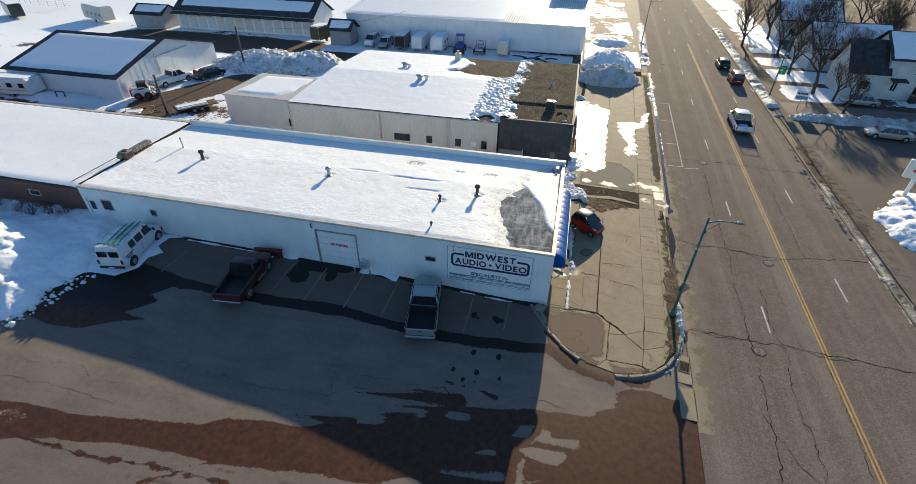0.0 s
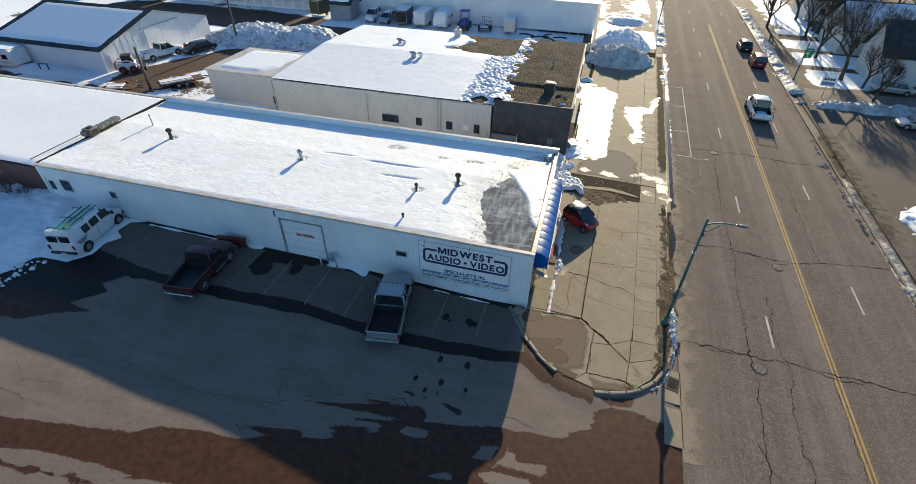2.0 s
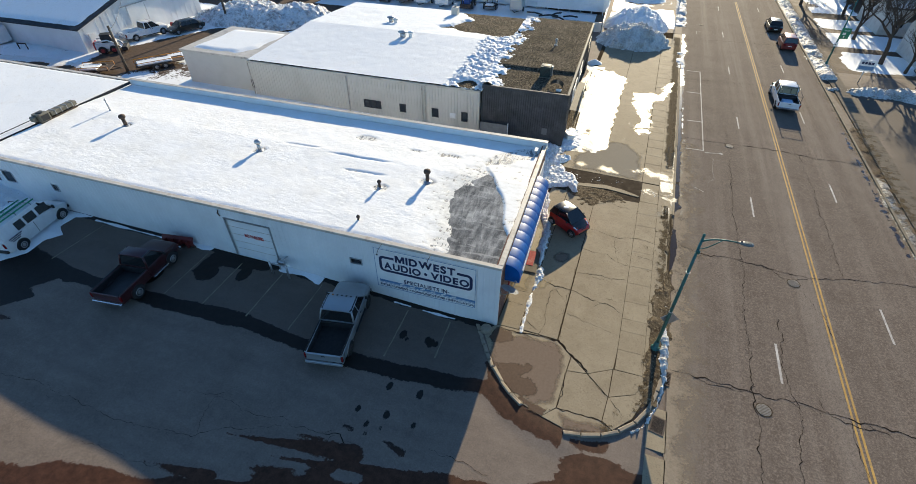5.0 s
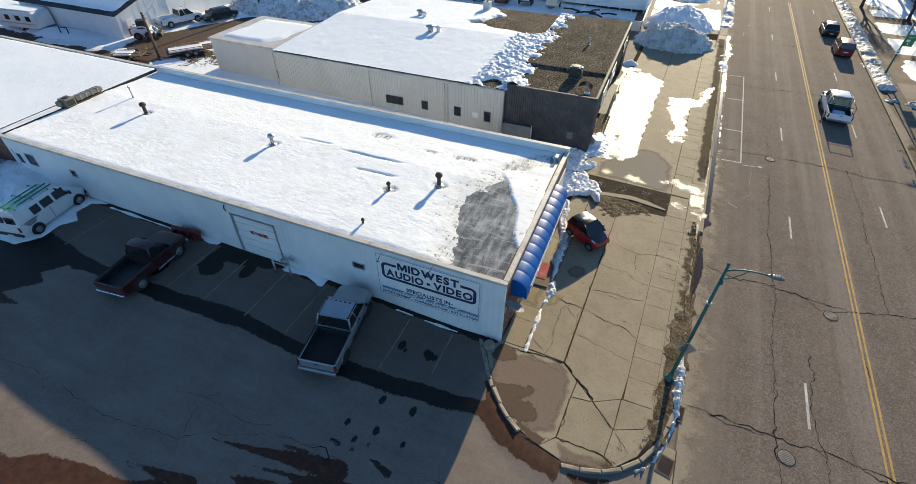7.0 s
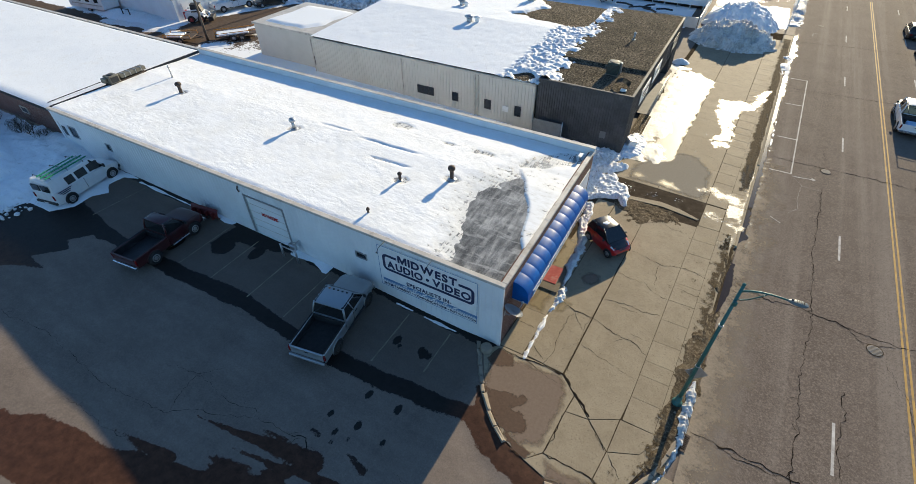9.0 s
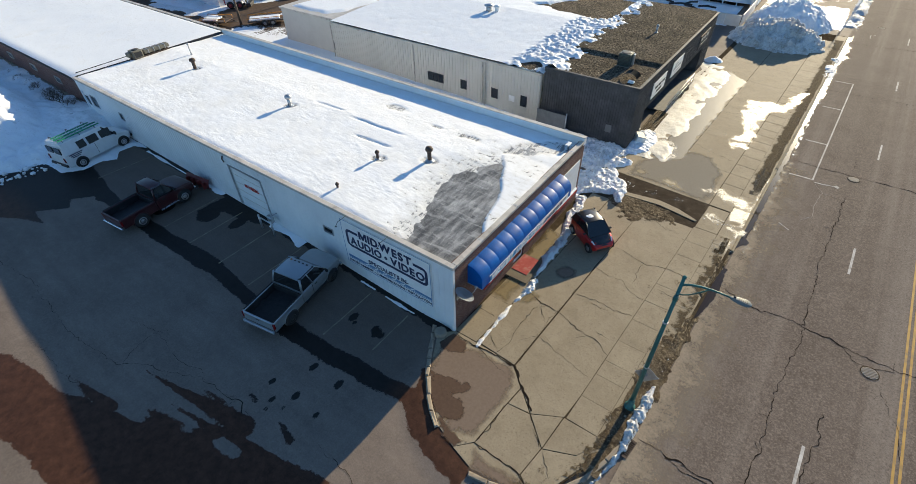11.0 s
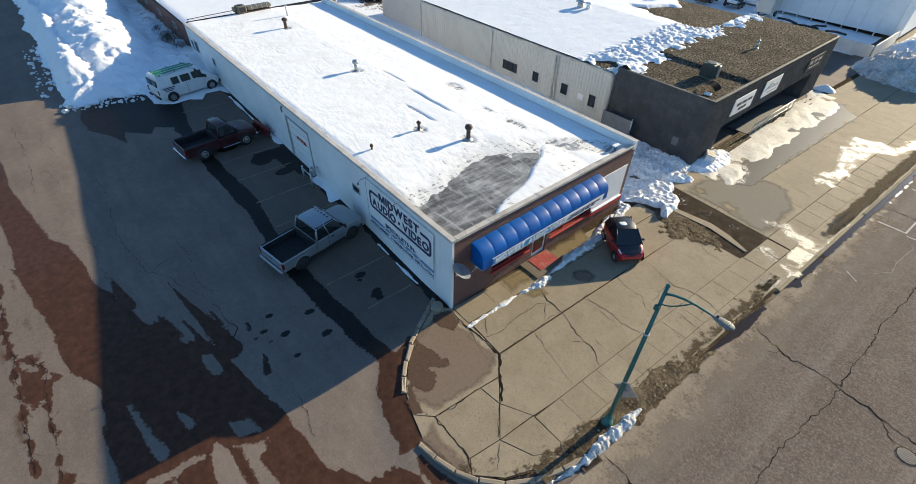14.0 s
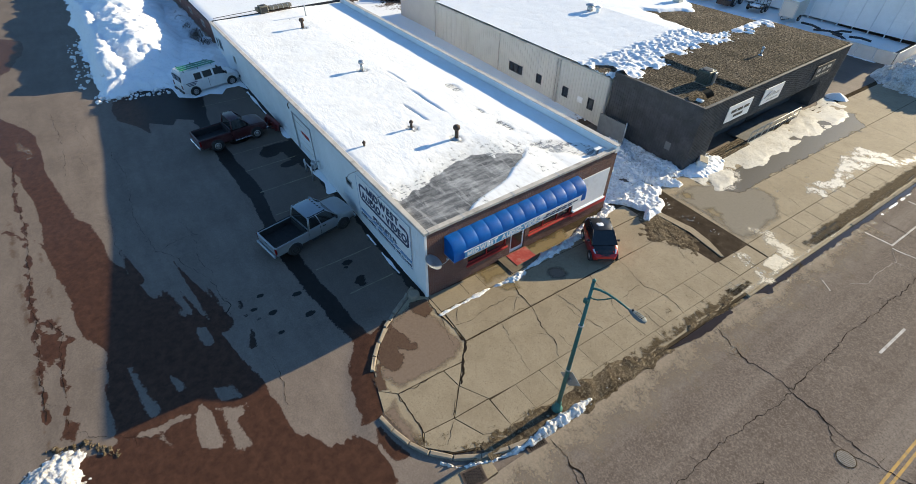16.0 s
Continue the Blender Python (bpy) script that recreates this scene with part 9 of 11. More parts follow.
def camper(m, label, length=6.2, width=2.3, height=2.6, paint=None, name="caravan", category="caravan", windows=3):
    v = thing(name, m, label, category, "trailers")
    p = paint or WHITE
    bm = bmesh.new()
    hw, f, r = width / 2, length / 2, -length / 2
    loft(bm, [(r, [(0, height - 0.15), (hw * 0.96, height - 0.2), (hw, height - 0.4), (hw, 0.6), (0, 0.6)]), (r + 0.25, [(0, height), (hw * 0.96, height - 0.03), (hw, height - 0.15), (hw, 0.5), (0, 0.5)]), (f - 0.5, [(0, height), (hw * 0.96, height - 0.03), (hw, height - 0.15), (hw, 0.5), (0, 0.5)]), (f - 0.1, [(0, height - 0.5), (hw * 0.96, height - 0.55), (hw, height - 0.7), (hw, 0.5), (0, 0.5)]), (f, [(0, height - 1.1), (hw * 0.96, height - 1.1), (hw, height - 1.2), (hw, 0.7), (0, 0.7)])])
    part("body", bm, p, v)
    part("roof_snow", box(-hw * 0.9, hw * 0.9, r + 0.3, f - 0.6, height - 0.01, height + 0.12, 0.06), SNOW, v)
    for s in (-1, 1):
        for i in range(windows):
            y = r + 0.7 + i * (length - 1.6) / max(1, windows)
            part("window", box(min(s * hw, s * (hw + 0.015)), max(s * hw, s * (hw + 0.015)), y, y + 0.8, 1.35, 1.95, 0.006), GLASS, v)
        part("stripe", box(min(s * hw, s * (hw + 0.01)), max(s * hw, s * (hw + 0.01)), r + 0.3, f - 0.6, 0.95, 1.08), COPING, v)
        wheel(v, s * (hw - 0.12), -0.25, 0.33, 0.2)
    part("drawbar", tube([(-0.5, f - 0.1, 0.5), (0, f + 1.1, 0.45), (0.5, f - 0.1, 0.5)], 0.05, 6), BLACK, v)
    return v


camper(pose(-73.2, 23.4, 0.95, 0, 0, 96), "old white caravan beside the shed wall", 6.8, 2.3, 2.5)
camper(pose(-103.5, 67.5, 0.4, 0, 0, 70), "large pale caravan standing in deep snow", 8.5, 2.5, 3.2, SIDING_BEIGE, windows=4)
camper(pose(-24.6, 63.0, 0.5, 0, 0, 180), "cream caravan parked before the warehouse", 5.0, 2.2, 2.6, windows=2)
camper(pose(-125, 66, 0.4, 0, 0, 60), "dark motorhome standing in the snow", 8.0, 2.5, 3.0, DARK_CAR, "motorhome", "motorhome")


def box_trailer(m, label, paint, length=4.2, width=2.1, height=2.5):
    v = thing("box_trailer", m, label, "trailer", "trailers")
    hw, f, r = width / 2, length / 2, -length / 2
    part("body", box(-hw, hw, r, f, 0.5, height, 0.06), paint, v)
    part("roof_snow", box(-hw * 0.93, hw * 0.93, r + 0.1, f - 0.1, height - 0.005, height + 0.13, 0.06), SNOW, v)
    part("door_frame", box(-hw * 0.92, hw * 0.92, f - 0.005, f + 0.015, 0.6, height - 0.1), GALVANISED, v)
    part("door", box(-hw * 0.86, hw * 0.86, f + 0.016, f + 0.03, 0.66, height - 0.16), paint, v)
    for s in (-1, 1):
        wheel(v, s * (hw + 0.02), -0.2, 0.33, 0.2)
    part("drawbar", tube([(-0.5, f, 0.45), (0, f + 1.0, 0.42), (0.5, f, 0.45)], 0.05, 6), BLACK, v)
    return v


box_trailer(pose(-31.7, 62.8, 0.5, 0, 0, 184), "black box trailer with snow on its roof", BLACK_CAR)
box_trailer(pose(-28.2, 62.8, 0.5, 0, 0, 178), "white box trailer with snow on its roof", TRUCK_WHITE, 4.4)
box_trailer(pose(-12.8, 63.0, 0.4, 0, 0, 182), "cream box trailer before the warehouse", SIDING_BEIGE, 3.0, 1.9, 2.4)
box_trailer(pose(-48.5, 63.5, 0.5, 0, 0, 170), "olive box trailer beside the storage row", surface("olive paint", (0.05, 0.055, 0.03), (0.08, 0.085, 0.05), 0.5, 0.6), 3.5, 2.2, 2.8)
sedan(pose(-37.9, 63.2, 0.5, 0, 0, 182), "white panel van parked in the snow", TRUCK_WHITE, 4.5, 1.85, 2.0, "panel_van", wagon=True, category="van")
sedan(pose(-35.0, 62.8, 0.5, 0, 0, 178), "grey estate car with snow on its roof", SILVER, 4.4, 1.8, 1.7, "estate_car", SNOW, wagon=True)


def flat_trailer(m, label, paint, length=5.0, width=1.9, cage=False):
    v = thing("flat_trailer", m, label, "trailer", "trailers")
    hw, f, r = width / 2, length / 2, -length / 2
    part("deck", box(-hw, hw, r, f, 0.5, 0.6, 0.02), RUST, v)
    for s in (-1, 1):
        part("side_rail", tube([(s * hw, r, 0.62), (s * hw, r, 0.95), (s * hw, f, 0.95), (s * hw, f, 0.62)], 0.04, 6), paint, v)
        for y in (-0.5, 0.4):
            wheel(v, s * (hw + 0.12), y, 0.33, 0.2)
    part("load_snow", box(-hw * 0.85, hw * 0.85, r + 0.2, f - 1.2, 0.6, 0.8, 0.08), SNOW, v)
    if cage:
        for i in range(5):
            part("gate_bar", tube([(-hw + i * hw / 2, f, 0.6), (-hw + i * hw / 2, f, 1.9)], 0.03, 6), BLACK, v)
        for z in (1.2, 1.9):
            part("gate_rail", tube([(-hw, f, z), (hw, f, z)], 0.03, 6), BLACK, v)
    part("drawbar", tube([(-0.5, f, 0.5), (0, f + 1.1, 0.45), (0.5, f, 0.5)], 0.05, 6), BLACK, v)
    return v


YELLOW_STEEL = surface("orange machine paint", (0.4, 0.15, 0.01), (0.55, 0.24, 0.02), 0.4, 0.55, fine=0.05, stain=(0.2, 0.1, 0.03))
flat_trailer(pose(-46.4, 24.6, 0.98, 0, 0, -38), "orange flat trailer loaded with snow", YELLOW_STEEL)
flat_trailer(pose(-51.4, 20.6, 0.98, 0, 0, -62), "orange skid frame lying in the yard", YELLOW_STEEL, 3.2)
flat_trailer(pose(-17.2, 63.2, 0.4, 0, 0, 0), "small black trailer with a mesh tailgate", BLACK, 2.4, 1.7, True)


def tractor(m):
    v = thing("tractor", m, "blue tractor with a cage cab before the warehouse", "tractor", "vehicles")
    blue = surface("tractor blue", (0.02, 0.07, 0.25), (0.03, 0.1, 0.35), 0.4, 0.5)
    part("body", box(-0.5, 0.5, -1.5, 1.6, 0.7, 1.5, 0.1), blue, v)
    for x, y in ((-0.7, -1.2), (0.7, -1.2), (-0.7, 0.3), (0.7, 0.3)):
        part("cage_post", tube([(x, y, 1.2), (x, y, 2.8)], 0.05, 6), blue, v)
    part("cage_roof", box(-0.8, 0.8, -1.3, 0.4, 2.75, 2.85, 0.03), blue, v)
    part("bucket", box(-0.9, 0.9, 2.0, 2.6, 0.3, 0.9, 0.06), RUST, v)
    for s in (-1, 1):
        part("loader_arm", tube([(s * 0.6, -0.2, 1.6), (s * 0.6, 1.4, 1.6), (s * 0.6, 2.1, 0.7)], 0.07, 6), blue, v)
    four_wheels(v, 1.6, 1.1, -0.9, 0.55, 0.35)
    return v


tractor(pose(-20.8, 63.0, 0.45, 0, 0, 184))

for i, (x, y, r, ln) in enumerate(((-7.5, 61.5, 20, 3.0), (-5.8, 60.6, -35, 2.6), (-4.2, 62.0, 10, 2.2), (-6.5, 62.8, 60, 2.4), (-9.8, 62.2, -15, 2.6))):
    log = part("scrap_beam", tube([(-ln / 2, 0, 0.12), (0, 0.15, 0.2), (ln / 2, 0, 0.12)], 0.13, 6), BLACK)
    log.matrix_world = pose(x, y, 0.42, 0, 0, r)
    tagged(log, "dark scrap beam half buried in yard snow", "beam", "scrap beams")


# ---- lettering ----
def letters(name, text, size, m, material, parent=None, label="", bold=0.0, depth=0.008, width=1.0, span=0.0):
    """Raised lettering, one mesh a character, along x in the plane of m; span: the width that the line fills."""
    glyphs, x = [], 0.0
    for ch in text:
        if ch == "M":
            h, w, t = 0.69 * size, 0.8 * size, 0.11 * size + 1.6 * bold
            bm = bmesh.new()
            add_prism(bm, [(0, 0), (t, 0), (t, 0.62 * h), (w / 2 - 0.4 * t, 0), (w / 2 + 0.4 * t, 0), (w - t, 0.62 * h), (w - t, 0), (w, 0), (w, h), (w - 1.2 * t, h), (w / 2, 0.4 * h), (1.2 * t, h), (0, h)], -depth, depth)
            bmesh.ops.recalc_face_normals(bm, faces=bm.faces)
            me = bpy.data.meshes.new("letter")
            bm.to_mesh(me)
            bm.free()
            glyphs.append((me, x, 0.0))
            x += w + 0.11 * size
            continue
        cu = bpy.data.curves.new("letter", "FONT")
        cu.body, cu.size, cu.extrude, cu.offset = ch, size, depth, bold
        tmp = bpy.data.objects.new("letter", cu)
        me = bpy.data.meshes.new_from_object(tmp)
        bpy.data.objects.remove(tmp)
        if not len(me.vertices):
            x += 0.3 * size
            bpy.data.meshes.remove(me)
            continue
        x0, x1 = min(v.co.x for v in me.vertices), max(v.co.x for v in me.vertices)
        glyphs.append((me, x, x0))
        x += x1 - x0 + 0.11 * size
    if span:
        width = span / (x - 0.11 * size)
    for me, at, x0 in glyphs:
        me.transform(m @ Matrix.Diagonal((width, 1, 1, 1)) @ Matrix.Translation((at - x0, 0, 0)))
        me.materials.append(material)
        ob = new("letter", me)
        if parent is not None:
            ob.parent = parent


def bars(parent, m, x0, x1, z, h, n, material, seed):
    """Unreadable small print: a row of plain bars in the plane y=0."""
    rnd = random.Random(seed)
    x = x0
    gap = (x1 - x0) / n
    for i in range(n):
        w = gap * rnd.uniform(0.6, 0.85)
        part("print_bar", placed(box(x, x + w, -0.012, 0.0, z, z + h), m), material, parent)
        x += gap


# ---- the painted sign on the white wall ----
SX0, SX1, SZ0, SZ1 = -7.2, -1.25, 1.05, 4.02
sign = thing("wall_sign", pose(0, -0.055, 0), "white painted wall sign with navy lettering on the shop", "sign")
part("board", box(SX0, SX1, 0, 0.02, SZ0, SZ1, 0.004), WHITE, sign)
for a, b, c, d in ((SX0 + 0.03, SX1 - 0.03, SZ0 + 0.03, SZ0 + 0.06), (SX0 + 0.03, SX1 - 0.03, SZ1 - 0.06, SZ1 - 0.03), (SX0 + 0.03, SX0 + 0.06, SZ0 + 0.06, SZ1 - 0.06), (SX1 - 0.06, SX1 - 0.03, SZ0 + 0.06, SZ1 - 0.06)):
    part("border_line", box(a, b, -0.004, 0.004, c, d), STEEL_BLUE, sign)


def rounded_ring(x0, x1, z0, z1, r, t, gap=None):
    """A rounded frame, open along its top between the two gap places."""
    def outline(inset, rad):
        pts = []
        for cx, cz, a0 in ((x1 - r, z1 - r, 0), (x0 + r, z1 - r, 90), (x0 + r, z0 + r, 180), (x1 - r, z0 + r, 270)):
            pts += [(cx + rad * math.cos(radians(a0 + 15 * k)), cz + rad * math.sin(radians(a0 + 15 * k))) for k in range(7)]
        return pts
    a, b = outline(0, r), outline(t, r - t)
    bm = bmesh.new()
    n = len(a)
    for i in range(n):
        j = (i + 1) % n
        if i == 6 and gap:
            for xa, xb in ((gap[1], a[6][0]), (a[7][0], gap[0])):
                bm.faces.new([bm.verts.new((x, -0.006, z)) for x, z in ((xa, z1 - t), (xb, z1 - t), (xb, z1), (xa, z1))])
            continue
        bm.faces.new([bm.verts.new((x, -0.006, z)) for x, z in (a[i], a[j], b[j], b[i])])
    bmesh.ops.recalc_face_normals(bm, faces=bm.faces)
    for f in bm.faces:
        if f.normal.y > 0:
            f.normal_flip()
    return bm


part("logo_frame", rounded_ring(-6.9, -1.45, 2.34, 3.5, 0.3, 0.17, (-5.98, -2.33)), NAVY, sign)


def on_wall(x, z):
    return Matrix.Translation((x, -0.012, z)) @ pose(0, 0, 0, 90, 0, 0)


letters("lettering", "MIDWEST", 0.7, on_wall(-5.9, 3.24), NAVY, sign, bold=0.024, span=3.48)
letters("lettering", "AUDIO", 0.66, on_wall(-6.62, 2.61), NAVY, sign, bold=0.022, span=2.2)
letters("lettering", "VIDEO", 0.66, on_wall(-3.83, 2.61), NAVY, sign, bold=0.022, span=2.18)
part("dot", placed(lathe([(0.001, -0.005), (0.1, -0.005), (0.1, 0.005)], 16), Matrix.Translation((-4.13, -0.012, 2.83)) @ pose(0, 0, 0, 0, 0, 90)), NAVY, sign)
letters("lettering", "SPECIALISTS IN-", 0.37, on_wall(-5.48, 1.74), NAVY, sign, bold=0.006, span=2.72)
part("stripe", box(-7.0, -1.3, -0.008, 0.0, 1.5, 1.66), STEEL_BLUE, sign)
for k in range(6):
    part("stripe_gap", placed(box(-0.14, 0.14, -0.012, 0.0, -0.03, 0.03), Matrix.Translation((-5.6 + k * 0.62, 0, 1.58)) @ pose(0, 0, 0, 0, -18, 0)), WHITE, sign)
part("stripe", box(-7.0, -1.3, -0.008, 0.0, 1.43, 1.455), STEEL_BLUE, sign)
letters("lettering", "ENTERTAINMENT • COMMUNICATIONS • INSTALLATION", 0.22, on_wall(-6.98, 1.2), NAVY, sign, bold=0.002, span=5.65)
nopark = thing("door_sign", pose(0, 0, 0), "red lettering on the closed overhead door", "sign")
letters("lettering", "NO PARKING", 0.36, Matrix.Translation((-16.0, 0.045, 2.36)) @ pose(0, 0, 0, 90, 0, 0), SIGN_RED, nopark, bold=0.01, span=1.32)
for x in (-6.55, -3.75):
    fl = thing("flood_lamp", pose(x, -0.3, H - 0.1), "small flood lamp on an arm over the sign", "lamp", "sign lamps")
    part("arm", tube([(0, 0.35, 0.08), (0, -0.35, 0.05), (0, -0.5, -0.12)], 0.014, 6), BLACK, fl)
    part("head", placed(box(-0.05, 0.05, -0.03, 0.03, -0.04, 0.03, 0.012), Matrix.Translation((0, -0.5, -0.13)) @ pose(0, 0, 0, 40, 0, 0)), BLACK, fl)

# ---- awning over the shop front ----
AW_BLUE = surface("blue awning vinyl", (0.003, 0.068, 0.28), (0.005, 0.108, 0.41), 0.8, 0.45, fine=0.06, relief=0.08, spec=0.2, stain=(0.012, 0.085, 0.28), stain_size=0.9)
AW_TEAL = surface("pale blue awning band", (0.045, 0.23, 0.45), (0.065, 0.3, 0.54), 0.8, 0.45, fine=0.06)
AY0, AY1, AZ0, AZ1, AOUT = 1.1, 10.35, 2.58, 3.74, 0.84
awning = thing("awning", pose(0, 0, 0), "blue quilted barrel awning with white lettering over the shop front", "awning")
N = 12
FOLD = (0.0, 0.025, 0.07, 0.15, 0.3, 0.5, 0.7, 0.85, 0.93, 0.975)
arc = [(0.02, AZ1)] + [(AOUT * math.sin(radians(a)) * 0.98 + 0.02, AZ0 + 0.5 + (AZ1 - AZ0 - 0.5) * math.cos(radians(a))) for a in (15, 30, 45, 60, 75, 90)] + [(AOUT + 0.01, AZ0)]
bm = bmesh.new()
rows_ = []
for t_ in [i + f for i in range(N) for f in FOLD] + [N]:
    y = AY0 + (AY1 - AY0) * t_ / N
    puff = 0.02 * (1 - abs(2 * (t_ % 1.0) - 1) ** 3.2)
    rows_.append([bm.verts.new((x + puff * min(1, 2.2 * (x / AOUT)) * (z > AZ0 + 0.52), y, z + puff * (z > AZ0 + 0.52))) for x, z in arc])
for a, b in zip(rows_[:-1], rows_[1:]):
    for k in range(len(arc) - 1):
        bm.faces.new((a[k], b[k], b[k + 1], a[k + 1])).smooth = True
for row in (rows_[0], rows_[-1]):
    low = bm.verts.new((0.02, row[0].co.y, AZ0))
    bm.faces.new(row + [low])
bmesh.ops.recalc_face_normals(bm, faces=bm.faces)
part("canopy", bm, AW_BLUE, awning)
part("frame", tube([(0.03, AY0, AZ0 + 0.02), (AOUT - 0.02, AY0, AZ0 + 0.02), (AOUT - 0.02, AY1, AZ0 + 0.02), (0.03, AY1, AZ0 + 0.02)], 0.025, 6), GALVANISED, awning)
band = part("name_band", box(AOUT + 0.012, AOUT + 0.03, 1.75, 6.75, AZ0 + 0.02, AZ0 + 0.42), AW_TEAL, awning, "pale blue name band")
part("name_band", box(AOUT + 0.012, AOUT + 0.03, 6.78, 9.95, AZ0 + 0.02, AZ0 + 0.42), WHITE, awning, "white service band")
for z in (AZ0 + 0.0, AZ0 + 0.425):
    part("band_edge", box(AOUT + 0.013, AOUT + 0.036, 1.7, 10.0, z, z + 0.02), WHITE, awning)
fm = Matrix.Translation((AOUT + 0.04, 0, 0)) @ pose(0, 0, 0, 0, 0, 90)
letters("lettering", "MIDWEST  AUDIO·VIDEO", 0.36, fm @ Matrix.Translation((1.9, 0, AZ0 + 0.1)) @ pose(0, 0, 0, 90, 0, 0), WHITE, awning, bold=0.018, width=1.02)
bars(awning, fm, 7.2, 9.7, AZ0 + 0.24, 0.07, 6, NAVY, 5)
bars(awning, fm, 7.0, 9.4, AZ0 + 0.1, 0.08, 5, NAVY, 6)

# things on the shop front
dish = thing("satellite_dish", pose(0.02, 0.3, 2.35), "grey satellite dish bolted to the brick corner", "satellite dish")
bm = bmesh.new()
rings = []
for r, d in ((0.02, 0.0), (0.2, 0.02), (0.34, 0.055), (0.45, 0.1)):
    rings.append([bm.verts.new((r * 1.1 * math.cos(2 * math.pi * k / 20), r * 0.95 * math.sin(2 * math.pi * k / 20), d)) for k in range(20)])
for a, b in zip(rings[:-1], rings[1:]):
    for k in range(20):
        bm.faces.new((a[k], a[(k + 1) % 20], b[(k + 1) % 20], b[k])).smooth = True
bm.faces.new(rings[0])
bmesh.ops.solidify(bm, geom=list(bm.faces), thickness=0.012)
part("reflector", placed(bm, Matrix.Translation((0.49, -0.2, 0.53)) @ pose(0, 0, 0, -24, 8, -14)), surface("pale dish paint", (0.34, 0.36, 0.38), (0.46, 0.48, 0.5), 0.3, 0.5, fine=0.05), dish)
part("arm", tube([(0.02, 0, -0.05), (0.25, 0, -0.05), (0.46, -0.04, 0.2), (0.49, -0.16, 0.5)], 0.028, 6), GALVANISED, dish)
part("feed_arm", tube([(0.46, -0.02, 0.1), (0.62, 0.45, 0.32), (0.66, 0.55, 0.5)], 0.02, 6), GALVANISED, dish)
part("receiver", box(0.6, 0.72, 0.48, 0.6, 0.48, 0.6, 0.02), GALVANISED, dish)
part("foot_plate", box(-0.018, 0.03, -0.1, 0.1, -0.2, 0.1), GALVANISED, dish)
stoop = thing("door_step", pose(0, 0, PAVE), "low concrete door step with a worn red mat", "step")
part("step", box(0.01, 1.32, 4.75, 6.85, -0.02, 0.075, 0.015), STREET_KERB, stoop)
mat_ob = part("door_mat", box(0.06, 1.02, 5.33, 6.76, 0, 0.02, 0.005), surface("red door mat", (0.25, 0.025, 0.022), (0.42, 0.06, 0.05), 0.4, 0.85, fine=0.04, stain=(0.3, 0.2, 0.16), stain_size=0.4))
mat_ob.matrix_world = pose(0, 0, PAVE + 0.076)
tagged(mat_ob, "worn red rubber mat on the door step", "door mat")
win_sign = thing("window_sign", pose(0, 0, 0), "dark window sign with pale lettering under the awning", "sign")
part("board", box(-0.06, -0.03, 7.3, 10.1, 1.55, 2.15), NAVY, win_sign)
bars(win_sign, Matrix.Translation((-0.028, 0, 0)) @ pose(0, 0, 0, 0, 0, 90), 7.5, 9.9, 1.75, 0.2, 5, WHITE, 8)
post = thing("kerb_bollard", pose(-0.45, -0.55, 0.0), "round concrete block on the ground at the wall corner", "bollard")
part("block", placed(lathe([(0.3, 0.0), (0.32, 0.05), (0.3, 0.28), (0.22, 0.33)], 12), pose(0, 0, 0, 0, -90, 0)), KERB, post)
# gas meter with guard posts beside the overhead door
meter = thing("gas_meter", pose(-13.35, -0.45, gz(-13.3, 0)), "grey gas meter and pipes behind steel posts", "gas meter")
part("meter_body", box(-0.2, 0.2, -0.12, 0.15, 0.5, 0.95, 0.06), GALVANISED, meter)
part("pipe", tube([(-0.35, 0.1, 0.0), (-0.35, 0.1, 0.8), (-0.1, 0.1, 1.05), (0.15, 0.1, 1.05), (0.2, 0.4, 1.05)], 0.035, 6), GALVANISED, meter)
part("regulator", placed(lathe([(0.05, -0.05), (0.14, 0), (0.05, 0.05)], 12), Matrix.Translation((-0.35, 0.1, 0.75))), GALVANISED, meter)
for x in (-0.6, 0.55):
    part("guard_post", tube([(x, -0.35, -0.02), (x, -0.35, 1.05)], 0.06, 8), GALVANISED, meter)
part("guard_rail", tube([(-0.6, -0.35, 0.9), (0.55, -0.35, 0.9)], 0.04, 8), GALVANISED, meter)


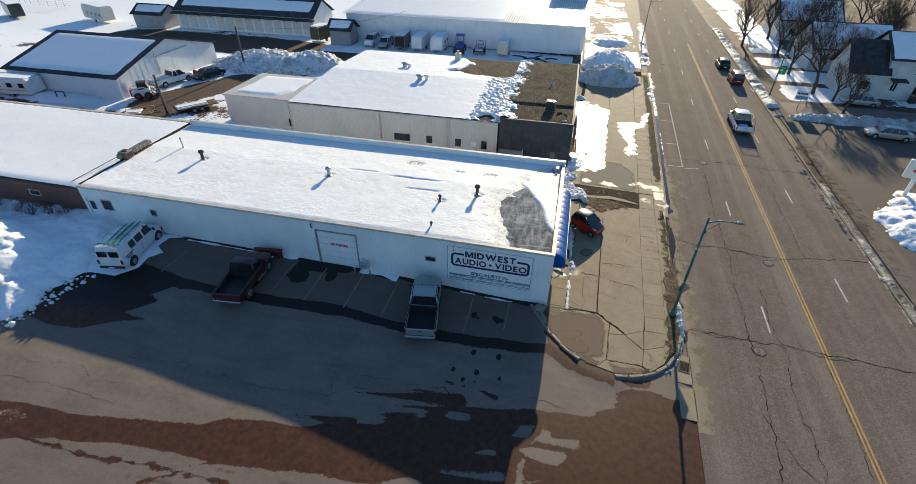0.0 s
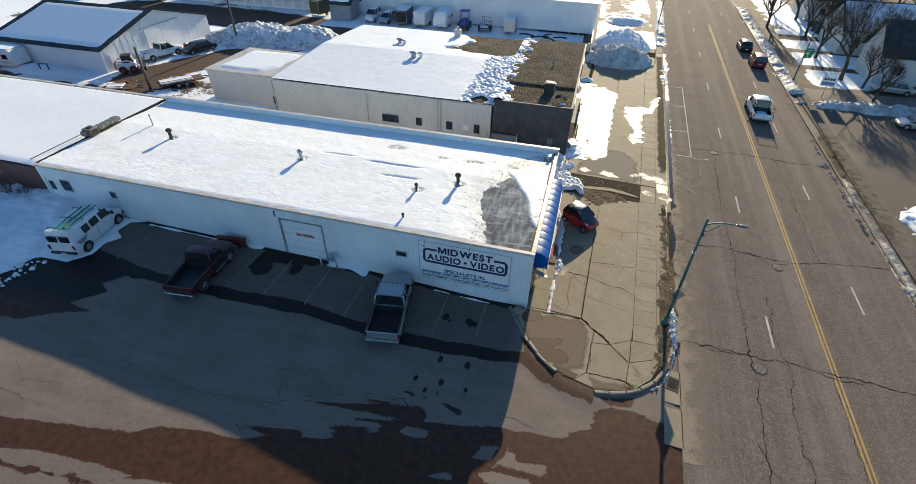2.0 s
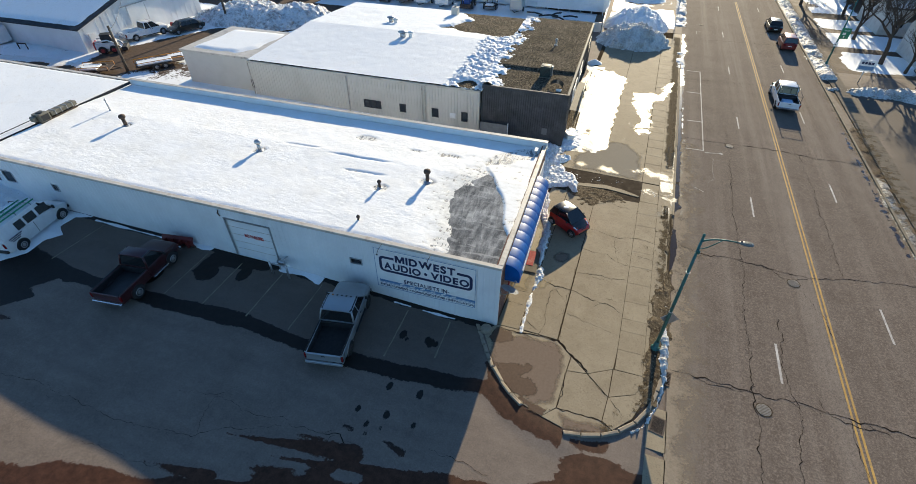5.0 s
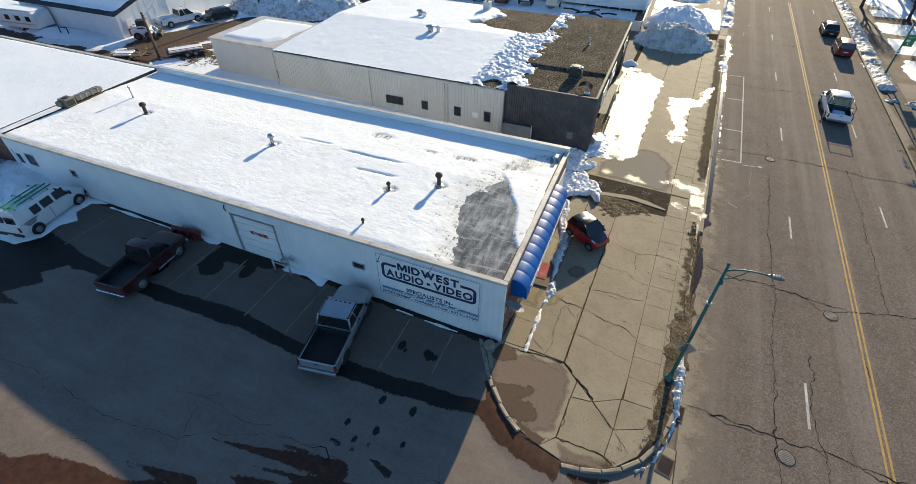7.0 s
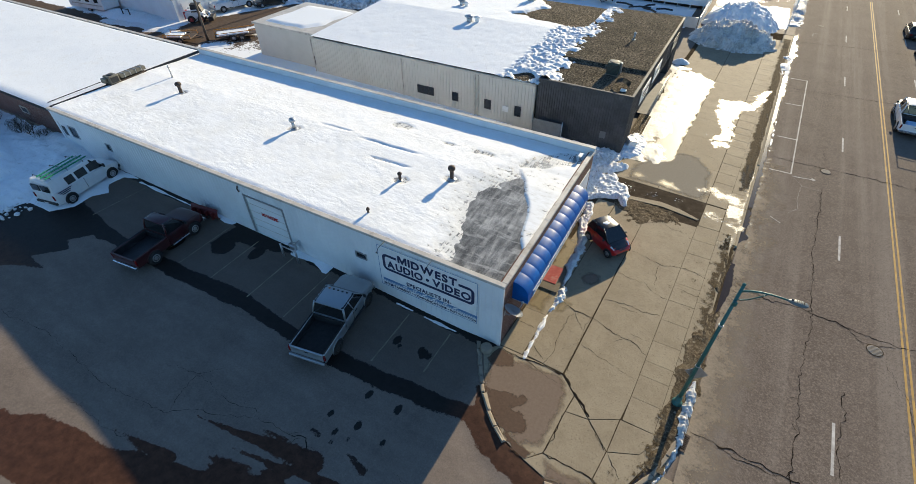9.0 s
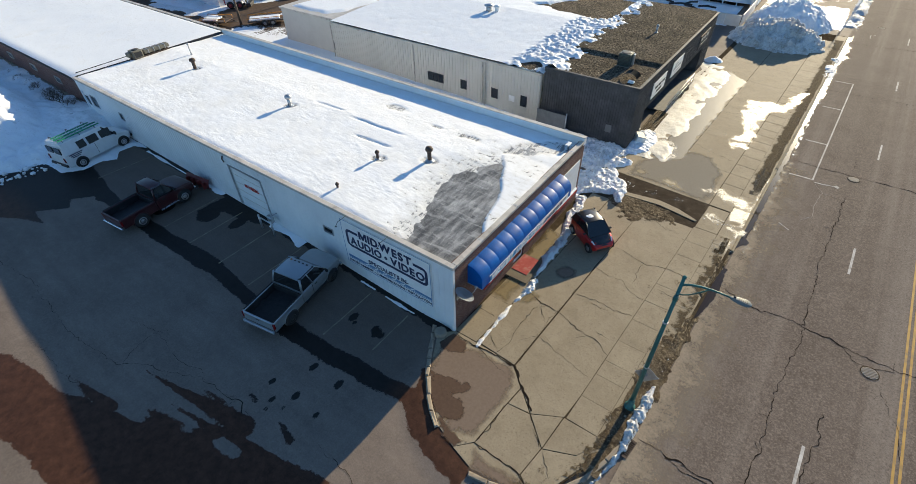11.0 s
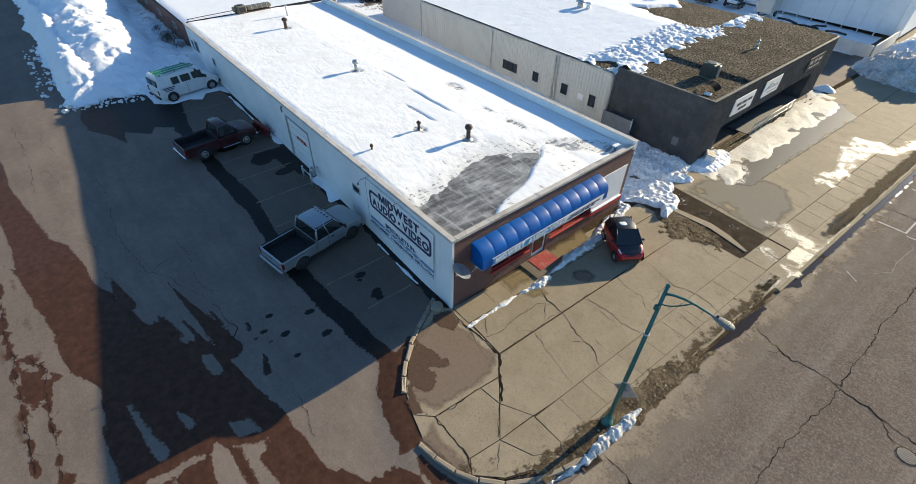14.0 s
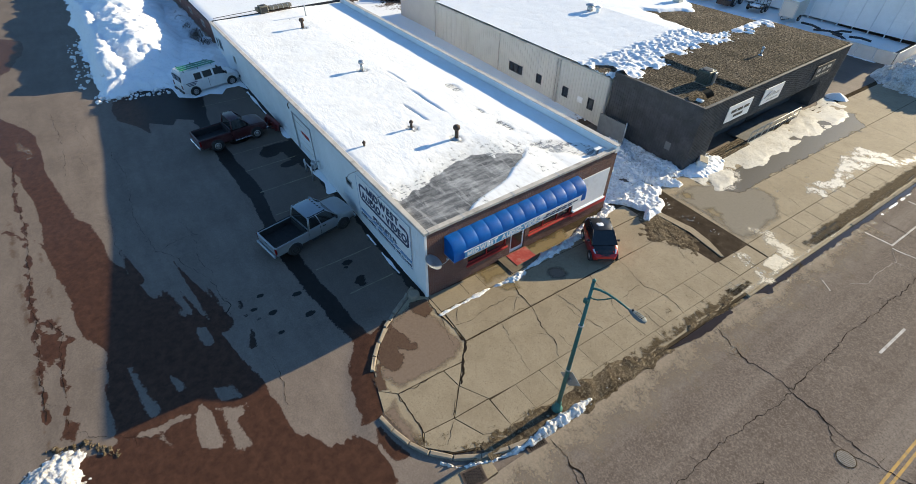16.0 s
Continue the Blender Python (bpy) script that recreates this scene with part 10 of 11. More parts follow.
# ---- roof furniture ----
def roof_vent(x, y, z, h, r, label, cap="turbine", mat_=None):
    v = thing("roof_vent", pose(x, y, z), label, "roof vent", "roof vents")
    part("pipe", tube([(0, 0, -0.05), (0, 0, h)], r, 12), mat_ or GALVANISED, v)
    if cap == "turbine":
        part("cap", placed(lathe([(r * 1.1, 0.0), (r * 1.75, 0.07), (r * 1.9, 0.16), (r * 1.5, 0.27), (r * 0.3, 0.32)], 14), Matrix.Translation((0, 0, h - 0.04)) @ pose(0, 0, 0, 0, -90, 0)), mat_ or RUST, v)
    elif cap == "hat":
        part("cap", placed(lathe([(r * 1.6, 0.0), (r * 1.7, 0.08), (r * 0.4, 0.18)], 12), Matrix.Translation((0, 0, h)) @ pose(0, 0, 0, 0, -90, 0)), mat_ or GALVANISED, v)
    part("collar", placed(lathe([(r * 2.4, 0.0), (r * 2.2, 0.04), (r * 1.1, 0.12)], 12), Matrix.Translation((0, 0, -0.05)) @ pose(0, 0, 0, 0, -90, 0)), GALVANISED, v)
    return v


RZ = H - 0.06
roof_vent(-6.4, 6.42, RZ, 0.62, 0.12, "tall dark rusty roof vent with a round cap", "turbine", RUST)
roof_vent(-8.97, 4.8, RZ, 0.42, 0.08, "small rusty roof vent pipe", "hat", RUST)
roof_vent(-8.7, 1.4, RZ, 0.22, 0.06, "short stub roof pipe", "hat", RUST)
roof_vent(-18.95, 6.5, RZ, 0.55, 0.13, "grey roof vent with a turbine cap", "turbine", GALVANISED)
roof_vent(-30.9, 6.56, RZ, 0.62, 0.13, "dark roof vent with a round cap", "turbine", RUST)
roof_vent(-34.2, 8.2, RZ, 0.85, 0.06, "thin grey roof pipe", "hat", GALVANISED)
cam_box = thing("roof_box", pose(-0.55, 12.4, RZ), "small white unit on feet at the roof corner", "roof unit")
part("case", box(-0.12, 0.12, -0.26, 0.26, 0.1, 0.17, 0.02), WHITE, cam_box)
part("foot", box(-0.05, 0.05, -0.08, 0.08, -0.3, 0.1), GALVANISED, cam_box)
unit = thing("air_conditioner", pose(-37.5, 6.4, RZ + 0.1, 0, 0, 3), "weathered rooftop air conditioner with duct, half in snow", "air conditioner")
TAN = surface("weathered tan steel", (0.12, 0.11, 0.08), (0.24, 0.22, 0.165), 0.4, 0.6, 0.1, fine=0.05, stain=(0.12, 0.08, 0.05))
part("case", box(-0.4, 0.42, -1.65, -0.85, 0.0, 0.6, 0.03), TAN, unit)
part("opening", box(0.425, 0.44, -1.55, -0.95, 0.08, 0.5), BLACK, unit)
part("fan_grille", placed(lathe([(0.26, 0.0), (0.26, 0.03), (0.2, 0.05), (0.05, 0.05)], 16), Matrix.Translation((0.0, -1.25, 0.59)) @ pose(0, 0, 0, 0, -90, 0)), BLACK, unit)
part("duct", box(-0.3, 0.3, -0.68, 1.6, 0.12, 0.42, 0.03), TAN, unit)
for y in (-0.3, 0.2, 0.7, 1.2):
    part("duct_seam", box(-0.32, 0.32, y - 0.025, y + 0.025, 0.1, 0.44), GALVANISED, unit)
part("skid", box(-0.35, 0.35, -1.7, 1.5, -0.15, 0.02), RUST, unit)
part("hood", box(-0.35, 0.1, -1.95, -1.66, 0.1, 0.5, 0.06), TAN, unit)
# office roof: condenser, hatch, vents
ac = thing("condenser", pose(-2.25, 25.5, DH - 0.06), "square dark green condenser unit on the gravel roof", "air conditioner")
AC_GREEN = surface("grey green steel", (0.025, 0.042, 0.038), (0.05, 0.075, 0.068), 0.3, 0.55, 0.1, fine=0.05)
part("case", box(-0.45, 0.45, -0.45, 0.45, 0.02, 0.95, 0.04), AC_GREEN, ac)
for k in range(7):
    part("louvre", box(-0.46, 0.46, -0.462, -0.45, 0.15 + k * 0.1, 0.19 + k * 0.1), BLACK, ac)
part("fan_grille", placed(lathe([(0.38, 0.0), (0.38, 0.02), (0.3, 0.03), (0.05, 0.03)], 18), Matrix.Translation((0, 0, 0.945)) @ pose(0, 0, 0, 0, -90, 0)), BLACK, ac)
part("pad", box(-0.5, 0.5, -0.5, 0.5, -0.04, 0.02), KERB, ac)
part("pipe_box", box(0.46, 0.6, 0.1, 0.4, 0.0, 0.85, 0.02), GALVANISED, ac)
hatch = thing("roof_flap", pose(-0.9, 22.9, DH - 0.06), "curled black sheet and pale box on the roof", "roof sheet")
bm = bmesh.new()
prev = None
for k in range(9):
    a = radians(20 + 16 * k)
    row = [bm.verts.new((0.55 * math.cos(a) * 1.1, y, 0.5 * math.sin(a))) for y in (-0.1, 0.8)]
    if prev:
        bm.faces.new((prev[0], prev[1], row[1], row[0])).smooth = True
    prev = row
bmesh.ops.solidify(bm, geom=list(bm.faces), thickness=0.02)
part("sheet", bm, BLACK, hatch)
part("pale_box", box(0.1, 0.55, -0.6, -0.3, 0, 0.14, 0.02), WHITE, hatch)
roof_vent(-2.6, 33.8, DH + 0.12, 0.5, 0.08, "pale vent pipe on the gravel roof", "hat", GALVANISED)
roof_vent(-18.6, 31.3, 4.9, 0.55, 0.3, "squat grey roof ventilator in the snow", "hat", GALVANISED)
roof_vent(-17.8, 31.5, 4.9, 0.5, 0.2, "white roof ventilator in the snow", "hat", WHITE)
roof_vent(-22.2, 36.3, 4.8, 0.55, 0.28, "squat grey roof ventilator in the snow", "hat", GALVANISED)
roof_vent(-21.5, 36.0, 4.8, 0.45, 0.2, "white roof ventilator in the snow", "hat", WHITE)
chim = thing("roof_chimney", pose(-16.4, 42.6, 4.3), "pale square chimney on the snowy roof", "chimney")
part("stack", box(-0.4, 0.4, -0.4, 0.4, 0, 1.2, 0.03), SIDING_BEIGE, chim)
part("pot", tube([(0, 0, 1.2), (0, 0, 1.55)], 0.14, 10), GALVANISED, chim)

# office signs, railing, steps and wall lamps
def office_sign(y0, y1, z0, z1, label, board_mat, ink, lines, seed):
    s = thing("office_sign", pose(0, 0, 0), label, "sign", "office signs")
    part("board", box(DX1 + 0.04, DX1 + 0.09, y0, y1, z0, z1, 0.006), board_mat, s)
    m_ = Matrix.Translation((DX1 + 0.1, 0, 0)) @ pose(0, 0, 0, 0, 0, 90)
    for k, (a, b, z, h, n) in enumerate(lines):
        bars(s, m_, y0 + a * (y1 - y0), y0 + b * (y1 - y0), z0 + z * (z1 - z0), h, n, ink, seed + k)
    return s


office_sign(24.9, 28.0, 2.85, 4.1, "white office sign with two rows of dark print", WHITE, BLACK, ((0.15, 0.95, 0.52, 0.22, 3), (0.3, 0.9, 0.2, 0.2, 1)), 20)
peak = office_sign(29.6, 32.4, 2.95, 4.2, "white office sign with a grey gable mark and print", WHITE, GALVANISED, ((0.25, 0.95, 0.42, 0.18, 3), (0.3, 0.9, 0.16, 0.12, 4)), 24)
part("gable_mark", tube([(DX1 + 0.1, 29.9, 3.45), (DX1 + 0.1, 30.7, 3.95), (DX1 + 0.1, 31.5, 3.6), (DX1 + 0.1, 31.9, 3.45)], 0.025, 5), GALVANISED, peak)
office_sign(37.7, 41.0, 2.95, 4.1, "black framed office sign with pale print", BLACK, COPING, ((0.1, 0.9, 0.55, 0.25, 3), (0.15, 0.85, 0.2, 0.14, 5)), 28)
rail = thing("hand_railing", pose(0, 0, PAVE), "green steel railing along the office ramp", "railing")
part("top_rail", tube([(1.0, 29.2, 0.95), (1.0, 37.0, 0.95)], 0.035, 6), COPING, rail)
part("low_rail", tube([(1.0, 29.2, 0.45), (1.0, 37.0, 0.45)], 0.03, 6), COPING, rail)
for k in range(9):
    part("post", tube([(1.0, 29.2 + k * 0.975, 0), (1.0, 29.2 + k * 0.975, 0.95)], 0.03, 6), COPING, rail)
steps = thing("timber_ramp", pose(0, 0, PAVE), "dark timber ramp and planks before the office", "ramp")
for k in range(5):
    part("plank", box(0.25 + k * 0.2, 0.42 + k * 0.2, 24.8, 29.2, 0.02, 0.16 - k * 0.02, 0.01), MUD, steps)
part("ramp_deck", box(-0.8, 0.95, 29.3, 37.0, 0.0, 0.12, 0.01), SIDING_DARK, steps)
gate = thing("wire_gate", pose(0, 0, 0), "grey board gate between the two buildings", "gate")
part("panel", box(-6.9, -4.4, 20.6, 20.66, 0.1, 1.9, 0.01), surface("grey gate boards", (0.13, 0.135, 0.14), (0.2, 0.205, 0.21), 0.5, 0.8, fine=0.08, relief=0.2), gate)
part("gate_post", tube([(-4.35, 20.63, 0), (-4.35, 20.63, 2.1)], 0.05, 6), GALVANISED, gate)
case = thing("litter_bin", pose(0.75, 23.2, PAVE, 0, 12, 30), "pale box tipped over in the snow", "box")
part("case", box(-0.35, 0.35, -0.5, 0.5, 0.05, 0.6, 0.05), WHITE, case)
part("lid", box(-0.3, 0.3, -0.45, 0.45, 0.6, 0.63), BLACK, case)


# ---- street lamps and signs ----
def street_lamp(m, label):
    v = thing("street_lamp", m, label, "street lamp", "street lamps")
    part("foot", placed(lathe([(0.24, 0), (0.24, 0.06), (0.15, 0.12), (0.13, 0.5), (0.1, 0.55)], 10), pose(0, 0, 0, 0, -90, 0)), GREEN_METAL, v)
    part("pole", tube([(0, 0, 0), (0, 0, 4), (0, 0, 7.85)], [0.1, 0.08, 0.055], 10), GREEN_METAL, v)
    part("cap", placed(lathe([(0.066, 0), (0.066, 0.06), (0.02, 0.11)], 8), Matrix.Translation((0, 0, 7.83)) @ pose(0, 0, 0, 0, -90, 0)), GREEN_METAL, v)
    arm = [(0, 0, 7.5), (0.1, 0, 7.58), (0.28, 0, 7.67), (0.55, 0, 7.75), (0.9, 0, 7.79), (1.2, 0, 7.79), (1.5, 0, 7.78)]
    part("arm", tube(arm, [0.042, 0.042, 0.04, 0.038, 0.034, 0.032, 0.03], 8), GREEN_METAL, v)
    part("brace", tube([(0, 0, 7.1), (0.14, 0, 7.13), (0.32, 0, 7.24), (0.5, 0, 7.42), (0.66, 0, 7.6), (0.78, 0, 7.75)], 0.024, 6), GREEN_METAL, v)
    bm = bmesh.new()
    loft(bm, [(y, [(0, z1), (w * 0.7, z1 - 0.012), (w, z0 + 0.02), (w * 0.9, z0), (0, z0)]) for y, w, z0, z1 in ((-0.3, 0.035, -0.03, 0.03), (-0.2, 0.075, -0.045, 0.055), (-0.05, 0.12, -0.055, 0.075), (0.12, 0.135, -0.05, 0.07), (0.24, 0.115, -0.04, 0.05), (0.31, 0.06, -0.025, 0.02))])
    head = part("lamp_head", placed(bm, Matrix.Translation((1.68, 0, 7.79)) @ pose(0, 0, 0, 0, 0, -90)), surface("grey lamp housing", (0.08, 0.105, 0.115), (0.15, 0.18, 0.19), 0.3, 0.5, 0.1, fine=0.04), v, "grey cobra lamp head")
    for k in range(5):
        part("fin", box(1.62 + k * 0.055, 1.64 + k * 0.055, -0.06, 0.06, 7.845, 7.872), BLACK, head)
    bm = bmesh.new()
    bmesh.ops.create_icosphere(bm, subdivisions=2, radius=1.0, matrix=Matrix.Translation((1.76, 0, 7.745)) @ Matrix.Diagonal((0.15, 0.08, 0.035, 1)))
    part("lens", bm, LAMP_WHITE, head)
    part("photocell", placed(lathe([(0.035, 0), (0.035, 0.06), (0.02, 0.075)], 8), Matrix.Translation((1.5, 0, 7.83)) @ pose(0, 0, 0, 0, -90, 0)), BLACK, head)
    for z in (2.9, 5.6):
        part("band", placed(lathe([(0.1, 0), (0.105, 0.03), (0.1, 0.06)], 10), Matrix.Translation((0, 0, z)) @ pose(0, 0, 0, 0, -90, 0)), GALVANISED, v)
    part("outlet", box(-0.08, 0.08, -0.2, -0.09, 6.9, 7.1, 0.02), GREEN_METAL, v)
    return v


lamp = street_lamp(pose(8.52, 1.06, PAVE, 0, 0, 1), "teal painted street lamp with a curved arm by the kerb")
plate = thing("street_sign", pose(8.52, 1.06, PAVE), "back of a small grey road sign on the lamp pole", "sign")
part("plate", placed(box(-0.33, 0.33, -0.008, 0.008, -0.33, 0.33, 0.003), Matrix.Translation((0.12, 0.14, 2.3)) @ pose(0, 0, 0, 0, 45, 12)), GALVANISED, plate)
part("bracket", box(-0.03, 0.16, 0.09, 0.13, 2.25, 2.35), GALVANISED, plate)
for x, y, r in ((*st(8.6, 80), 0), (*st(25.9, 52.5), 180)):
    copy_thing(lamp, pose(x, y, 0.02, 0, 0, r + 4))
SIGN_GREEN = surface("road sign green", (0.006, 0.16, 0.075), (0.01, 0.22, 0.1), 0.3, 0.4, fine=0.05, relief=0.02)
gs = thing("street_sign", pose(*st(25.9, 52.5), 0.02), "green road sign with white print on the lamp pole", "sign")
part("plate", box(-0.1, 0.85, -0.14, -0.12, 3.2, 4.4, 0.004), SIGN_GREEN, gs)
letters("lettering", "WEST", 0.2, Matrix.Translation((0.14, -0.145, 4.05)) @ pose(0, 0, 0, 90, 0, 0), WHITE, gs)
bars(gs, Matrix.Translation((0, -0.141, 0)), 0.1, 0.65, 3.65, 0.25, 1, WHITE, 31)
bars(gs, Matrix.Translation((0, -0.141, 0)), 0.3, 0.45, 3.35, 0.2, 1, WHITE, 32)
part("bracket", box(-0.1, 0.3, -0.125, -0.06, 3.7, 3.76), GALVANISED, gs)
small = thing("street_sign", pose(*st(25.9, 52.5), 0.02), "small white road sign on the lamp pole", "sign")
part("plate", box(-0.25, 0.15, -0.14, -0.12, 2.3, 2.75, 0.004), WHITE, small)
bars(small, Matrix.Translation((0, -0.141, 0)), -0.17, 0.08, 2.45, 0.12, 1, BLACK, 33)
hotel = thing("street_sign", pose(30.4, 47.2, 0.0, 0, 0, -8), "white and blue roadside sign on a thin post", "sign")
part("post", tube([(0, 0, 0), (0, 0, 1.5)], 0.05, 6), GALVANISED, hotel)
part("plate", box(-0.8, 0.8, -0.03, 0.03, 1.4, 2.6, 0.01), WHITE, hotel)
part("blue_band", box(-0.7, 0.7, -0.04, -0.028, 1.55, 1.95), STEEL_BLUE, hotel)
bars(hotel, Matrix.Translation((0, -0.03, 0)), -0.6, 0.6, 2.15, 0.25, 4, NAVY, 34)
board = thing("pylon_sign", pose(32.3, 23.1, 0.0, 0, 0, -18), "cream pylon sign with red script and a bird mark", "sign")
part("post", box(-0.15, 0.15, -0.15, 0.15, 0, 2.3, 0.02), WHITE, board)
part("panel", box(-1.0, 3.2, -0.15, 0.15, 2.2, 4.0, 0.04), surface("cream sign face", (0.7, 0.66, 0.56), (0.8, 0.76, 0.68), 0.8, 0.5), board)
for k, (x0, x1, z, h, a) in enumerate(((0.5, 1.7, 3.2, 0.3, -14), (1.8, 2.9, 3.35, 0.25, -12), (0.9, 2.2, 2.65, 0.28, -12))):
    part("script_bar", placed(box(0, x1 - x0, -0.02, 0, 0, h * 0.5), Matrix.Translation((x0, -0.16, z)) @ pose(0, 0, 0, 0, a, 0)), SIGN_RED, board)
part("bird_mark", placed(box(-0.3, 0.3, -0.02, 0, -0.08, 0.12, 0.05), Matrix.Translation((-0.2, -0.16, 3.1)) @ pose(0, 0, 0, 0, -40, 0)), SIGN_RED, board)
part("foot", box(-0.4, 0.4, -0.4, 0.4, 0, 0.25, 0.02), KERB, board)

# ---- utility poles and wires ----
WOOD = surface("grey weathered pole wood", (0.07, 0.055, 0.04), (0.15, 0.12, 0.09), 0.3, 0.85, fine=0.04, relief=0.5)


def utility_pole(m, h, label):
    v = thing("utility_pole", m, label, "utility pole", "utility poles")
    part("pole", tube([(0, 0, -0.2), (0, 0, h)], [0.16, 0.12], 10), WOOD, v)
    part("insulator", placed(lathe([(0.05, 0), (0.08, 0.05), (0.05, 0.12)], 8), Matrix.Translation((0.17, 0, h - 0.5)) @ pose(0, 0, 0, 0, -90, 0)), GALVANISED, v)
    part("bolt", tube([(0, 0, h - 0.45), (0.2, 0, h - 0.45)], 0.02, 6), GALVANISED, v)
    return v


utility_pole(pose(-48.6, 22.0, 1.0, 0, 0, 0), 4.9, "grey wooden utility pole behind the shop")
utility_pole(pose(-50.5, 41.5, 0.8), 6.5, "grey wooden utility pole in the yard")
for i, (a, b, sag) in enumerate((((-48.6, 22, 5.5), (-58.2, 33, 6.0), 0.5), ((-50.5, 41.5, 7.0), (-30, 62, 7.0), 1.0), ((-50.5, 41.5, 7.0), (-58, 40, 5.0), 0.4))):
    pts = [(a[0] + (b[0] - a[0]) * t, a[1] + (b[1] - a[1]) * t, a[2] + (b[2] - a[2]) * t - sag * 4 * t * (1 - t)) for t in [k / 10 for k in range(11)]]
    solo("overhead_wire", tube(pts, 0.016, 5), BLACK, "thin black overhead wire between poles", "wire", "wires")
solo("roof_cable", tube([(-38.6, 0.6, 4.35), (-38.2, 4.5, 4.55), (-37.9, 8.0, 4.65)], 0.03, 5), BLACK, "black cable lying across the snowy roof", "cable")


# ---- bare trees, bushes ----
BARK = surface("grey brown bark", (0.045, 0.032, 0.022), (0.1, 0.075, 0.055), 0.2, 0.9, fine=0.04, relief=0.6)


def bare_tree(m, label, height, seed, spread=0.62, levels=5, name="tree"):
    rnd = random.Random(seed)
    v = thing(name, m, label, "tree" if name == "tree" else "bush", "bare trees")
    trunk, limbs = bmesh.new(), bmesh.new()

    def grow(p, d, ln, r, lev):
        pts, q = [p], p
        dd = d.copy()
        for k in range(3):
            dd = (dd + Vector((rnd.uniform(-0.16, 0.16), rnd.uniform(-0.16, 0.16), rnd.uniform(-0.02, 0.12)))).normalized()
            q = q + dd * ln / 3
            pts.append(q)
        add_tube(trunk if lev == 0 else limbs, pts, [r, r * 0.88, r * 0.74, r * 0.6], 8 if lev == 0 else (5 if lev < 3 else 3), caps=False)
        if lev >= levels:
            return
        n = rnd.choice((3, 4, 4)) if lev < 2 else rnd.choice((2, 3, 3, 4))
        for k in range(n):
            a = 2 * math.pi * (k + rnd.random() * 0.7) / n
            side = Vector((math.cos(a), math.sin(a), 0))
            nd = (dd * rnd.uniform(0.55, 1.0) + side * spread * rnd.uniform(0.6, 1.25) + Vector((0, 0, 0.18))).normalized()
            grow(pts[-1] if k < 2 else pts[2], nd, ln * rnd.uniform(0.6, 0.82), r * 0.58, lev + 1)

    grow(Vector((0, 0, -0.1)), Vector((0, 0, 1)), height * 0.27, height * 0.026, 0)
    part("trunk", trunk, BARK, v)
    part("crown", limbs, BARK, v, "bare leafless branches")
    return v


bare_tree(pose(35.1, 55.4, 0), "large bare tree on the snowy lawn", 11.5, 3, 0.7, 7)
bare_tree(pose(34.8, 65.5, 0), "bare tree on the snowy lawn", 9.5, 4, 0.65, 6)
bare_tree(pose(36.8, 52.6, 0), "small bare tree beside the white house", 7.5, 5, 0.65, 6)
bare_tree(pose(36.2, 47.4, 0), "slim bare tree at the lot edge", 7.0, 6, 0.55, 6)
bare_tree(pose(38.6, 92, 0), "bare tree along the street", 11.0, 7, 0.65, 6)
bare_tree(pose(36.6, 78, 0), "bare tree along the street", 10.0, 8, 0.65, 6)
bare_tree(pose(40.5, 73, 0), "bare tree between the houses", 10.5, 9, 0.65, 6)
bare_tree(pose(45.5, 88, 0), "bare tree behind the houses", 12.0, 10, 0.65, 6)
bare_tree(pose(57, 70, 0), "bare tree behind the houses", 12.0, 11, 0.65, 6)
bare_tree(pose(62, 95, 0), "bare tree far behind the houses", 13.0, 12, 0.65, 5)
bare_tree(pose(50, 104, 0), "bare tree far along the street", 12.0, 13, 0.65, 5)
bare_tree(pose(52, 76, 0), "bare tree behind the white house", 11.5, 14, 0.65, 6)
bare_tree(pose(42.5, 66, 0), "bare tree beside the pale house", 10.5, 15, 0.65, 6)
bare_tree(pose(31.8, 84, 0), "bare tree along the street", 10.0, 16, 0.65, 6)
bare_tree(pose(54, 62, 0), "bare tree beside the white house", 10.5, 17, 0.65, 6)
bare_tree(pose(47, 96, 0), "bare tree far behind the houses", 12.0, 18, 0.65, 6)
for i, (x, y, hh) in enumerate(((41, 84, 10), (55, 84, 12), (60, 78, 11), (66, 86, 12), (70, 74, 11), (58, 100, 12), (36, 100, 10), (44, 110, 12), (66, 62, 10), (56, 54, 9))):
    bare_tree(pose(x, y, 0), "bare tree among the houses", hh, 60 + i, 0.65, 6)
bare_tree(pose(-40.6, -0.9, 1.2), "brown leafless shrub against the brick wall", 2.6, 20, 0.75, 5, "shrub")
for i, (x, hh) in enumerate(((-39.4, 2.0), (-42.2, 2.3), (-43.9, 1.7), (-45.8, 2.0), (-48.1, 1.4), (-50.2, 1.6), (-53.0, 1.2))):
    bare_tree(pose(x, -0.7 - 0.25 * (i % 2), 1.2), "brown leafless shrub against the brick wall", hh, 21 + 20 * i, 0.85, 5, "shrub")

# ---- houses across the street ----
CLAP = surface("white clapboard", (0.5, 0.5, 0.48), (0.64, 0.64, 0.62), 1.0, 0.6, fine=0.1, stain=(0.4, 0.38, 0.35))
GREYSHINGLE = surface("grey shingle roof", (0.035, 0.036, 0.038), (0.075, 0.076, 0.078), 0.6, 0.95, fine=0.06, relief=0.5, spec=0.08)


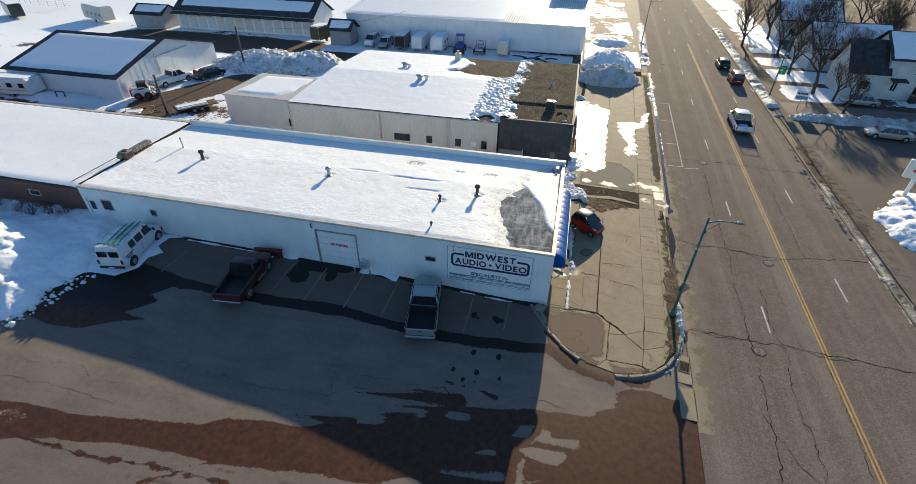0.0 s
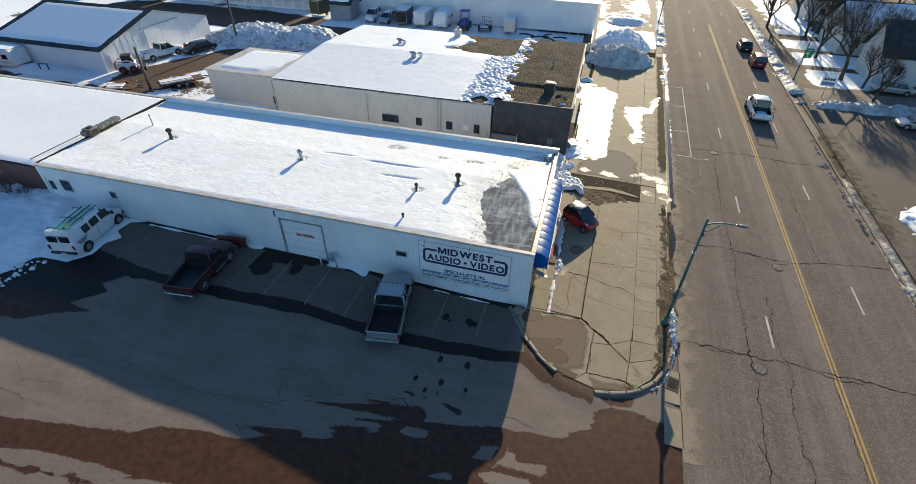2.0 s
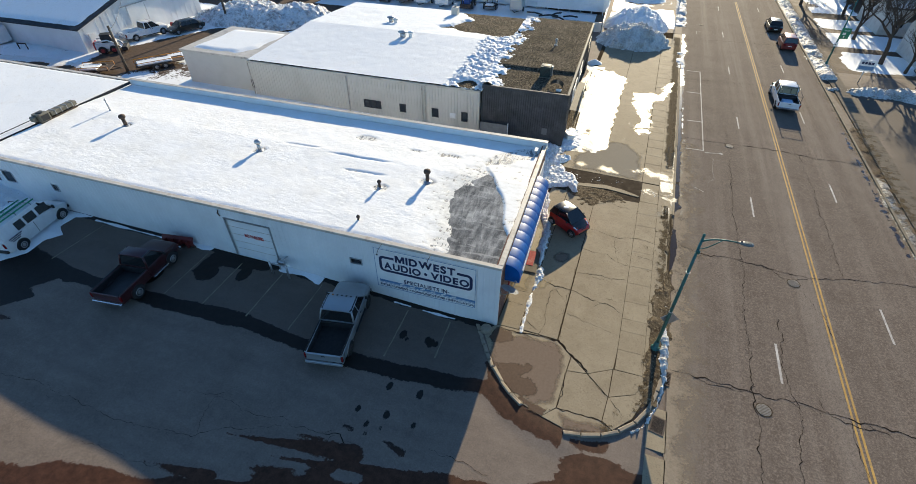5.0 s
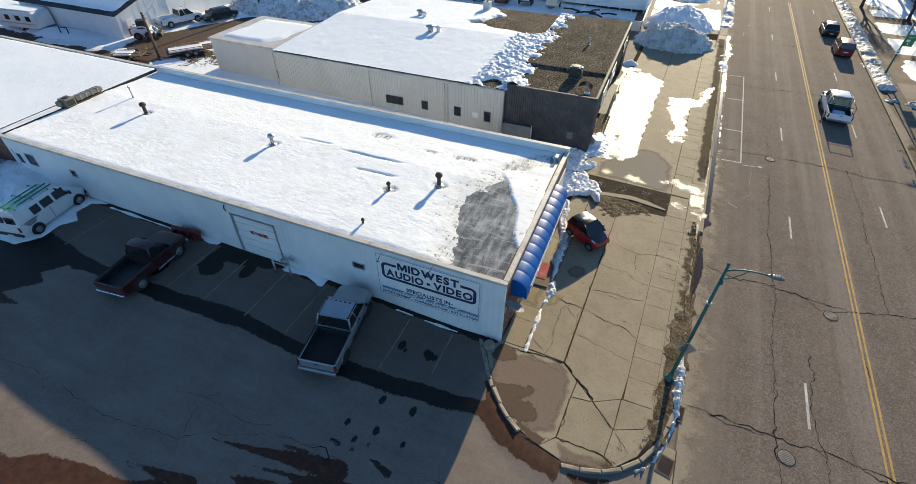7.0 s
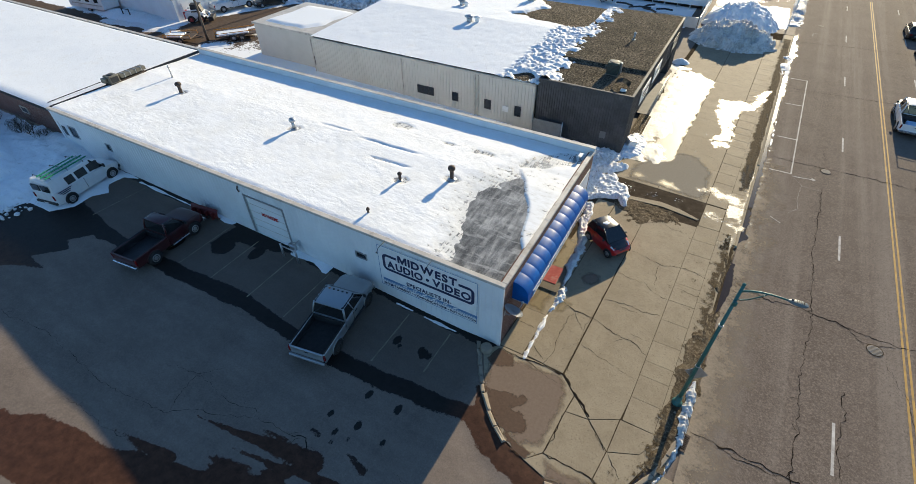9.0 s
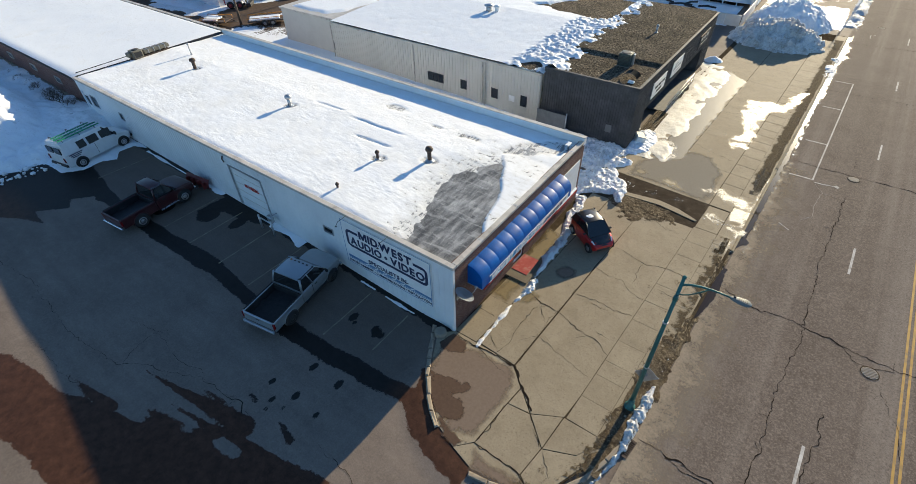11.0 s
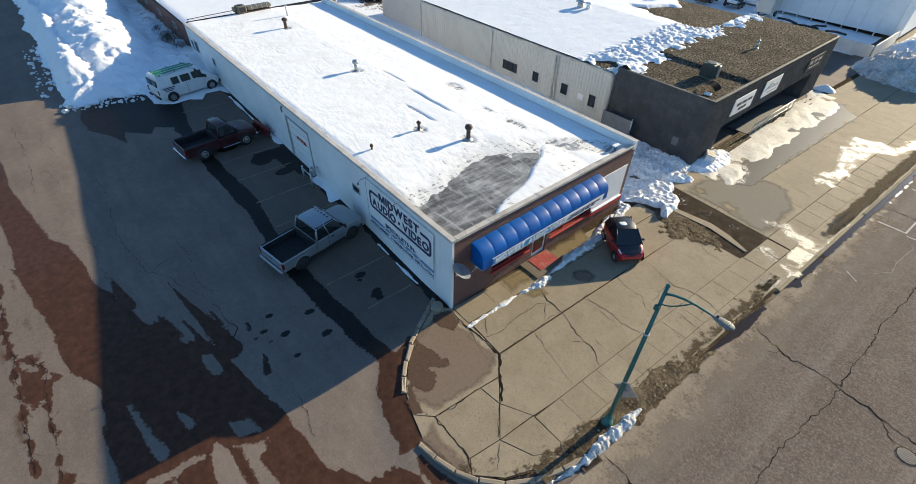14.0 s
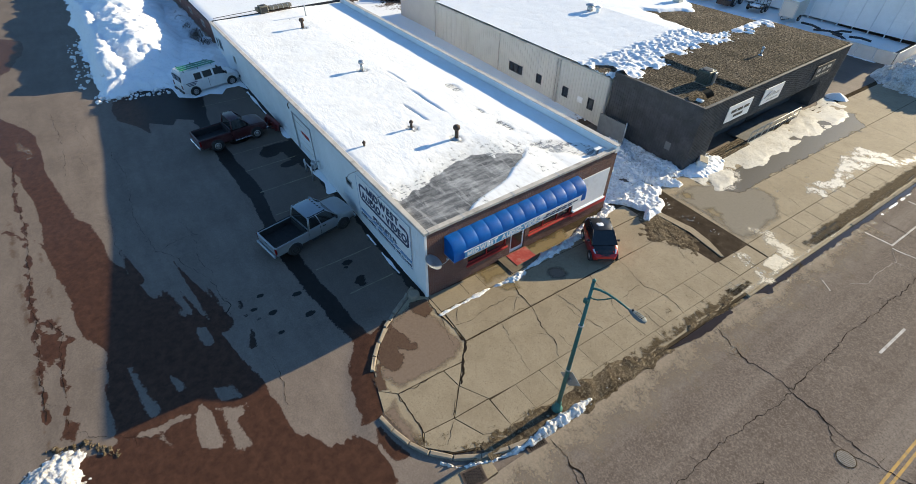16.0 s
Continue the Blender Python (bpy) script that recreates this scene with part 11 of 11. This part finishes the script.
def house(name, x0, x1, y0, y1, eave, ridge, along, label, wall, wins, seed):
    h = gable_shed(name, x0, x1, y0, y1, eave, ridge, label, wall, GREYSHINGLE, along, over=0.45, zb=0.2)
    h["category"] = "house"
    for k in range(int(eave / 0.24)):
        z = 0.2 + 0.24 * k
        part("clapboard", box(x0 - 0.012, x1 + 0.012, y0 - 0.02, y0 - 0.001, z, z + 0.225), wall, h)
    for x, z, w, hh in wins:
        window(h, Matrix.Translation((x, y0 - 0.03, z)), w, hh, bars=1, frame_mat=WHITE)
    return h


front_house = house("house", 43.2, 52.5, 55.5, 63.0, 5.4, 8.4, "x", "white two-storey clapboard house with snowy roof", CLAP, ((44.5, 1.2, 0.8, 1.5), (46.6, 3.6, 1.0, 1.3), (47.4, 0.9, 1.8, 1.3), (50, 3.6, 1.0, 1.3)), 1)
roof_plane_snow(43.0, 52.8, 55.1, 59.2, 5.4, 8.4, "y", "snow on the white house roof", 0.1, 401, 0.3, 0.3)
part("porch_roof", placed(box(-1.0, 1.0, -1.1, 0, 0, 0.12, 0.01), Matrix.Translation((45.0, 55.5, 2.9)) @ pose(0, 0, 0, 12, 0, 0)), GREYSHINGLE, front_house)
house("house_wing", 38.6, 43.18, 55.2, 61.5, 3.4, 7.3, "x", "white gabled wing of the house with dark roof", CLAP, ((40.3, 1.2, 1.3, 1.3),), 2)
house("house", 38.5, 50.0, 69.0, 78.0, 3.4, 6.8, "x", "pale house with a snow-covered gable roof", CLAP, ((40, 1.0, 1.2, 1.3), (43, 1.0, 1.2, 1.3), (46.5, 1.0, 1.4, 1.3)), 3)
roof_plane_snow(38.2, 50.3, 68.6, 73.5, 3.4, 6.8, "y", "snow on the pale house roof", 0.05, 402, 0.3, 0.35)
house("house", 40, 51, 92, 101, 3.6, 7.0, "x", "pale house far along the street", CLAP, ((42, 1.0, 1.2, 1.3), (46, 1.0, 1.2, 1.3)), 4)
roof_plane_snow(39.7, 51.3, 91.6, 96.5, 3.6, 7.0, "y", "snow on the far house roof", 0.05, 403, 0.3, 0.4)
house("house", 62, 74, 60, 70, 4.2, 7.8, "x", "pale house behind the trees", CLAP, ((64, 1.0, 1.2, 1.3), (69, 1.0, 1.2, 1.3)), 5)
roof_plane_snow(61.7, 74.3, 59.6, 65, 4.2, 7.8, "y", "snow on the roof behind the trees", 0.05, 404, 0.3, 0.4)
bins = thing("garbage_bin", pose(47.6, 54.6, 0), "dark bin with a yellow lid by the house wall", "bin")
part("body", box(-0.4, 0.4, -0.4, 0.4, 0, 1.0, 0.05), BLACK, bins)
part("lid", box(-0.43, 0.43, -0.43, 0.43, 1.0, 1.08, 0.02), YELLOW_STEEL, bins)

# ---- wire fence at the far end of the yards ----
WIRE = surface("galvanised fence wire", (0.2, 0.21, 0.22), (0.32, 0.33, 0.34), 0.3, 0.6, 0.3, fine=0.03)
fence = thing("wire_fence", pose(0, 0, 0), "tall galvanised wire fence at the end of the snowy yard", "fence")
ends = [Vector((-147, 82.5, 0.5)), Vector((-136, 79, 0.5)), Vector((-126, 77.4, 0.5)), Vector((-121, 77, 0.5))]
for a, b in zip(ends, ends[1:]):
    n = max(2, round((b - a).length / 3.0))
    for i in range(n):
        p = a.lerp(b, i / n)
        part("post", tube([p, p + Vector((0, 0, 1.9))], [0.04, 0.035], 6), WIRE, fence)
    for z in (0.15, 0.6, 1.05, 1.5, 1.85):
        part("rail" if z > 1.8 else "wire", tube([a + Vector((0, 0, z)), b + Vector((0, 0, z))], [0.03 if z > 1.8 else 0.012] * 2, 5), WIRE, fence)

# ---- lifting frame left in the snow by the shed ----
fork = thing("lifting_frame", pose(-65.5, 23.0, gz(-65.5, 23.0), 0, 0, 12), "black steel lifting frame standing in the snow", "frame")
for x in (-0.55, 0.55):
    part("upright", box(x - 0.05, x + 0.05, -0.05, 0.05, -0.05, 1.15, 0.01), BLACK, fork)
    part("prong", box(x - 0.06, x + 0.06, -1.15, -0.06, 0.02, 0.08, 0.01), BLACK, fork)
for z in (0.25, 1.02):
    part("crossbar", box(-0.49, 0.49, -0.04, 0.04, z, z + 0.1, 0.01), BLACK, fork)
